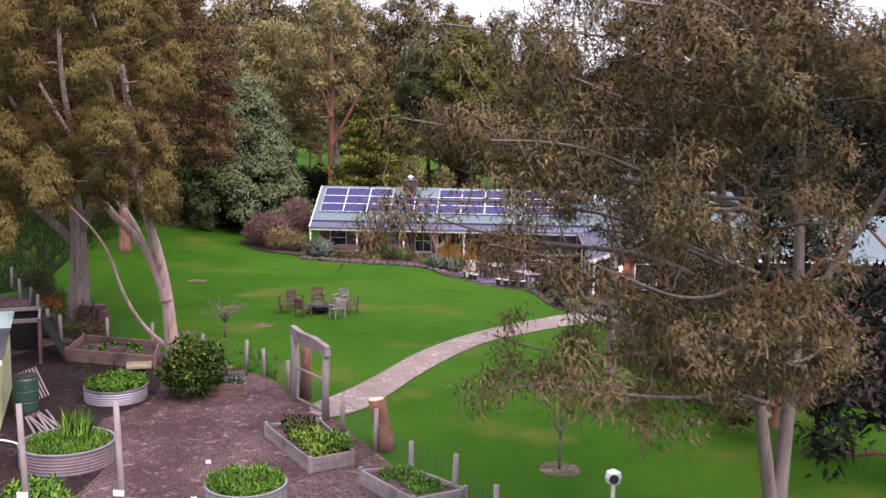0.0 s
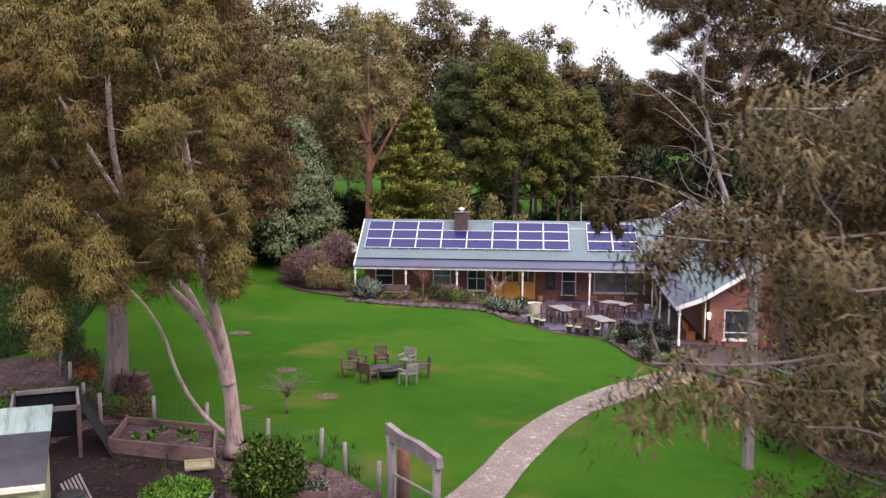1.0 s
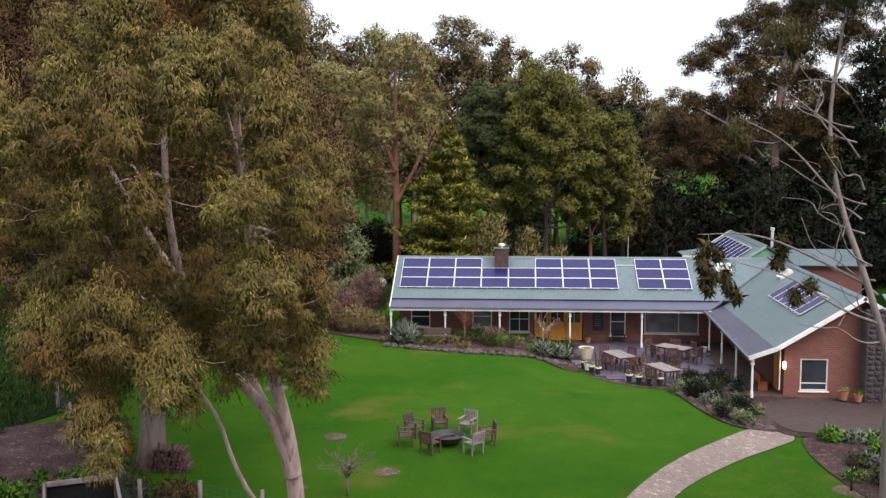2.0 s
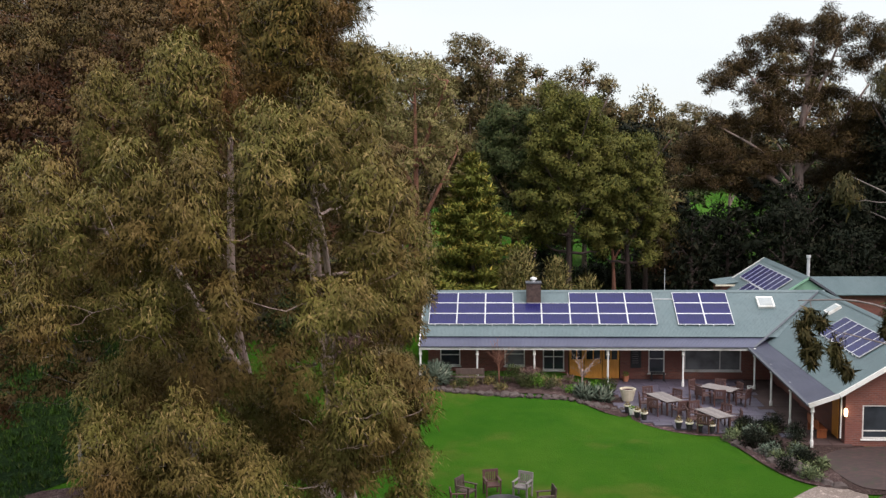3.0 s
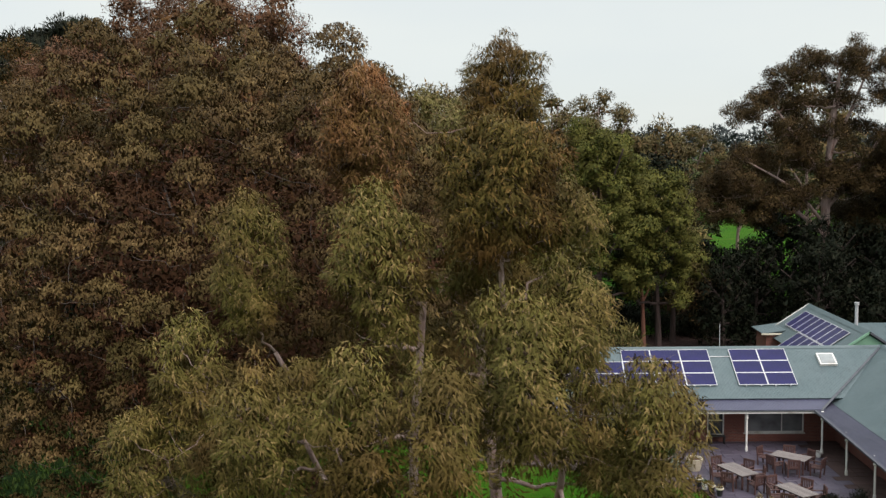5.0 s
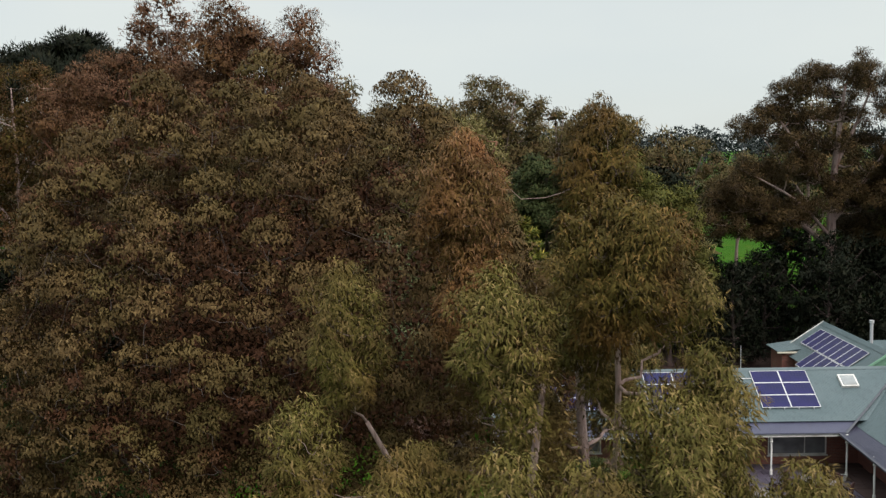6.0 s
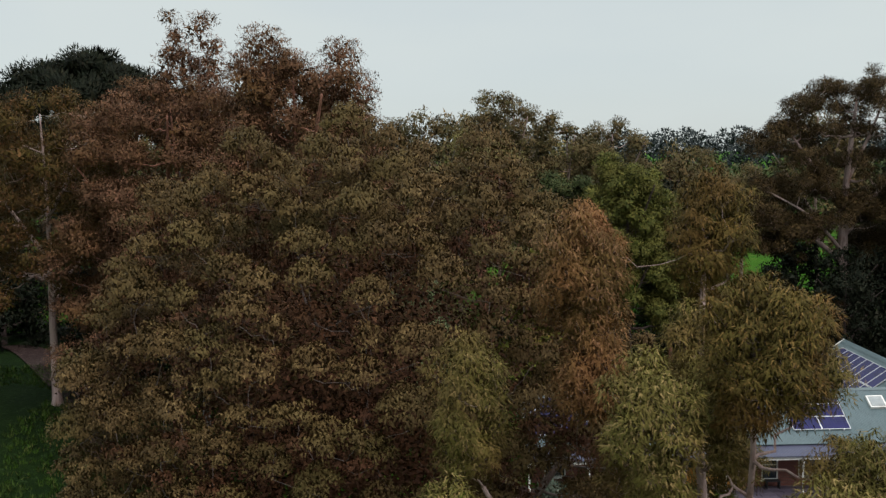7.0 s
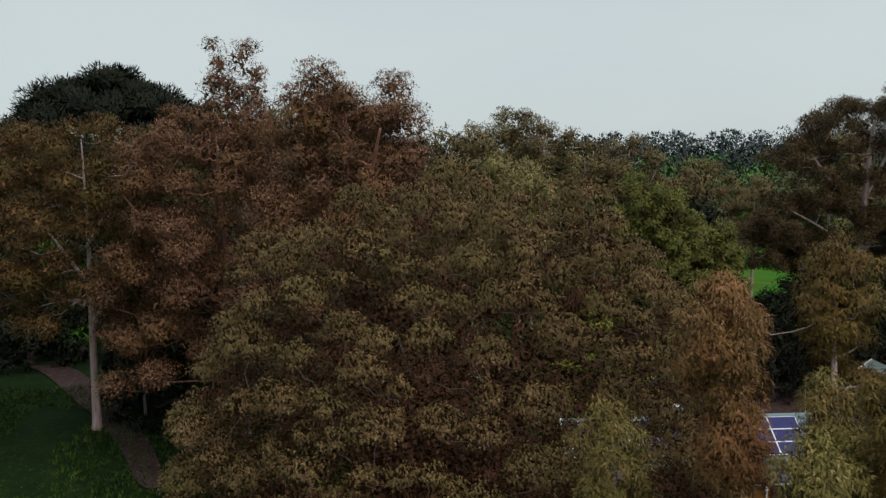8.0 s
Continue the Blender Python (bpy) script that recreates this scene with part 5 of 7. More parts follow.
# the wide-branched gum beside the camera's start
prng = random.Random(14)
RX, RY2 = 10.3, 22.6
g0 = ground_z(RX, RY2)
lob, limbs, outer = [], [], []
for i in range(34):
    # limbs leave the twin stems and arch outwards, longest towards the garden
    ang = math.radians(150 + 130 * ((i * 0.618) % 1.0))
    reach = 3.6 + 5.5 * max(0.0, math.cos(ang - math.radians(219))) ** 6 * prng.uniform(0.7, 1.05)
    z0 = 2.8 + 8.4 * ((i + 0.5) / 34) ** 1.3
    z1 = z0 + prng.uniform(0.2, 3.0)
    bx, by = -0.12 * z0, -0.06 * z0
    pts = []
    for k in range(6):
        t = k / 5
        w = (0.5 * math.sin(i * 1.3 + 6 * t) + 0.2 * math.sin(i * 2.1 + 13 * t)) * t
        pts.append((bx + (reach * t + w) * math.cos(ang) - w * math.sin(ang), by + (reach * t + w) * math.sin(ang) + w * math.cos(ang), z0 + (z1 - z0) * t ** 0.8 + 0.25 * math.sin(6 * t + i)))
    limbs.append((pts, 0.125 - 0.004 * z0 if i % 4 == 0 else 0.075 - 0.003 * z0, 0.012))
    for t in (0.3, 0.42, 0.52, 0.61, 0.7, 0.79, 0.87, 0.94, 1.0):
        for side in (-1, 1):
            low_down = z0 + (z1 - z0) * t ** 0.8
            if prng.random() < (0.3 if low_down < 4.6 else 0.55 if low_down < 8.2 else 0.1):
                continue
            k = t * 5
            a, b = pts[min(4, int(k))], pts[min(5, int(k) + 1)]
            f = k - min(4, int(k))
            w = side * prng.uniform(0.3, 1.3) * (1.15 - 0.75 * t)
            s = prng.uniform(0.36, 0.62)
            (outer if z0 > 7.5 and i % 2 else lob).append((a[0] + (b[0] - a[0]) * f - w * math.sin(ang), a[1] + (b[1] - a[1]) * f + w * math.cos(ang), a[2] + (b[2] - a[2]) * f + prng.uniform(-0.7, 0.5), s, s, s * 0.8))
for i in range(120):
    a = i * 2.39996
    outer.append((1.6 + 4.2 * math.cos(a) * math.sqrt(i / 120), 0.9 + 3.4 * math.sin(a) * math.sqrt(i / 120), 7.6 + 9.0 * ((i * 0.618) % 1.0), 0.62, 0.62, 0.5))
tree("gum_tree", RX, RY2, "wide-branched gum with grey-brown stems and thin olive-brown leaves", "tree",
     [([(0, 0, 0), (0.1, 0.1, 2.0), (0.25, 0.0, 5.0), (0.1, 0.3, 9.0), (0.4, 0.4, 16)], 0.24, 0.05),
      ([(-0.1, 0, 0.6), (-0.45, -0.2, 2.6), (-0.9, -0.5, 4.6), (-1.6, -0.6, 7.2), (-2.2, -0.8, 11), (-2.4, -1.0, 15)], 0.19, 0.04),
      ([(0.2, 0.0, 5.0), (2.2, 0.6, 8.0), (4.2, 1.2, 11)], 0.11, 0.03)] + limbs,
     lob, BARKUMBER, LEAF_DUSK, 45, second=(outer, LEAF_UMBER), size=0.34, per=66, length=0.15, width=0.032, droop=1.0, gap=0.95, shell=0.3, spread=0.6, low=1.4, fill=0.0, limb=0.03, up=0.3)

# the slim grey gum by the wing: mostly bare limbs, leaves hanging in strings from their ends
prng = random.Random(52)
hung = []
for x, y, z, n in ((-5.2, 1.2, 9.1, 4), (-4.9, 1.0, 8.9, 4), (-4.5, -0.2, 8.5, 3), (-3.0, 0.9, 9.3, 3), (-2.6, -0.3, 8.2, 2), (3.4, 0.4, 10.0, 3), (2.6, 0.5, 9.7, 2)):
    for k in range(n):
        hung.append((x + prng.uniform(-0.26, 0.26), y + prng.uniform(-0.26, 0.26), z - 0.12 - 0.32 * k, 0.2, 0.2, 0.26))
bare = []
for i in range(26):
    z0 = 6.2 + 7.2 * ((i * 0.618) % 1.0)
    a = math.radians(180 * (i % 2) + prng.uniform(-50, 50))
    x0, ln, k = (-0.25 if i % 2 else 0.25) * (z0 - 6.0) * (1.0 if z0 < 10 else 0.8), prng.uniform(1.2, 3.0), prng.uniform(0.2, 0.9)
    pts = [(x0, 0.1, z0)]
    for j in (1, 2, 3, 4):
        pts.append((x0 + ln * j / 4 * math.cos(a) + prng.uniform(-0.22, 0.22), 0.1 + ln * j / 4 * math.sin(a) + prng.uniform(-0.22, 0.22), z0 + k * ln * j / 4 + prng.uniform(-0.25, 0.25)))
    bare.append((pts, 0.034, 0.008))
    bare.append(([pts[2], (pts[2][0] + prng.uniform(-0.4, 0.4), pts[2][1] + prng.uniform(-0.3, 0.3), pts[2][2] + 0.5), (pts[2][0] + prng.uniform(-0.8, 0.8), pts[2][1] + prng.uniform(-0.5, 0.5), pts[2][2] + prng.uniform(0.6, 1.1))], 0.02, 0.006))
tree("gum_tree", 8.0, 37.6, "slim grey gum with bare crooked limbs and few leaves", "tree",
     [([(0, 0, 0), (0.0, 0, 2.5), (-0.05, 0, 5.6), (0.1, 0, 6.6)], 0.19, 0.15),
      ([(0.0, 0, 5.6), (-0.7, 0.1, 8.0), (-1.6, 0.2, 10.4), (-1.9, 0.4, 12.5), (-1.5, 0.6, 15.2)], 0.13, 0.03),
      ([(0.1, 0, 6.4), (0.6, 0.2, 8.5), (1.2, 0, 11), (1.6, 0.4, 14.5)], 0.13, 0.03),
      ([(-0.7, 0.1, 8.0), (-2.0, 0.6, 8.7), (-3.6, 0.8, 9.4), (-5.2, 1.2, 9.3)], 0.06, 0.012),
      ([(-0.3, 0.1, 6.9), (-1.6, -0.4, 7.4), (-2.9, -0.3, 8.3), (-4.5, -0.2, 8.7)], 0.05, 0.01),
      ([(0.6, 0.2, 8.5), (2.0, 0.6, 9.6), (3.4, 0.4, 10.2)], 0.06, 0.012),
      ([(-1.6, 0.2, 10.4), (-3.0, 0.2, 12.0), (-4.2, 0.4, 12.6)], 0.045, 0.01)] + bare,
     [(-1.4, 0.8, 16.2, 1.8, 1.6, 1.4), (1.8, 0.4, 15.6, 2.0, 1.7, 1.5), (0.2, 1.0, 17.6, 1.8, 1.6, 1.3), (3.6, 0.6, 13.6, 1.6, 1.5, 1.1), (-2.9, 0.6, 14.8, 0.9, 0.9, 0.6), (4.4, 1.0, 10.8, 1.4, 1.3, 1.0),
      (-4.3, 0.4, 12.2, 0.4, 0.4, 0.6), (-1.8, 0.3, 11.6, 0.3, 0.3, 0.6)] + hung,
     BARKGREY, LEAF_SHADE, 52, size=0.26, per=75, length=0.14, width=0.03, droop=1.9, gap=0.95, shell=0.3, fill=0.05)

# ---- the trees round the lawn and behind the house ----
def gum_crown(prng, h, r, n, top_share=0.55, flat=0.55, lobe=0.3, tip=0.75):
    """Masses of an open gum crown: tiers round the stem, fuller above."""
    out = []
    for i in range(n):
        t = (i + 0.5) / n
        best = None
        for _ in range(9):
            # of several places take the one farthest from the masses already there
            a = prng.uniform(0, 2 * math.pi)
            zz = h * (1 - top_share * (1 - t) ** 0.9) - 0.12 * h * prng.random()
            k = r * (1.0 - tip * t ** 1.8) * prng.uniform(0.5, 1.0)
            p = (k * math.cos(a), k * math.sin(a), zz)
            room = min([(p[0] - q[0]) ** 2 + (p[1] - q[1]) ** 2 + (p[2] - q[2]) ** 2 for q in out], default=1e9)
            if best is None or room > best[0]:
                best = (room, p)
        s = r * lobe * prng.uniform(0.8, 1.25)
        out.append((*best[1], s, s, s * flat * 1.4))
    return out


def gum_stems(prng, h, r, r0, forks=3, start=0.35):
    lean = prng.uniform(-0.04, 0.04) * h
    main = [(0, 0, 0), (lean * 0.3, 0, h * 0.3), (lean, 0.02 * h, h * 0.6), (lean * 0.6, 0, h * 0.93)]
    out = [(main, r0, r0 * 0.07)]
    for i in range(forks):
        a = i * 2.4 + prng.uniform(0, 1)
        z0 = h * (start + 0.12 * i)
        out.append(([(lean * 0.5, 0, z0), (0.3 * r * math.cos(a), 0.3 * r * math.sin(a), z0 + 0.12 * h), (0.75 * r * math.cos(a), 0.75 * r * math.sin(a), min(h * 0.92, z0 + 0.3 * h))], r0 * 0.5, r0 * 0.12))
    return out


def gum(x, y, h, r, leaf, bark, seed, label, n=24, size=1.3, per=170, length=0.42, width=0.11, r0=0.35, top=0.55, droop=0.5, group="", z=None, lobe=0.22, fill=0.12, name="gum_tree", gap=0.95, shell=0.55, up=0.8, tip=0.75):
    prng = random.Random(seed)
    return tree(name, x, y, label, "tree", gum_stems(prng, h, r, r0), gum_crown(prng, h, r, n, top, lobe=lobe, tip=tip), bark, leaf, seed, size=size, per=per, length=length, width=width,
                droop=droop, gap=gap, fill=fill, group=group, z=z, sides=6, shell=shell, up=up, out=0.35, spread=0.65, low=1.0)


# tall reddish gums past the broad one
gum(-21.2, 63.0, 23.2, 6.2, LEAF_RED, BARKRED, 61, "tall gum with reddish-brown crown", n=150, size=0.5, per=78, length=0.15, width=0.05, top=0.62, r0=0.4, lobe=0.19, tip=0.62, droop=0.7)
gum(-29.2, 69.0, 20.5, 6.0, LEAF_RED, BARKRED, 62, "gum with rusty brown crown", n=110, size=0.5, per=72, length=0.16, width=0.052, top=0.62, r0=0.36, lobe=0.19, tip=0.4, droop=0.7)
gum(-28.2, 71.5, 24.3, 2.2, LEAF_RED, BARKGREY, 63, "slender gum rising above its neighbours", n=40, size=0.6, per=80, length=0.22, width=0.06, top=0.25, r0=0.26, lobe=0.32, tip=0.4)
gum(-37.6, 73.5, 18.6, 6.6, LEAF_RUST, BARK, 64, "gum with pale bare trunk and olive-brown crown", n=120, size=0.52, per=72, length=0.16, width=0.052, top=0.55, r0=0.34, lobe=0.18, tip=0.35, droop=0.7)
gum(-35.6, 76.5, 9.0, 2.0, LEAF_GREY, BARKGREY, 65, "thin young gum with few leaves", n=6, size=0.6, per=90, length=0.24, width=0.06, top=0.3, r0=0.13)
gum(-33.4, 77.5, 12.0, 5.2, LEAF_DARK, BARKDARK, 66, "dark dense tree behind the pale trunk", n=80, size=0.85, per=64, length=0.34, width=0.14, top=0.98, r0=0.3, tip=0.5)
# green wall at the left end of the lawn
for sx, sy, sh, sr, lf, sd in ((-17.6, 79.0, 12.0, 4.8, LEAF_SAGE, 71), (-20.5, 76.5, 9.0, 4.0, LEAF_DEEP, 72), (-17.0, 83.5, 9.5, 3.8, LEAF_DEEP, 73), (-24.0, 80.0, 14.0, 5.0, LEAF_GREY, 74)):
    gum(sx, sy, sh, sr, lf, BARKDARK, sd, "dense leafy green tree at the lawn's edge", n=60, size=0.52, per=42, length=0.23, width=0.095, top=0.95, r0=0.3, droop=0.4, lobe=0.27, name="tree", gap=0.9, shell=0.65)
gum(-11.5, 84.0, 20.0, 4.4, LEAF_PALE, BARKRED, 75, "tall gum with bare red-brown trunk behind the house", n=46, size=0.52, per=42, length=0.22, width=0.065, top=0.42, r0=0.46, lobe=0.24, tip=0.5)
gum(-17.5, 90.0, 17.6, 5.2, LEAF_PALE, BARKRED, 76, "tall yellow-green tree behind the house", n=56, size=0.57, per=46, length=0.24, width=0.085, top=0.6, r0=0.32, lobe=0.24, tip=0.5)


def conifer(x, y, h, r, leaf, seed, label, whorls=14, name="conifer"):
    """Tiers of drooping, flat sprays round a straight stem."""
    rng, prng = np.random.default_rng(seed), random.Random(seed)
    ob = thing(name, pose(x, y, ground_z(x, y)), label, "tree")
    tb = Tubes()
    tb.add([(0, 0, -0.2), (0, 0, h * 0.5), (0.05, 0, h)], [h * 0.018, h * 0.011, 0.02], 8)
    cs, rs = [], []
    for i in range(whorls):
        t = i / (whorls - 1)
        zz = h * (0.12 + 0.86 * t)
        reach = r * (1 - t) ** 0.8 + 0.25
        for k in range(8):
            a = i * 0.9 + k * 2 * math.pi / 8 + prng.uniform(-0.2, 0.2)
            rr = reach * prng.uniform(0.75, 1.1)
            zz = h * (0.12 + 0.86 * t) + prng.uniform(-0.14, 0.14)
            tip = Vector((rr * math.cos(a), rr * math.sin(a), zz + prng.uniform(0.12, 0.42) * rr))
            tb.add([(0, 0, zz), Vector((0, 0, zz)).lerp(tip, 0.5) + Vector((0, 0, 0.08 * rr)), tip], [0.03, 0.02, 0.008], 4)
            for q in (0.2, 0.38, 0.54, 0.7, 0.85, 1.0):
                p = Vector((0, 0, zz)).lerp(tip, q)
                cs.append(p)
                rs.append((0.17 * rr + 0.12, 0.17 * rr + 0.12, 0.05))
    part("trunk", tb.mesh("trunk", BARKDARK), BARKDARK, ob)
    crown = part("crown", leaf_mesh("crown", leaf_cloud(rng, cs, rs, 56, 0.36, 0.11, 0.12, 0.1, 0.35, 1.0, 2.0), leaf), leaf, ob)
    tagged(crown, kind="stuff")
    return ob


conifer(-7.4, 82.0, 12.6, 4.4, LEAF_FIR, 77, "layered yellowish-green conifer behind the house")
# big rounded dark green trees
for sx, sy, sh, sr, lf, sd in ((0.0, 92.0, 18.0, 4.3, LEAF_MOSS, 81), (5.2, 95.0, 14.6, 3.4, LEAF_MOSS, 82), (-4.4, 97.0, 16.5, 4.6, LEAF_DEEP, 83)):
    gum(sx, sy, sh, sr, lf, BARKDARK, sd, "dense rounded yellow-green tree with dark trunks", n=90, size=0.42, per=44, length=0.2, width=0.085, top=0.62, r0=0.34, droop=0.4, lobe=0.22, name="tree", tip=0.5, gap=0.9, shell=0.65)
gum(7.0, 98.5, 12.0, 3.2, LEAF_GREY, BARKDARK, 84, "open gum beside the drive", n=16, size=1.1, per=170, top=0.5, r0=0.3)
gum(4.0, 95.0, 11.0, 2.6, LEAF_DEEP, BARKRED, 85, "dark tree with slim reddish trunk", n=14, size=1.0, per=170, top=0.5, r0=0.26)
# the great gum on the right, an open crown on spreading limbs
prng = random.Random(90)
heads = [(0.8, 26.6, 2.6), (3.6, 26.0, 2.4), (-2.0, 25.7, 2.2), (-3.8, 24.2, 2.2), (-6.0, 22.3, 2.3), (-7.4, 20.9, 1.5), (-2.2, 21.4, 1.7), (1.8, 22.8, 1.9), (4.8, 23.3, 2.2), (-4.2, 19.8, 1.5),
         (-0.6, 19.8, 1.7), (3.2, 19.8, 2.2), (-3.2, 18.0, 2.2), (-6.4, 17.6, 2.0), (-8.4, 16.4, 2.2), (-10.6, 14.8, 2.0), (-7.0, 14.2, 2.3), (-3.3, 14.8, 2.2), (-0.2, 16.2, 2.2), (2.8, 16.2, 2.4),
         (5.8, 17.8, 2.8), (6.8, 14.8, 3.0), (3.8, 13.0, 2.8), (-9.4, 12.9, 1.7), (-5.9, 12.3, 1.7), (8.8, 20.8, 2.8), (7.8, 25.2, 2.4)]
lob = []
for hx, hz, hr in heads:
    for k in range(15):
        a, q = prng.uniform(0, 2 * math.pi), hr * math.sqrt(prng.random())
        s = hr * prng.uniform(0.28, 0.44) * (1.15 if hz < 20 else 1.0)
        lob.append((hx + q * math.cos(a), prng.uniform(-3.0, 3.0) + q * math.sin(a), hz - s - 0.5 * hr * (q / hr) ** 2 - prng.uniform(0, 1.0) * hr, s, s, s * 0.9))
tree("gum_tree", 21.6, 104.0, "great old gum with a spreading open crown", "tree",
     [([(0, 0, 0), (0.1, 0, 6), (-0.2, 0, 12), (0.3, 0, 18), (0.9, 0, 23)], 0.75, 0.08), ([(0, 0, 8.5), (-3, -0.5, 11), (-6.5, -1, 12.4), (-9, -1, 12.0)], 0.3, 0.06),
      ([(-0.1, 0, 11), (3, 0.4, 14.5), (6, 0.6, 19)], 0.32, 0.06), ([(-0.1, 0, 13), (-2.5, 0.4, 17), (-5.2, 0.8, 21)], 0.3, 0.06), ([(0.2, 0, 16), (2.0, -0.4, 20), (3.4, -0.6, 24)], 0.22, 0.05),
      ([(-0.1, 0, 9.5), (-3.5, -1.8, 13.0), (-7.5, -2.0, 15.2)], 0.22, 0.05)],
     lob, BARK, LEAF_UMBER, 90, size=0.42, per=46, length=0.2, width=0.075, droop=0.6, gap=0.85, shell=0.4, fill=0.0, limb=0.10, under=-0.3, low=1.0, out=0.4, spread=0.6)
# near-black leaves carry the shadow behind the back block
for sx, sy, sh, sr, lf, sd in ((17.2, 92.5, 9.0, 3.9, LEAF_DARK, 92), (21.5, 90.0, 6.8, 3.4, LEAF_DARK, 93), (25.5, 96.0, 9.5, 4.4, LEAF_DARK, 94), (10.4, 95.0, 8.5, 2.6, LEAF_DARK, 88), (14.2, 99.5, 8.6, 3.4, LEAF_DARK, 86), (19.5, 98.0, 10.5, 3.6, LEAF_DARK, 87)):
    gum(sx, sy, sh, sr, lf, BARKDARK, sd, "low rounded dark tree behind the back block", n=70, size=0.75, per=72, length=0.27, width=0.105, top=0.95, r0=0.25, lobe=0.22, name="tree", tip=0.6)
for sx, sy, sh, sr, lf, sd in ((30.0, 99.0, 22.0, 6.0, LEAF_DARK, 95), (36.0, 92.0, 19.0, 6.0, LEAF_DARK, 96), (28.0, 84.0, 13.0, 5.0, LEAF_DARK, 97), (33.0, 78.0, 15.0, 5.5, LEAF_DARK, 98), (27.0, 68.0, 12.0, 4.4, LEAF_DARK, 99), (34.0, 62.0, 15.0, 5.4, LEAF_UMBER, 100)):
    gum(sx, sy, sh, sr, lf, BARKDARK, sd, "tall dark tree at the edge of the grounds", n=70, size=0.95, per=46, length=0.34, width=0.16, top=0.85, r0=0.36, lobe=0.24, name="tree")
# dark thickets closing the view beside the drive, their shade in the leaf colour
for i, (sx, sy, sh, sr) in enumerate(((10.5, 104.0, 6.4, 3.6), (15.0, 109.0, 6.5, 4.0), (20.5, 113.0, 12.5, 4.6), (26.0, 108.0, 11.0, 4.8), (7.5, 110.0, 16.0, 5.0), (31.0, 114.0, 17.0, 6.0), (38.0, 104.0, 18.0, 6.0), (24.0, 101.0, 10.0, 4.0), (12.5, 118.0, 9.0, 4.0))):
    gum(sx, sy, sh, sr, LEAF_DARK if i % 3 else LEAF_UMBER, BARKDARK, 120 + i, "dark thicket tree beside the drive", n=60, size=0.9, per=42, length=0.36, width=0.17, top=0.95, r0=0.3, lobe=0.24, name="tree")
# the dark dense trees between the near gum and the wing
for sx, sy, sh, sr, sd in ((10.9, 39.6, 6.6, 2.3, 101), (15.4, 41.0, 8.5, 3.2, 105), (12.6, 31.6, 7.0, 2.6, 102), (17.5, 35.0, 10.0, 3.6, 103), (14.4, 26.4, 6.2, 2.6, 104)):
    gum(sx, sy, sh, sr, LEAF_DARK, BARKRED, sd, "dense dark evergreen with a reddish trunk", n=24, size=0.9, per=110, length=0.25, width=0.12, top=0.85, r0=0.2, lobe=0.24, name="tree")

# the wide dark cypress on the hill
prng = random.Random(110)
lob = []
for i in range(40):
    a = i * 2.39996
    t = math.sqrt((i + 0.5) / 40)
    lob.append((10.0 * t * math.cos(a), 7 * t * math.sin(a), 23.4 - 6.5 * t ** 2.2 + prng.uniform(-0.7, 0.5), 2.2, 2.2, 0.75))
tree("cypress", -48.0, 110.0, "wide flat-topped dark cypress against the sky", "tree", [([(0, 0, 0), (0.2, 0, 8), (0, 0, 22)], 0.9, 0.2), ([(0, 0, 10), (4, 0, 16), (6.5, 0, 19)], 0.4, 0.1), ([(0, 0, 10), (-4, 0, 16), (-6.5, 0, 19)], 0.4, 0.1)],
     lob, BARKDARK, LEAF_DARK, 110, size=1.2, per=150, length=0.5, width=0.13, droop=-0.15, gap=0.9, shell=0.3, out=1.0, low=0.6, fill=0.5)

for i, (sx, sy, sh, sr) in enumerate(((-7.6, 114.0, 24.6, 5.0), (-2.2, 115.0, 22.6, 4.6), (3.2, 117.0, 22.0, 4.8), (7.4, 118.0, 18.0, 4.2), (-13.0, 110.0, 22.0, 4.8), (-20.5, 108.0, 20.6, 4.8), (19.0, 148.0, 19.0, 5.4), (23.0, 140.0, 17.0, 5.0), (13.0, 142.0, 17.5, 5.0))):
    gum(sx, sy, sh, sr, LEAF_FAR, BARK, 170 + i, "tall open gum on the skyline behind the house", n=30, size=0.6, per=50, length=0.26, width=0.1, top=0.5, r0=0.34, lobe=0.25, tip=0.55)
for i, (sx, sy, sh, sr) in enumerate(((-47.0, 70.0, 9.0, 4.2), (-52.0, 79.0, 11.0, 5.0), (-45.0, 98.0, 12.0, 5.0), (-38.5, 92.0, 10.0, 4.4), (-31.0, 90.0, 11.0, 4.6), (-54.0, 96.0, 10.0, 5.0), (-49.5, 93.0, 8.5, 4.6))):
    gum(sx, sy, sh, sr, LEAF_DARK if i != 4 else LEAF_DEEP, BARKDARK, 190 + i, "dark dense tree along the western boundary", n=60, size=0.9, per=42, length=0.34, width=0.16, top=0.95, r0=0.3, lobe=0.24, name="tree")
# ---- woods behind: a few kinds, repeated ----
kinds = []
for i, (h, r, lf, bk, lab) in enumerate(((22, 6.0, LEAF_FAR, BARKGREY, "tall grey-green gum of the woods behind"), (18, 5.5, LEAF_FAR, BARKRED, "brown-green gum of the woods behind"),
                                         (20, 4.8, LEAF_GREY, BARKGREY, "open grey gum of the woods behind"), (15, 5.2, LEAF_DEEP, BARKDARK, "dark green tree of the woods behind"), (24, 6.4, LEAF_FAR, BARK, "high gum with pale limbs in the woods behind"))):
    kinds.append(gum(-30 + 14 * i, 122 + 3 * (i % 2), h, r, lf, bk, 200 + i, lab, n=44, size=0.9, per=24, length=0.44, width=0.2, top=0.6, r0=0.36, lobe=0.27, group="woods behind the house", fill=0.06, tip=0.55))
wr = random.Random(77)
spots = []
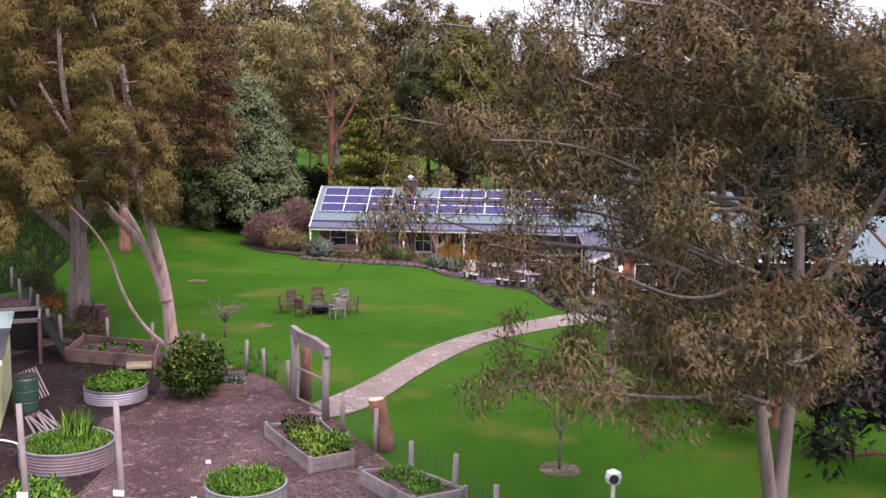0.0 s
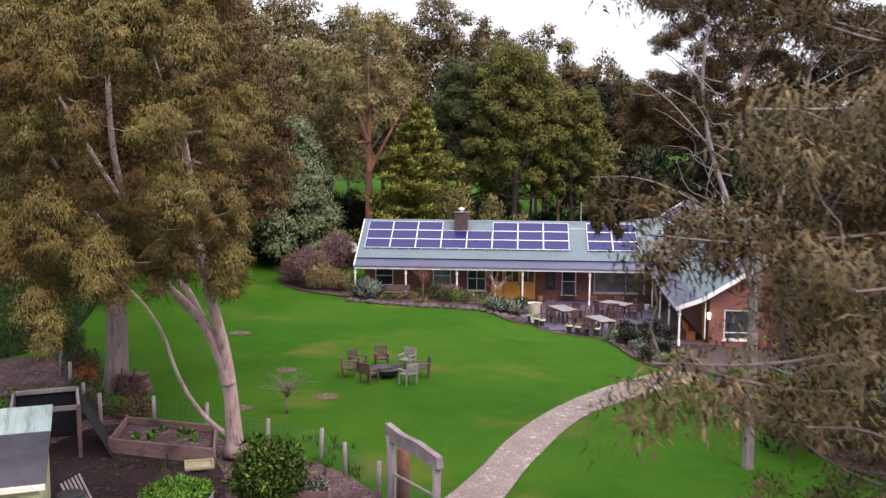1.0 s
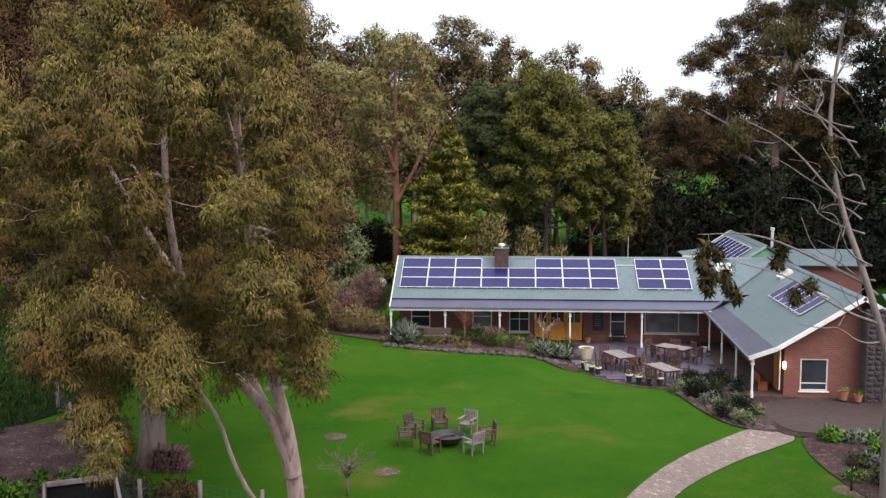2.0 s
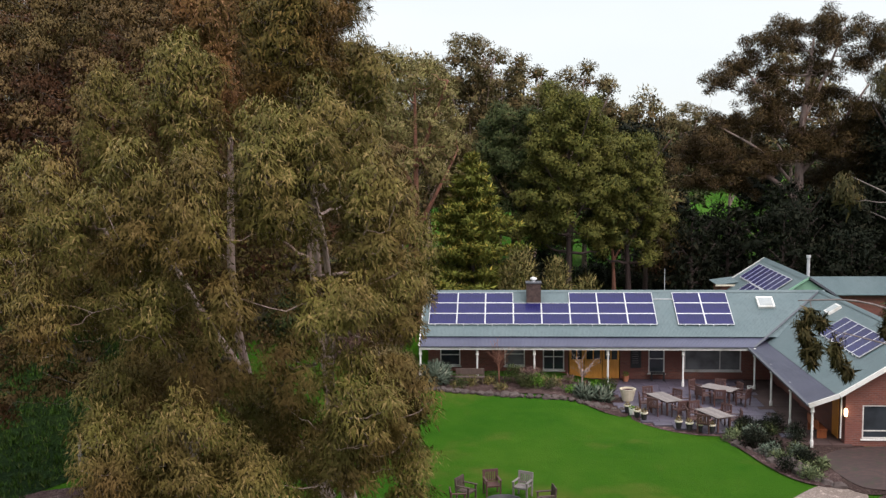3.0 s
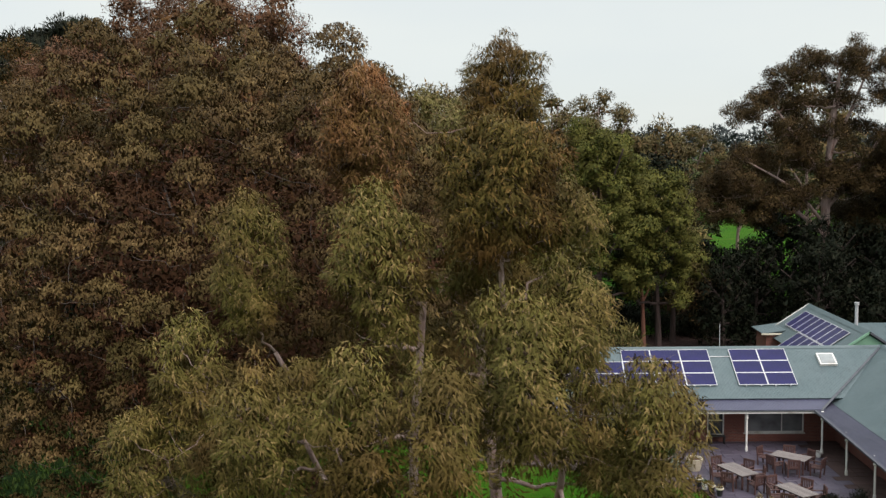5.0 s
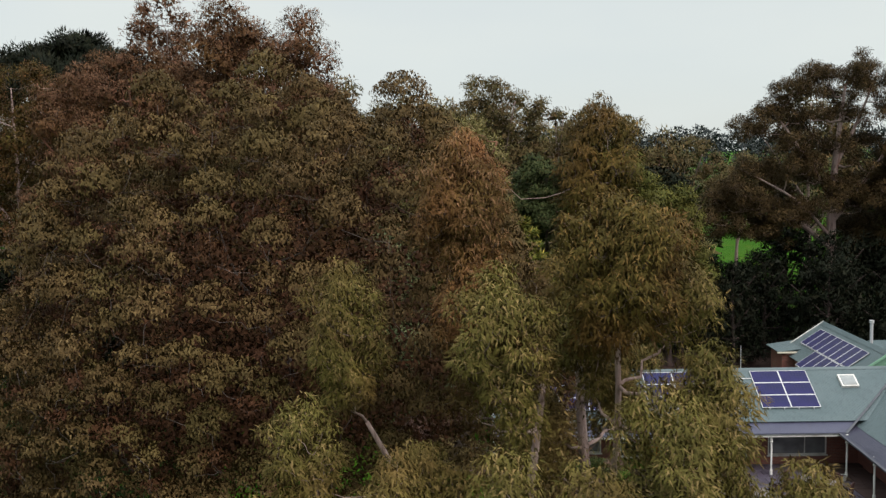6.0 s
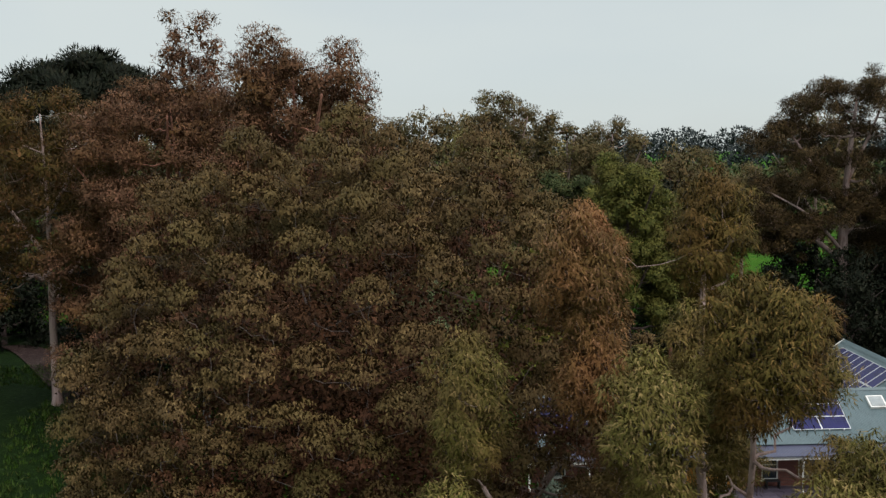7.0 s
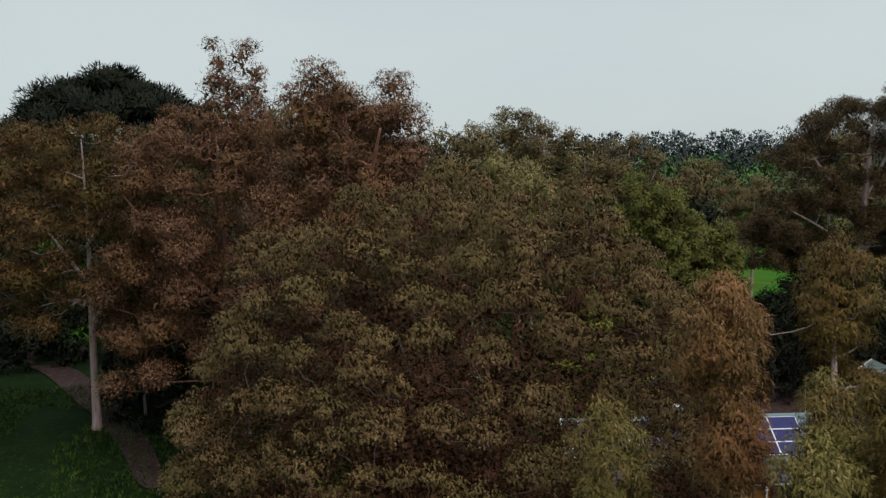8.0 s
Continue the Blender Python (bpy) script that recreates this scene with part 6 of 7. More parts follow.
for row, (yy, step, x0, x1) in enumerate(((104, 9, -60, -12), (114, 9, -70, 12), (126, 9, -80, 60), (140, 10, -95, 75), (158, 12, -110, 30), (180, 14, -130, 30), (205, 16, -150, 60))):
    x = x0
    while x < x1:
        spots.append((x + wr.uniform(-3, 3), yy + wr.uniform(-4, 4)))
        x += step
for x, y in spots:
    if 14 < x < 46 and 106 < y < 240:
        continue
    if abs(x + 48) < 12 and abs(y - 110) < 12:
        continue
    s = wr.uniform(0.65, 0.95)
    copy = copy_thing(wr.choice(kinds), pose(x, y, ground_z(x, y) - 0.2, 0, 0, wr.uniform(0, 360)))
    copy.scale = (s, s, s * wr.uniform(1.0, 1.25))


def far_woods(name, x0, x1, y, h0, h1, n, seed, label, leaf, size):
    """A distant belt of crowns along the skyline."""
    rng = np.random.default_rng(seed)
    xs = rng.uniform(x0, x1, n)
    ys = y + rng.uniform(-0.12, 0.12, n) * y
    rr = rng.uniform(0.8, 1.3, n) * size
    zz = rng.uniform(h0, h1, n)
    cs = np.stack([xs, ys, zz], 1)
    rs = np.stack([rr, rr, rr * 0.8], 1)
    vs = leaf_cloud(rng, cs, rs, 44, size * 0.31, size * 0.18, 0.2, 0.75, 0.7, 0.8, 1.0, 0.9)
    ob = new(name, leaf_mesh(name, vs, leaf))
    return tagged(ob, label, "woods", kind="stuff")


far_woods("far_woods", -220, 420, 300, 2, 11, 1500, 301, "far belt of dark green woods", LEAF_DEEP, 5.0)
# the two farthest belts get their haze from the bluish leaf colour
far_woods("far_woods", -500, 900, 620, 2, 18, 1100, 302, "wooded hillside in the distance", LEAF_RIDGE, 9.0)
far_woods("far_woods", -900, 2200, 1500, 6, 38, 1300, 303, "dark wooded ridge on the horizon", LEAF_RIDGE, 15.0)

# undergrowth beneath the trees behind the house, its deep shade put into near-black leaves
ur = random.Random(55)
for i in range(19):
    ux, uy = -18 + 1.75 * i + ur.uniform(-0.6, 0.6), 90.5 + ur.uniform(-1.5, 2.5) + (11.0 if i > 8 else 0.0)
    bush("undergrowth", ux, uy, "low shrub beneath the trees behind the house, darkened for shade", "shrub", ur.uniform(1.3, 2.0), ur.uniform(4.2, 6.2) if ux < 0 else ur.uniform(1.8, 3.2), LEAF_DARK, 800 + i, per=90, size=0.6, length=0.26, width=0.09, droop=0.3, group="undergrowth behind the house")

# ---- kitchen garden ----
def gz(x, y, up=0.0):
    return ground_z(x, y) + up


def fence_run(points, label, h=1.15):
    """Round split posts with strained wire mesh between them."""
    x0, y0 = points[0]
    f = thing("fence", pose(x0, y0, gz(x0, y0)), label, "fence")
    rng = random.Random(len(points))
    tops = []
    for x, y in points:
        z = gz(x, y) - gz(x0, y0)
        hh = h * rng.uniform(0.92, 1.1)
        tb = Tubes()
        lx, ly = rng.uniform(-0.05, 0.05), rng.uniform(-0.05, 0.05)
        tb.add([(x - x0, y - y0, z - 0.2), (x - x0 + lx, y - y0 + ly, z + hh)], [0.075, 0.065], 8)
        part("post", tb.mesh("post", GREYWOOD), GREYWOOD, f)
        tops.append(Vector((x - x0, y - y0, z)))
    wires = Tubes()
    for a, b in zip(tops, tops[1:]):
        for k in range(6):
            zz = 0.12 + k * 0.17
            wires.add([a + Vector((0, 0, zz)), a.lerp(b, 0.5) + Vector((0, 0, zz - 0.015)), b + Vector((0, 0, zz))], [0.005] * 3, 3)
        n = max(2, int((b - a).length / 0.25))
        for i in range(1, n):
            p = a.lerp(b, i / n)
            wires.add([p + Vector((0, 0, 0.1)), p + Vector((0, 0, 0.98))], [0.004] * 2, 3)
    part("wire_mesh", wires.mesh("wire_mesh", DARKTRIM), DARKTRIM, f, "thin wire mesh")


fence_run([(-22.6, 51.0), (-20.7, 48.3), (-18.96, 45.9), (-17.5, 43.7), (-15.64, 40.9), (-14.1, 38.85), (-12.4, 39.4), (-10.2, 38.6), (-7.7, 37.2), (-5.74, 36.3), (-4.7, 35.0), (-3.4, 33.2)], "garden fence of grey posts and wire mesh along the lawn")
fence_run([(-0.78, 29.05), (0.46, 27.4), (1.71, 25.3), (2.9, 24.2), (4.0, 22.3)], "garden fence of grey posts and wire mesh beside the gate")


def garden_gate():
    g = thing("garden_gate", pose(-2.9, 32.1, gz(-2.9, 32.1)), "rustic timber gate frame with a mesh gate standing open", "gate")
    ex, ey = 1.42, -2.0
    tb = Tubes()
    tb.add([(0, 0, -0.2), (0.02, 0.02, 1.2), (0.0, 0, 2.25)], [0.16, 0.13, 0.13], 10)
    part("post", tb.mesh("post", GREYWOOD), GREYWOOD, g)
    tb = Tubes()
    tb.add([(0.28, 0.35, -0.2), (0.3, 0.36, 1.0), (0.3, 0.35, 1.75)], [0.2, 0.17, 0.18], 10)
    part("post", tb.mesh("post", STUMP), STUMP, g, "thick red-brown log post")
    tb = Tubes()
    tb.add([(ex, ey, -0.2), (ex, ey, 1.2), (ex + 0.02, ey, 2.2)], [0.13, 0.11, 0.11], 10)
    part("post", tb.mesh("post", GREYWOOD), GREYWOOD, g)
    d = math.degrees(math.atan2(ey, ex))
    part("beam", prism([(-0.2, 2.12), (2.65, 2.1), (2.62, 2.4), (1.6, 2.5), (0.6, 2.46), (-0.18, 2.55)], 1, -0.09, 0.09), GREYWOOD, g, "heavy weathered lintel", m=pose(0, 0, 0, 0, 0, d))
    leaf = part("gate_leaf", one_box(0.15, 0.21, -0.03, 0.03, 0.15, 1.2), GREYWOOD, g, m=pose(0, 0, 0, 0, 0, d + 4))
    for b in ((0.15, 2.1, -0.02, 0.02, 0.12, 0.19), (0.15, 2.1, -0.02, 0.02, 1.16, 1.23), (2.04, 2.1, -0.03, 0.03, 0.15, 1.2)):
        part("rail", one_box(*b), GREYWOOD, leaf)
    tb = Tubes()
    for i in range(12):
        tb.add([(0.2 + i * 0.16, 0, 0.16), (0.2 + i * 0.16, 0, 1.2)], [0.005, 0.005], 3)
    for i in range(7):
        tb.add([(0.18, 0, 0.22 + i * 0.15), (2.06, 0, 0.22 + i * 0.15)], [0.005, 0.005], 3)
    part("mesh", tb.mesh("mesh", DARKTRIM), DARKTRIM, leaf)


garden_gate()

st = thing("tree_stump", pose(0.6, 27.7, gz(0.6, 27.7)), "tall red-brown tree stump with a pale cut top", "stump")
tb = Tubes()
tb.add([(0.12, -0.05, -0.2), (0.08, -0.02, 0.3), (-0.05, 0.05, 0.9), (-0.16, 0.08, 1.42)], [0.33, 0.27, 0.24, 0.25], 14)
part("log", tb.mesh("log", STUMP), STUMP, st)
part("cut_face", mesh_of("cut_face", *lathe([(0.235, 0.0), (0.22, 0.03)], 14), CUTWOOD), CUTWOOD, st, "pale cut face", m=pose(-0.165, 0.085, 1.415, -4, -6, 0))


def plank_bed(corners, h, t, material, label, plant=None, seed=1, name="raised_bed", fill=0.8):
    """A box of planks round soil; corners in order."""
    x0, y0 = corners[0]
    z0 = gz(x0, y0)
    b = thing(name, pose(x0, y0, z0), label, "raised bed")
    c = [Vector((x - x0, y - y0, 0)) for x, y in corners]
    for i in range(len(c)):
        a, e = c[i], c[(i + 1) % len(c)]
        d = (e - a)
        ang = math.degrees(math.atan2(d.y, d.x))
        half = h / 2
        for k in range(2):
            part("plank", one_box(-t / 2 if k else 0.0, d.length + (t / 2 if k else 0.0), -t / 2, t / 2, k * half - (0.1 if k == 0 else 0) + 0.004 * k, (k + 1) * half, bev=0.012), material, b, m=pose(a.x, a.y, 0, 0, 0, ang))
        part("corner_post", one_box(-0.05, 0.05, -0.05, 0.05, -0.1, h + 0.06), material, b, m=pose(a.x, a.y, 0, 0, 0, ang))
    me = bmesh.new()
    me.faces.new([me.verts.new(q + Vector((0, 0, h * fill))) for q in c])
    part("soil", me, DIRT, b)
    return b, c, z0


plank_bed([(-12.7, 36.3), (-9.0, 35.6), (-9.7, 38.0), (-13.1, 38.7)], 0.5, 0.08, SLEEPER, "large raised bed of brown timber sleepers, nearly empty", fill=0.5)
plank_bed([(-2.9, 28.3), (-1.0, 25.5), (0.0, 26.25), (-1.4, 28.9)], 0.42, 0.05, GREYWOOD, "raised bed of pale grey boards full of lettuces")
plank_bed([(0.45, 24.9), (2.0, 23.1), (3.2, 23.9), (1.75, 25.2)], 0.42, 0.05, GREYWOOD, "raised bed of pale grey boards with low green crops")
plank_bed([(-6.1, 32.45), (-4.75, 32.7), (-4.9, 33.4), (-6.2, 33.2)], 0.4, 0.05, SLEEPER, "small raised bed of brown boards by the fence")


def salad(x, y, r, n, leaf, seed, label, spreadx=1.0, spready=1.0, z=0.0, size=0.16, h=0.18, ang=0.0, length=0.16, width=0.09, droop=-0.1, per=46, name="vegetables"):
    rng = np.random.default_rng(seed)
    ob = thing(name, pose(x, y, z, 0, 0, ang), label, "vegetables")
    p = rng.uniform(-1, 1, (n, 2)) if spreadx != spready else np.stack([np.sqrt(rng.random(n)) * np.cos(t) for t in [rng.uniform(0, 2 * np.pi, n)]] + [np.zeros(n)], 1)
    if spreadx == spready:
        t = rng.uniform(0, 2 * np.pi, n)
        q = np.sqrt(rng.random(n))
        p = np.stack([q * np.cos(t), q * np.sin(t)], 1)
    cs = np.stack([p[:, 0] * r * spreadx, p[:, 1] * r * spready, rng.uniform(0.3, 1.0, n) * h], 1)
    rs = np.full((n, 3), size)
    crop = part("leaves", leaf_mesh("leaves", leaf_cloud(rng, cs, rs, per, length, width, droop, 0.2, 0.5, 1.0, 1.0), leaf), leaf, ob)
    tagged(crop, kind="stuff")
    return ob


salad(-1.1, 26.85, 0.8, 60, LEAF_LIME, 401, "lime-green lettuces in a raised bed", 1.1, 0.5, gz(-1, 27.0, 0.34), ang=-56, size=0.15, h=0.12, length=0.12, width=0.07, per=60)
salad(-1.85, 28.1, 0.6, 30, LEAF_DEEP, 407, "dark leafy greens at the bed's far end", 0.9, 0.7, gz(-1.8, 28.1, 0.34), ang=-56, size=0.16, h=0.16, length=0.14, width=0.08)
salad(-0.5, 26.5, 0.45, 20, LEAF_BRIGHT, 402, "green and yellow herbs in a raised bed", 0.9, 0.6, gz(-0.5, 26.5, 0.34), ang=-56, h=0.36, length=0.13, width=0.05)
salad(1.85, 24.3, 0.9, 60, LEAF_BRIGHT, 403, "low green seedlings in a raised bed", 1.1, 0.5, gz(1.8, 24.3, 0.3), ang=-48, size=0.12, h=0.12, length=0.1, width=0.03, per=60)
salad(-5.45, 32.95, 0.55, 20, LEAF_SILVER, 404, "grey-green herbs in a small bed", 1.1, 0.4, gz(-5.4, 33, 0.34), ang=10)
salad(-11.0, 37.4, 1.3, 9, LEAF_BRIGHT, 405, "few weeds in the empty bed", 1.0, 0.4, gz(-11, 37.2, 0.22), ang=-10, size=0.1, h=0.1)


def round_bed(x, y, r, h, label, metal=ZINC):
    b = thing("round_bed", pose(x, y, gz(x, y)), label, "raised bed")
    n, rows = 40, int(h / 0.07)
    prof = []
    for i in range(rows * 2 + 1):
        prof.append((r + (0.012 if i % 2 else -0.012), -0.05 + i * (h + 0.05) / (rows * 2)))
    wall = prof + [(r - 0.03, h), (r - 0.05, h - 0.12)]
    part("wall", mesh_of("wall", *lathe(wall, n, cap=False), metal), metal, b, "ribbed galvanised ring")
    part("rim", mesh_of("rim", *lathe([(r + 0.02, h - 0.02), (r + 0.025, h + 0.015), (r - 0.04, h + 0.015), (r - 0.04, h - 0.02), (r + 0.02, h - 0.02)], n, cap=False), ZINC), ZINC, b)
    part("soil", mesh_of("soil", *lathe([(r - 0.02, h - 0.2), (r - 0.03, h - 0.12)], n), DIRT), DIRT, b)
    return b


round_bed(-8.85, 31.7, 1.0, 0.5, "round corrugated metal garden bed with leafy greens")
round_bed(-7.6, 25.5, 1.22, 0.62, "large rust-stained round corrugated bed with tall green shoots", RUSTZINC)
round_bed(-2.05, 23.1, 0.97, 0.62, "round corrugated metal bed full of green herbs")
salad(-8.85, 31.7, 0.9, 110, LEAF_BRIGHT, 411, "leafy greens in a round bed", z=gz(-9, 32, 0.42), h=0.26, size=0.15, length=0.12, width=0.045, per=60)
salad(-7.6, 25.5, 1.1, 170, LEAF_BRIGHT, 412, "low green seedlings in a round bed", z=gz(-8, 25.5, 0.5), h=0.08, size=0.11, length=0.11, width=0.018, droop=-0.8, per=70)
salad(-7.6, 25.9, 0.34, 16, LEAF_BRIGHT, 413, "tall green shoots in a round bed", z=gz(-8, 25.5, 0.5), h=0.2, size=0.1, length=0.62, width=0.045, droop=-2.6, per=16)
salad(-2.05, 23.1, 0.86, 150, LEAF_BRIGHT, 414, "dense feathery green herbs in a round bed", z=gz(-2.3, 23.4, 0.52), h=0.16, size=0.14, length=0.10, width=0.03, per=80)
salad(-6.9, 21.8, 0.9, 60, LEAF_BRIGHT, 415, "green plants at the garden's near edge", z=gz(-7, 22, 0.1), h=0.5, width=0.06)
salad(-17.2, 37.5, 1.7, 110, LEAF_BRIGHT, 416, "dense row of bright green crops", 1.0, 2.2, gz(-17, 37.5, 0.1), h=0.5, ang=20, length=0.22, width=0.13)

bush("citrus_tree", -6.4, 32.3, "bushy citrus tree with dark glossy green leaves", "tree", 1.2, 1.9, LEAF_CITRUS, 420, per=150, size=0.4, length=0.15, width=0.075)


def shed():
    s = thing("garden_shed", pose(-10.8, 27.9, gz(-10.8, 27.9), 0, 0, 24), "small pale yellow-green boarded shed with dark felt roof", "shed")
    L, W, H0 = 5.0, 3.4, 2.15
    rng = random.Random(4)
    for i in range(16):
        z0 = i * 0.134
        if 0.95 < z0 < 1.75:
            part("board", one_box(-W, -2.0, 0.0, 0.035, z0, z0 + 0.128, bev=0.006), SHEDWALL, s)
            part("board", one_box(-0.5, 0, 0.0, 0.035, z0, z0 + 0.128, bev=0.006), SHEDWALL, s)
        else:
            part("board", one_box(-W, 0, 0.0, 0.035, z0, z0 + 0.128, bev=0.006), SHEDWALL, s)
        part("board", one_box(-0.035, 0.0, 0.035, L, z0, z0 + 0.128, bev=0.006), SHEDWALL, s)
    part("window", one_box(-2.0, -0.5, 0.02, 0.03, 0.95, 1.75), GLASS, s)
    part("back_wall", one_box(-W, 0, L - 0.04, L, 0, H0), SHEDWALL, s)
    part("side_wall", one_box(-W, -W + 0.04, 0.04, L - 0.04, 0, H0), SHEDWALL, s)
    part("roof", slab([(-W - 0.15, -0.2, H0 + 0.02), (0.15, -0.2, H0 + 0.02), (0.15, 3.3, H0 + 0.3), (-W - 0.15, 3.3, H0 + 0.3)], 0.05), SHEDROOF, s, "dark felt roof")
    part("roof", slab([(-W - 0.15, 3.3, H0 + 0.28), (0.15, 3.3, H0 + 0.28), (0.15, L + 0.4, H0 + 0.46), (-W - 0.15, L + 0.4, H0 + 0.46)], 0.04), SHEDPALE, s, "pale green sheet roof")
    part("fascia", one_box(-W - 0.15, 0.15, -0.24, -0.2, H0 - 0.1, H0 + 0.05), CREAM, s)
    for x in (-W + 0.9, -W + 2.1):
        part("roof_batten", slab([(x, -0.2, H0 + 0.045), (x + 0.04, -0.2, H0 + 0.045), (x + 0.04, 3.3, H0 + 0.325), (x, 3.3, H0 + 0.325)], 0.03), GREYWOOD, s)


shed()
tk = thing("water_barrel", pose(-10.75, 29.4, gz(-10.75, 29.4, 0.18)), "dark green plastic water barrel on bricks", "barrel")
part("barrel", mesh_of("barrel", *lathe([(0.34, 0), (0.37, 0.1), (0.38, 0.35), (0.365, 0.37), (0.38, 0.4), (0.38, 0.7), (0.365, 0.72), (0.38, 0.75), (0.37, 1.05), (0.33, 1.12)], 20), TANKG), TANKG, tk)
part("lid", mesh_of("lid", *lathe([(0.35, 1.12), (0.35, 1.16), (0.2, 1.2), (0.02, 1.2)], 20), BLACK), BLACK, tk)
part("tap", one_box(-0.03, 0.03, -0.46, -0.36, 0.12, 0.18), ALU, tk)
for k in range(3):
    part("brick", one_box(-0.3 + k * 0.21, -0.1 + k * 0.21, -0.2, 0.2, -0.2, 0.0), BRICK, tk)
pal = thing("pallet", pose(-11.3, 30.9, gz(-11.3, 30.9), 0, 0, 20), "pale pallet leaning against the shed", "pallet")
for k in range(6):
    part("slat", one_box(k * 0.16, k * 0.16 + 0.09, 0, 0.02, 0, 1.1), GREYWOOD, pal, m=pose(0, 0, 0, -28, 0, 60))
lum = thing("timber_stack", pose(-9.9, 28.7, gz(-9.9, 28.7, 0.05), 0, 0, -50), "loose lengths of old timber on the ground", "timber")
for k in range(7):
    part("length", one_box(-1.3, 1.2, k * 0.12 - 0.4, k * 0.12 - 0.33, 0, 0.05), GREYWOOD, lum, m=pose(0.1 * (k % 3), 0, 0.03 * (k % 2), 0, 0, (k * 37) % 11 - 5))
cf = thing("compost_bay", pose(-15.2, 34.8, gz(-15.2, 34.8), 0, 0, 26), "open timber compost bay with dark netting", "compost bay")
for x, y in ((0, 0), (2.0, 0), (0, 2.4), (2.0, 2.4)):
    part("post", one_box(x - 0.06, x + 0.06, y - 0.06, y + 0.06, -0.2, 1.75), SLEEPER, cf)
for a in ((0, 2, -0.04, 0.04, 1.6, 1.75), (0, 2, 2.36, 2.44, 1.6, 1.75), (-0.04, 0.04, 0, 2.4, 1.6, 1.72), (1.96, 2.04, 0, 2.4, 1.6, 1.72)):
    part("rail", one_box(*a), GREYWOOD, cf)
part("netting", slab([(2.07, 0, 1.6), (2.07, 2.4, 1.6), (2.95, 2.5, 0.02), (2.95, -0.4, 0.02)], 0.015), NETTING, cf, "dark shade cloth draped to the ground")
part("netting", one_box(0, 2.0, 2.45, 2.47, 0, 1.6, bev=0), NETTING, cf)
for x, y, h in ((-4.55, 21.6, 2.95), (-6.6, 21.2, 2.9)):
    pl = thing("pole", pose(x, y, gz(x, y)), "slim weathered pole at the garden's near edge", "pole")
    tb = Tubes()
    tb.add([(0.1, 0, -0.2), (0.02, 0, 1.5), (-0.03, 0, h)], [0.075, 0.07, 0.065], 8)
    part("shaft", tb.mesh("shaft", GREYWOOD), GREYWOOD, pl)
    part("white_tag", one_box(-0.12, 0.14, -0.1, -0.08, 0.75, 0.9), WHITE, pl, "white name tag")
for x, y in ((-3.1, 22.4), (-3.55, 24.9), (-6.95, 27.3)):
    tg = thing("plant_label", pose(x, y, gz(x, y), 0, 0, 12), "small white plant label on a stake", "label")
    part("stake", one_box(-0.01, 0.01, -0.01, 0.01, -0.1, 0.45), GREYWOOD, tg)
    part("plate", one_box(-0.07, 0.07, -0.02, -0.01, 0.38, 0.48), WHITE, tg)
hs = thing("hose", pose(-10.6, 26.0, gz(-10.6, 26, 0.05)), "white irrigation pipe curving on the ground", "pipe")
tb = Tubes()
tb.add([(1.4 * math.cos(a), 0.9 * math.sin(a), 0.05) for a in [i * 0.3 for i in range(14)]], [0.03] * 14, 6)
part("pipe", tb.mesh("pipe", WHITE), WHITE, hs)
wb = thing("bird_bath", pose(-8.95, 34.0, gz(-8.95, 34.0), 0, 0, 20), "square shallow cream bird bath on a brick stand", "bird bath")
bath = part("basin", one_box(-0.4, 0.4, -0.34, 0.34, 0.52, 0.58, bev=0.02), SANDSTONE, wb)
for b in ((-0.43, 0.43, -0.37, -0.31), (-0.43, 0.43, 0.31, 0.37), (-0.43, -0.37, -0.31, 0.31), (0.37, 0.43, -0.31, 0.31)):
    part("rim", one_box(*b, 0.54, 0.64, bev=0.015), SANDSTONE, bath)
part("stand", one_box(-0.22, 0.22, -0.2, 0.2, -0.1, 0.52), BRICKDARK, wb)
bl = thing("garden_lamp", pose(6.75, 23.7, gz(6.75, 23.7)), "round silver cowl on a short post", "lamp")
part("post", mesh_of("post", *lathe([(0.05, -0.2), (0.05, 0.75)], 10), ALU), ALU, bl)
part("cowl", mesh_of("cowl", *lathe([(0.05, 0.72), (0.17, 0.78), (0.2, 0.92), (0.17, 1.04), (0.05, 1.1)], 14), ALU), ALU, bl)
part("opening", mesh_of("opening", *lathe([(0.12, 0.0), (0.11, 0.03)], 14), BLACK), BLACK, bl, m=pose(0, -0.185, 0.92, 90))

# woodpile and small growth by the western fence
wp = thing("woodpile", pose(-14.8, 43.4, gz(-14.8, 43.4)), "stack of split red-brown firewood held by two stakes", "firewood")
wr2 = random.Random(6)
logs = [mesh_of("log", *lathe([(r, -0.3), (r * 1.05, 0), (r, 0.3)], 7), TEAK) for r in (0.06, 0.075, 0.09)]
for row in range(6):
    for k in range(9 - row // 2):
        part("log", wr2.choice(logs), TEAK, wp, m=pose(-0.68 + row * 0.04 + k * 0.165, wr2.uniform(-0.06, 0.06), 0.07 + row * 0.145, 90, wr2.uniform(0, 90), wr2.uniform(-6, 6)))
for x in (-0.25, 0.25):
    part("stake", one_box(x - 0.03, x + 0.03, -0.42, -0.36, -0.1, 1.15), BLACK, wp)
LEAF_FLAME = leafy("orange new leaves", (0.28, 0.10, 0.03), (0.42, 0.18, 0.06), (0.5, 0.26, 0.1), (0.2, 0.12, 0.04))
bush("shrub", -16.6, 43.2, "small shrub with orange new leaves", "shrub", 0.5, 1.1, LEAF_FLAME, 430, per=120, size=0.25)
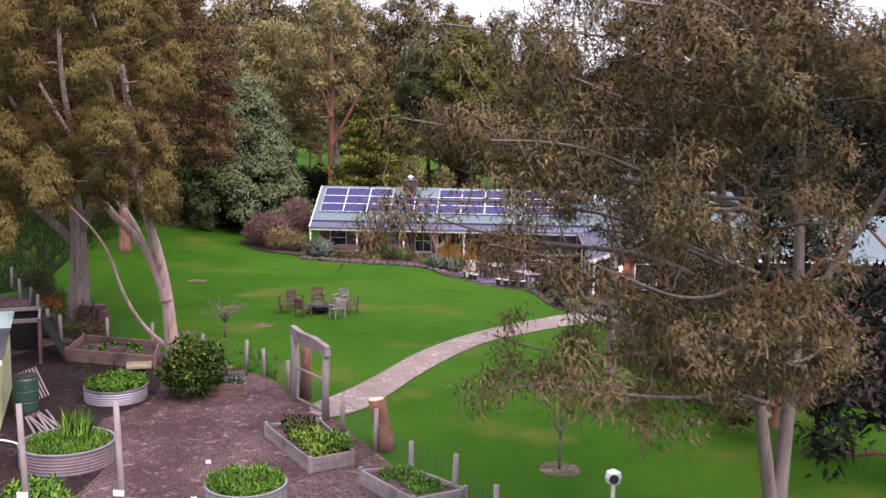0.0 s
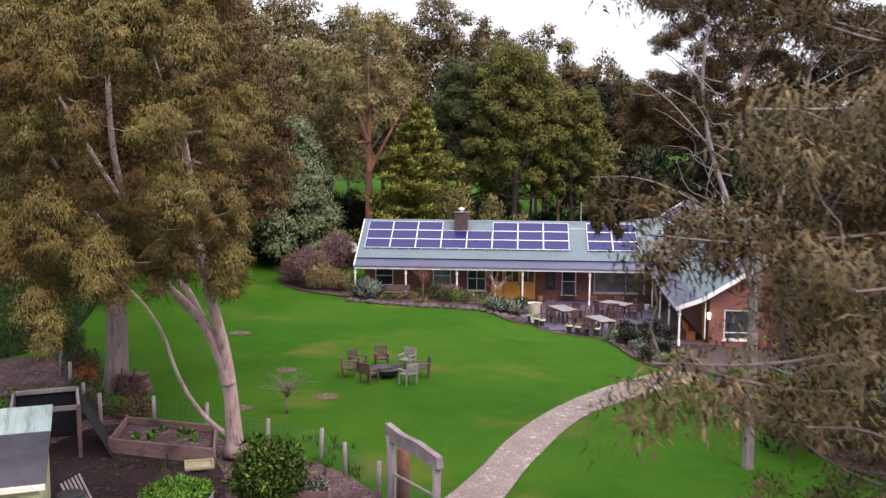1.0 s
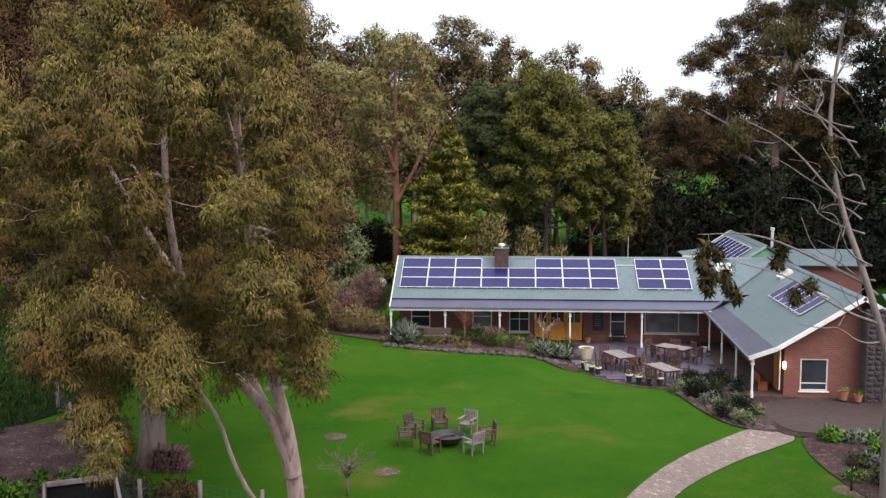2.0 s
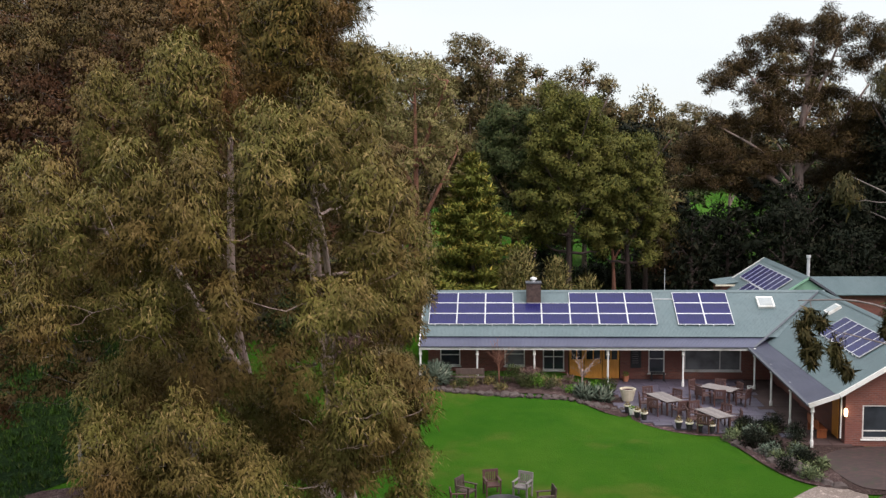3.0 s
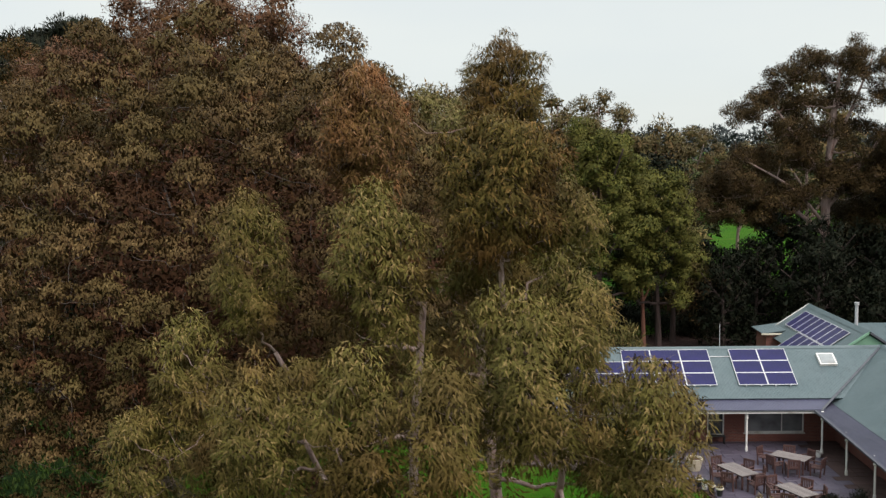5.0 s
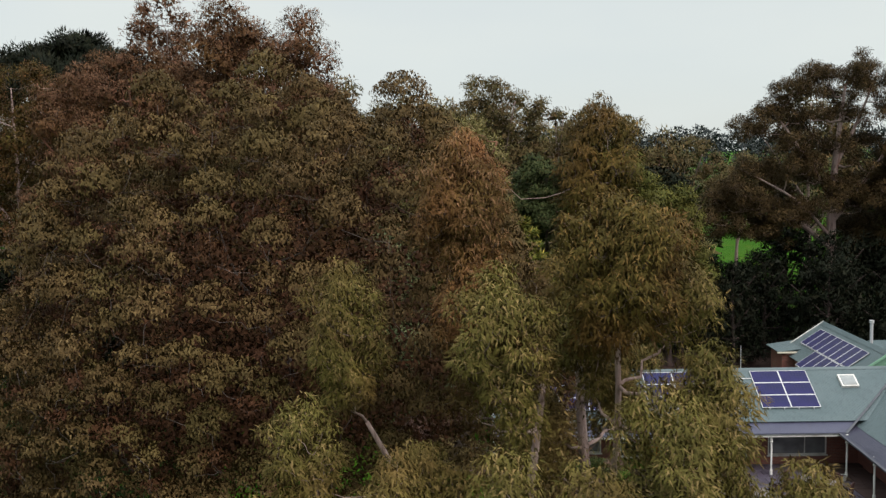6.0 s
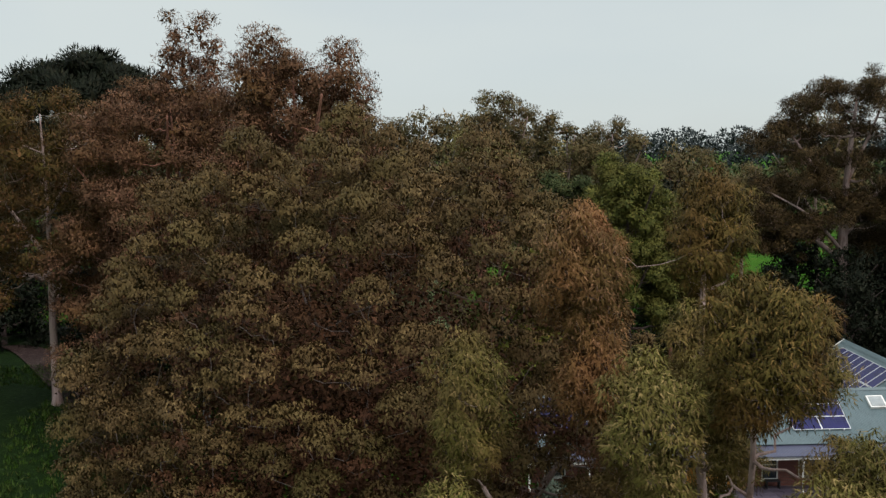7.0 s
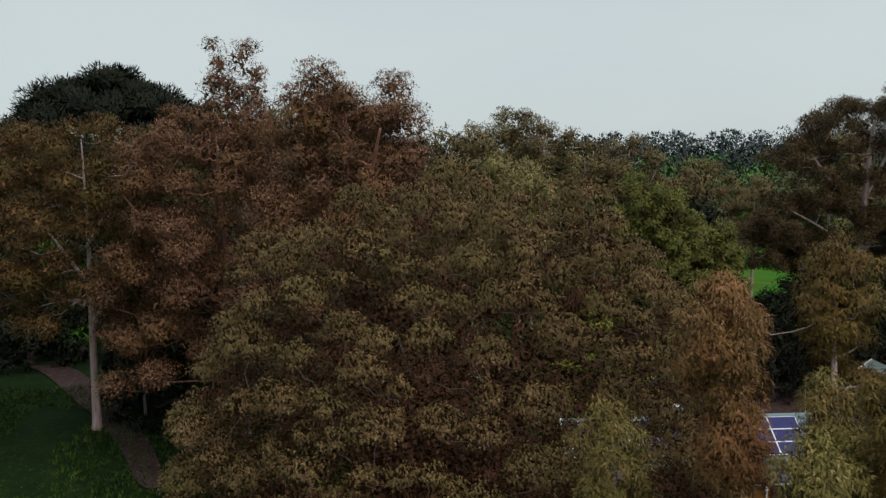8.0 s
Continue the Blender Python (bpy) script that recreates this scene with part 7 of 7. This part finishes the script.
for i, (x, y, r, h, lf) in enumerate(((-16.2, 41.9, 0.8, 0.9, LEAF_DEEP), (-15.0, 40.2, 0.9, 0.8, LEAF_DEEP), (-18.2, 46.2, 0.9, 1.1, LEAF_DEEP), (-13.4, 40.2, 0.8, 0.7, LEAF_BROWN), (-20.4, 49.6, 1.0, 1.3, LEAF_DEEP), (-17.6, 45.4, 0.7, 0.9, LEAF_BROWN))):
    bush("shrub", x, y, "straggling green shrub along the wire fence", "shrub", r, h, lf, 432 + i, per=130, size=0.3, group="shrubs along the fence")


def twiggy(x, y, h, r, seed, label, name="bare_tree", bark=BARKTWIG, twigs=26, lean=0.0):
    """A small leafless tree of many fine stems."""
    prng = random.Random(seed)
    t = thing(name, pose(x, y, gz(x, y)), label, "tree")
    tb = Tubes()
    trunk = [(0, 0, -0.1), (lean * 0.4, 0, h * 0.3), (lean, 0.03, h * 0.55)]
    tb.add(trunk, [0.05, 0.04, 0.03], 6)
    for i in range(twigs):
        a = i * 2.4
        s = Vector(trunk[1]).lerp(Vector(trunk[2]), prng.random())
        e = Vector((lean + r * math.cos(a) * prng.uniform(0.4, 1), r * math.sin(a) * prng.uniform(0.4, 1), h * prng.uniform(0.55, 1.0)))
        pts = curve_pts(s, e, prng, 4, 0.2, rise=0.08)
        tb.add(pts, [0.022, 0.016, 0.011, 0.007, 0.004], 4)
        for q in (1, 2, 3):
            f = pts[q] + Vector((prng.uniform(-1, 1), prng.uniform(-1, 1), prng.uniform(0, 1))) * (0.22 * r)
            tb.add([pts[q], pts[q].lerp(f, 0.5) + Vector((0, 0, 0.02)), f], [0.009, 0.006, 0.003], 3)
    part("trunk", tb.mesh("trunk", bark), bark, t)
    return t


twiggy(-8.0, 41.2, 1.8, 1.2, 440, "leafless twiggy fruit tree on the lawn")
twiggy(-5.4, 66.2, 2.6, 1.0, 441, "bare red-brown small tree by the verandah", bark=BARKRED, twigs=14)
twiggy(-0.9, 65.0, 2.6, 1.1, 442, "bare pinkish-stemmed small tree before the doors", bark=BARK, twigs=14)
twiggy(5.6, 26.6, 2.4, 0.7, 443, "thin young tree in a ring of mulch", bark=BARKTWIG, twigs=8)
bush("young_leaves", 5.6, 26.6, "sparse leaves of a young tree", "tree", 0.6, 1.0, LEAF_GREY, 444, per=16, size=0.3, z=gz(5.6, 26.6, 1.4), stem=False)
twiggy(9.3, 44.2, 2.0, 0.6, 445, "thin young tree at the path's edge", bark=BARKDARK, twigs=10)

# ---- fire circle ----
fp = thing("fire_pit", pose(-5.05, 46.9, gz(-5.05, 46.9)), "wide blackened iron fire bowl with ash", "fire pit")
part("bowl", mesh_of("bowl", *lathe([(0.3, 0.08), (0.55, 0.2), (0.66, 0.38), (0.7, 0.4), (0.66, 0.4), (0.5, 0.26)], 28), BLACK), BLACK, fp)
for k in range(3):
    part("leg", one_box(-0.03, 0.03, -0.03, 0.03, -0.05, 0.2), RUST, fp, m=pose(0.42 * math.cos(k * 2.1), 0.42 * math.sin(k * 2.1), 0))
part("ash", mesh_of("ash", *lathe([(0.5, 0.27), (0.3, 0.31), (0.02, 0.33)], 20), BLACK), BLACK, fp)
part("log", one_box(-0.35, 0.3, -0.06, 0.06, 0.3, 0.42, bev=0.03), BARKDARK, fp, m=pose(0, 0, 0, 0, 0, 25))


def garden_chair(material, label, x, y, face, group, name="garden_chair", arms=True, tall=0.92):
    c = thing(name, pose(x, y, gz(x, y) if name == "garden_chair" else 0.035, 0, 0, face), label, "chair", group)
    for sx in (-0.27, 0.27):
        part("leg", one_box(sx - 0.03, sx + 0.03, -0.27, -0.21, 0, 0.6 if arms else 0.42, bev=0.004), material, c)
        part("leg", one_box(sx - 0.03, sx + 0.03, 0.21, 0.27, 0, tall, bev=0.004), material, c, m=pose(0, 0, 0, -5))
        if arms:
            part("armrest", one_box(sx - 0.045, sx + 0.045, -0.31, 0.28, 0.6, 0.635, bev=0.006), material, c)
    seat = part("seat", one_box(-0.27, 0.27, -0.25, -0.2, 0.36, 0.40, bev=0), material, c)
    for k in range(5):
        part("slat", one_box(-0.27, 0.27, -0.27 + k * 0.105, -0.18 + k * 0.105, 0.40, 0.43, bev=0), material, seat)
    rest = part("backrest", one_box(-0.27, 0.27, 0.22, 0.255, tall - 0.1, tall, bev=0), material, c, m=pose(0, 0, 0, -5))
    part("rail", one_box(-0.27, 0.27, 0.22, 0.255, 0.46, 0.53, bev=0), material, rest)
    for k in range(6):
        part("slat", one_box(-0.235 + k * 0.084, -0.185 + k * 0.084, 0.228, 0.248, 0.53, tall - 0.1, bev=0), material, rest)
    return c


def facing(x, y, tx, ty):
    """Turn that points a chair's front (its -y) at a target."""
    return math.degrees(math.atan2(ty - y, tx - x)) + 90


for x, y, mt, lab in ((-5.6, 49.0, TEAK, "dark brown timber garden armchair by the fire bowl"), (-5.75, 45.6, TEAK, "dark brown timber garden armchair by the fire bowl"), (-3.8, 45.7, TABLE, "silvery timber garden armchair by the fire bowl"),
                      (-4.2, 48.8, TABLE, "silvery timber garden armchair by the fire bowl"), (-6.75, 48.1, BROWNWOOD, "weathered brown timber garden armchair by the fire bowl"), (-3.2, 47.2, BROWNWOOD, "weathered brown timber garden armchair by the fire bowl"), (-7.0, 46.6, TEAK, "dark brown timber garden armchair by the fire bowl")):
    x, y = -5.05 + 0.82 * (x + 5.05), 46.9 + 0.82 * (y - 46.9)
    garden_chair(mt, lab, x, y, facing(x, y, -5.05, 46.9) + (x * 37) % 14 - 7, "chairs round the fire bowl")

# ---- terrace ----
def outdoor_table(x, y, ang, ln, w):
    t = thing("outdoor_table", pose(x, y, 0.035, 0, 0, ang), "weathered pale timber outdoor table", "table", "tables on the terrace")
    n = 8
    for k in range(n):
        a = -w / 2 + k * w / n
        part("slat", one_box(-ln / 2, ln / 2, a + 0.006, a + w / n - 0.006, 0.71, 0.745, bev=0.005), TABLE, t)
    part("apron", one_box(-ln / 2 + 0.1, ln / 2 - 0.1, -w / 2 + 0.1, w / 2 - 0.1, 0.63, 0.71), TEAK, t)
    for sx in (-1, 1):
        for sy in (-1, 1):
            part("leg", one_box(sx * (ln / 2 - 0.14) - 0.04, sx * (ln / 2 - 0.14) + 0.04, sy * (w / 2 - 0.14) - 0.04, sy * (w / 2 - 0.14) + 0.04, 0, 0.63), TEAK, t)
    return t


for tx, ty, ang, ln, w, n in ((3.1, 62.45, -66, 1.9, 1.0, 6), (6.3, 64.5, -40, 1.8, 1.0, 6), (5.0, 59.5, -65, 1.8, 0.95, 5)):
    outdoor_table(tx, ty, ang, ln, w)
    ca, sa = math.cos(radians(ang)), math.sin(radians(ang))
    for k, (u, v) in enumerate(((-0.45, 0.85), (0.45, 0.85), (-0.45, -0.85), (0.45, -0.85), (-1.35, 0.0), (1.35, 0.0))[:n]):
        cx, cy = tx + u * ca - v * sa, ty + u * sa + v * ca
        garden_chair(TEAK, "dark red-brown timber chair at a terrace table", cx, cy, facing(cx, cy, tx, ty) + (k * 53) % 16 - 8, "chairs at the terrace tables", name="terrace_chair", tall=0.95)


def pot(x, y, r, h, material, label, leaf=None, seed=0, z=0.035, name="plant_pot"):
    p = thing(name, pose(x, y, z), label, "pot", "pots on the terrace edge")
    part("pot", mesh_of("pot", *lathe([(r * 0.7, 0), (r * 0.9, h * 0.6), (r, h * 0.94), (r * 1.06, h), (r * 0.9, h), (r * 0.85, h * 0.85)], 16), material), material, p)
    if material is BLACK:
        part("rim", mesh_of("rim", *lathe([(r * 1.04, h * 0.8), (r * 1.12, h * 0.84), (r * 1.12, h * 1.0), (r * 1.02, h * 1.04), (r * 0.92, h * 1.0)], 16, cap=False), CREAM), CREAM, p, "broad cream rim")
    part("soil", mesh_of("soil", *lathe([(r * 0.86, h * 0.85), (r * 0.84, h * 0.88)], 16), DIRT), DIRT, p)
    if leaf:
        rng = np.random.default_rng(seed)
        tagged(part("plant", leaf_mesh("plant", leaf_cloud(rng, [(0, 0, h * 1.1)], [(r * 0.8, r * 0.8, r * 0.8)], 70, 0.12, 0.04, -0.2, 0.2, 0.5, 1.0, 0.6), leaf), leaf, p), kind="stuff")


for i, (x, y) in enumerate(((1.2, 62.2), (1.35, 61.7), (1.55, 61.2), (1.85, 60.8), (3.3, 59.35), (3.75, 59.05), (4.2, 58.85), (4.75, 58.75))):
    if i == 1:
        pot(x, y, 0.15, 0.34, WHITE, "white round pot with a small plant", LEAF_BRIGHT, 500 + i)
    else:
        pot(x, y, 0.17, 0.38, BLACK, "black round pot with a straw-coloured plant", LEAF_STRAW, 500 + i)
pot(1.5, 64.6, 0.42, 0.62, CERAMIC, "large cream glazed pot", None)
pot(8.4, 66.6, 0.16, 0.3, WHITE, "white bucket beside a verandah post", None)
pot(12.9, 56.4, 0.25, 0.4, TERRACOTTA, "terracotta pot with yellow-green plant before the wing", LEAF_LIME, 520)
pot(13.5, 56.1, 0.2, 0.35, TERRACOTTA, "terracotta pot before the wing", LEAF_BRIGHT, 521)
pot(1.9, 68.9, 0.2, 0.35, TERRACOTTA, "small terracotta pot by the doors", LEAF_BRIGHT, 522)

bb = thing("blackboard", pose(2.55, WALLY - 0.06, 0.65), "framed black menu board on the brick wall", "sign")
part("board", one_box(-0.28, 0.28, -0.01, 0.02, 0.03, 1.3), BLACK, bb)
part("frame", one_box(-0.32, 0.32, 0.02, 0.045, 0, 1.34), TEAK, bb)
for k in range(6):
    part("chalk_line", one_box(-0.2, 0.12 + 0.02 * (k % 3), -0.014, -0.012, 0.95 - k * 0.13, 0.98 - k * 0.13, bev=0), GREYWOOD, bb)
hp = thing("side_table", pose(3.75, 69.1, 0.035), "dark slatted side table under the window", "table")
part("top", one_box(-0.4, 0.4, -0.2, 0.2, 0.42, 0.46), BLACK, hp)
for sx in (-0.35, 0.35):
    part("leg", one_box(sx - 0.03, sx + 0.03, -0.18, 0.18, 0, 0.42), BLACK, hp)
for x, y, ang, mt, lab in ((-7.0, 66.0, 0, BROWNWOOD, "weathered timber bench in the flower bed"), (9.6, 58.6, 90, REDWOOD, "orange-red timber bench under the wing's verandah")):
    b = thing("bench", pose(x, y, gz(x, y, 0.05) if y > 60 else 0.0, 0, 0, ang), lab, "bench")
    part("seat", one_box(-0.8, 0.8, -0.22, 0.22, 0.4, 0.46), mt, b)
    part("backrest", one_box(-0.8, 0.8, 0.2, 0.25, 0.5, 0.85), mt, b)
    for sx in (-0.7, 0.7):
        part("leg", one_box(sx - 0.04, sx + 0.04, -0.2, 0.24, 0, 0.4), mt, b)
wl_ = thing("wall_lamp", pose(10.3, 56.98, 1.35), "lit wall lamp beside the wing's door", "lamp")
part("bracket", one_box(-0.03, 0.03, -0.02, 0.1, 0.1, 0.16), BLACK, wl_)
part("shade", mesh_of("shade", *lathe([(0.05, 0.0), (0.085, 0.1), (0.085, 0.3), (0.03, 0.36)], 10), LAMPGLOW), LAMPGLOW, wl_, "glowing glass", m=pose(0, -0.08, 0))

# beds along the verandah and terrace
plants = random.Random(31)
for i in range(30):
    x = plants.uniform(-10.2, 0.8)
    y = 67.2 - abs(plants.gauss(0, 1.3))
    if y < 62.9 + 0.12 * abs(x):
        y = 64.6
    lf, lab, r, h, ln, w, dr = plants.choice(((LEAF_GREY, "grey-green spreading plant in the flower bed", 0.4, 0.4, 0.2, 0.04, -0.2), (LEAF_BRIGHT, "low bright green plant in the flower bed", 0.4, 0.35, 0.12, 0.05, 0.1),
                                             (LEAF_DEEP, "rounded dark green shrub in the flower bed", 0.5, 0.7, 0.1, 0.04, 0.1), (LEAF_STRAW, "dry straw-coloured plant in the flower bed", 0.35, 0.4, 0.2, 0.03, -0.4), (LEAF_PURPLE, "dusty pinkish plant in the flower bed", 0.4, 0.45, 0.16, 0.03, -0.3)))
    bush("garden_plant", x, y, lab, "plant", r * plants.uniform(0.7, 1.2), h * plants.uniform(0.7, 1.2), lf, 600 + i, per=70, size=0.26, length=ln, width=w, droop=dr, group="plants in the flower bed", stem=False)
for i in range(34):
    x, y = plants.uniform(5.3, 8.5), plants.uniform(52.2, 59.6)
    if x < 5.0 + (58.6 - y) * 0.27:
        x += 1.4
    lf, lab, r, h, ln, w = plants.choice(((LEAF_SILVER, "silver-leaved mound in the rockery", 0.5, 0.55, 0.12, 0.04), (LEAF_DEEP, "dark green mound in the rockery", 0.5, 0.6, 0.1, 0.04), (LEAF_DARK, "blackish green shrub in the rockery", 0.5, 0.8, 0.12, 0.04), (LEAF_SAGE, "grey-green plant in the rockery", 0.4, 0.5, 0.14, 0.05)))
    bush("garden_plant", min(x, 8.6), y, lab, "plant", r * plants.uniform(0.7, 1.2), h * plants.uniform(0.7, 1.2), lf, 660 + i, per=80, size=0.26, length=ln, width=w, group="plants in the rockery", stem=False)
for i in range(60):
    x, y = plants.uniform(9.4, 17), plants.uniform(39, 50.6)
    if x < 9.2 + max(0, (45 - y)) * 0.3:
        x += 2
    bush("garden_plant", x, y, "low leafy green plant in the shady bed", "plant", plants.uniform(0.3, 0.6), plants.uniform(0.3, 0.6), plants.choice((LEAF_BRIGHT, LEAF_DEEP, LEAF_SILVER)), 700 + i, per=70, size=0.24, length=0.16, width=0.07, group="plants in the shady bed", stem=False)
# the plants that stand out in the flower bed
for x, y, lf, lab, r, h, ln, w, dr in ((-8.9, 66.0, LEAF_SILVER, "blue-grey agave with broad pointed leaves", 0.7, 0.9, 0.6, 0.11, -0.7), (0.1, 64.4, LEAF_SILVER, "large blue-grey agave with broad pointed leaves", 0.5, 0.6, 0.42, 0.12, -0.9), (-3.3, 65.4, LEAF_BRIGHT, "clipped bright green ball shrub", 0.55, 0.8, 0.08, 0.04, 0.0),
                                       (-4.6, 66.4, LEAF_DEEP, "clipped dark green ball shrub", 0.65, 1.1, 0.08, 0.04, 0.0), (-3.7, 66.3, LEAF_PURPLE, "rounded grey-lavender shrub in bloom", 0.8, 0.9, 0.18, 0.03, -0.3), (-0.9, 64.0, LEAF_SILVER, "small blue-grey agave beside the path", 0.45, 0.6, 0.4, 0.09, -0.7)):
    bush("garden_plant", x, y, lab, "plant", r, h, lf, 590 + int(x), per=90, size=0.28, length=ln, width=w, droop=dr, group="plants in the flower bed", stem=False)
rock_shapes = []
for k in range(4):
    bm = bmesh.new()
    bmesh.ops.create_icosphere(bm, subdivisions=2, radius=1.0)
    for v in bm.verts:
        v.co *= 1.0 + 0.35 * noise.noise(v.co * 1.3 + Vector((k * 7, 0, 0)))
    rock_shapes.append(bm_mesh("rock", bm, ROCK))
for i in range(46):
    if i < 26:
        u = i / 25
        x, y = -9.8 + 10.8 * u, 65.2 - 1.4 * math.sin(u * 3.0) - 2.2 * u ** 3
    else:
        u = (i - 26) / 19
        x, y = 5.2 + 2.9 * u + 0.25 * math.sin(i), 57.8 - 6.2 * u
    s = plants.uniform(0.14, 0.3)
    if i in (38, 41):
        s = 0.55
    r = new("rock", rock_shapes[i % 4])
    r.matrix_basis = Matrix.LocRotScale((x, y, gz(x, y, 0.06)), Euler((0, 0, plants.uniform(0, 6))), (s * 1.3, s, s * 0.7))
    tagged(r, "grey rock edging the flower bed", "rock", "rocks edging the beds")

# tall dry shrubs at the left end of the house
for i, (x, y, r, h, lf, lab) in enumerate(((-13.4, 70.2, 1.5, 2.6, LEAF_PURPLE, "large dusty pink-brown twiggy shrub"), (-12.4, 69.2, 1.2, 1.7, LEAF_STRAW, "straw-coloured flowering shrub beside the house"), (-14.6, 71.4, 1.3, 1.9, LEAF_PURPLE, "dusty pink-brown twiggy shrub"), (-11.0, 68.6, 0.9, 1.3, LEAF_STRAW, "yellowish dry shrub beside the house"), (-12.0, 72.6, 1.4, 3.4, LEAF_PURPLE, "tall pinkish leafless shrub"))):
    bush("shrub", x, y, lab, "shrub", r, h, lf, 760 + i, per=150, size=0.4, length=0.2, width=0.03, droop=-0.5, group="dry shrubs by the house end")
for i, (x, y, r, h) in enumerate(((-4.2, 79.2, 1.3, 6.2), (-1.6, 79.6, 1.2, 5.4), (0.6, 80.4, 1.1, 4.6))):
    bush("shrub", x, y, "tall pale green upright shrub behind the roof", "shrub", r * 1.1, h * 1.05, LEAF_GREY, 770 + i, per=60, size=0.55, length=0.34, width=0.075, droop=-0.8)

# the dish behind the house's end
sd = thing("satellite_dish", pose(-12.4, 80.8, gz(-12.4, 80.8), 0, 0, 14), "round white satellite dish on a short brown mast", "dish")
part("reflector", mesh_of("reflector", *lathe([(0.02, 0.0), (0.2, 0.02), (0.36, 0.07), (0.45, 0.12), (0.45, 0.14), (0.34, 0.09), (0.18, 0.04), (0.02, 0.02)], 24), WHITE), WHITE, sd, m=pose(0, -0.1, 1.4, 68))
tb = Tubes()
tb.add([(0, 0.06, -0.2), (0, 0.06, 1.4)], [0.04, 0.04], 8)
part("mast", tb.mesh("mast", RUST), RUST, sd)
tb = Tubes()
tb.add([(0, -0.12, 1.0), (-0.1, -0.5, 1.15), (-0.16, -0.62, 1.5)], [0.02, 0.02, 0.03], 6)
part("arm", tb.mesh("arm", RUST), RUST, sd)
part("receiver", one_box(-0.22, -0.10, -0.70, -0.56, 1.48, 1.63), TERRACOTTA, sd)

# ---- long grass and leaf litter ----
gr = np.random.default_rng(91)


def tufts(name, label, x0, x1, y0, y1, n, r, h, blades, leaf, ln, w):
    xs, ys = gr.uniform(x0, x1, n), gr.uniform(y0, y1, n)
    keep = np.array([noise.noise((a * 0.16, b * 0.16, 3.1)) > -0.3 for a, b in zip(xs, ys)])
    cs = np.array([(a, b, ground_z(a, b) + 0.02) for a, b in zip(xs[keep], ys[keep])])
    vs = leaf_cloud(gr, cs, np.full((len(cs), 3), (r, r, h)), blades, ln, w, -1.2, 0.1, 0.5, 0.3, 0.0)
    tagged(new(name, leaf_mesh(name, vs, leaf)), label, "grass", kind="stuff")


tufts("rough_grass", "rough uneven grass beneath the western trees", -52, -23, 44, 84, 8500, 0.24, 0.07, 9, LEAF_SEDGE, 0.26, 0.05)
tufts("rough_grass", "long grass along the garden fence", -12, -3.2, 34.6, 38.6, 170, 0.12, 0.06, 9, LEAF_SEDGE, 0.22, 0.03)
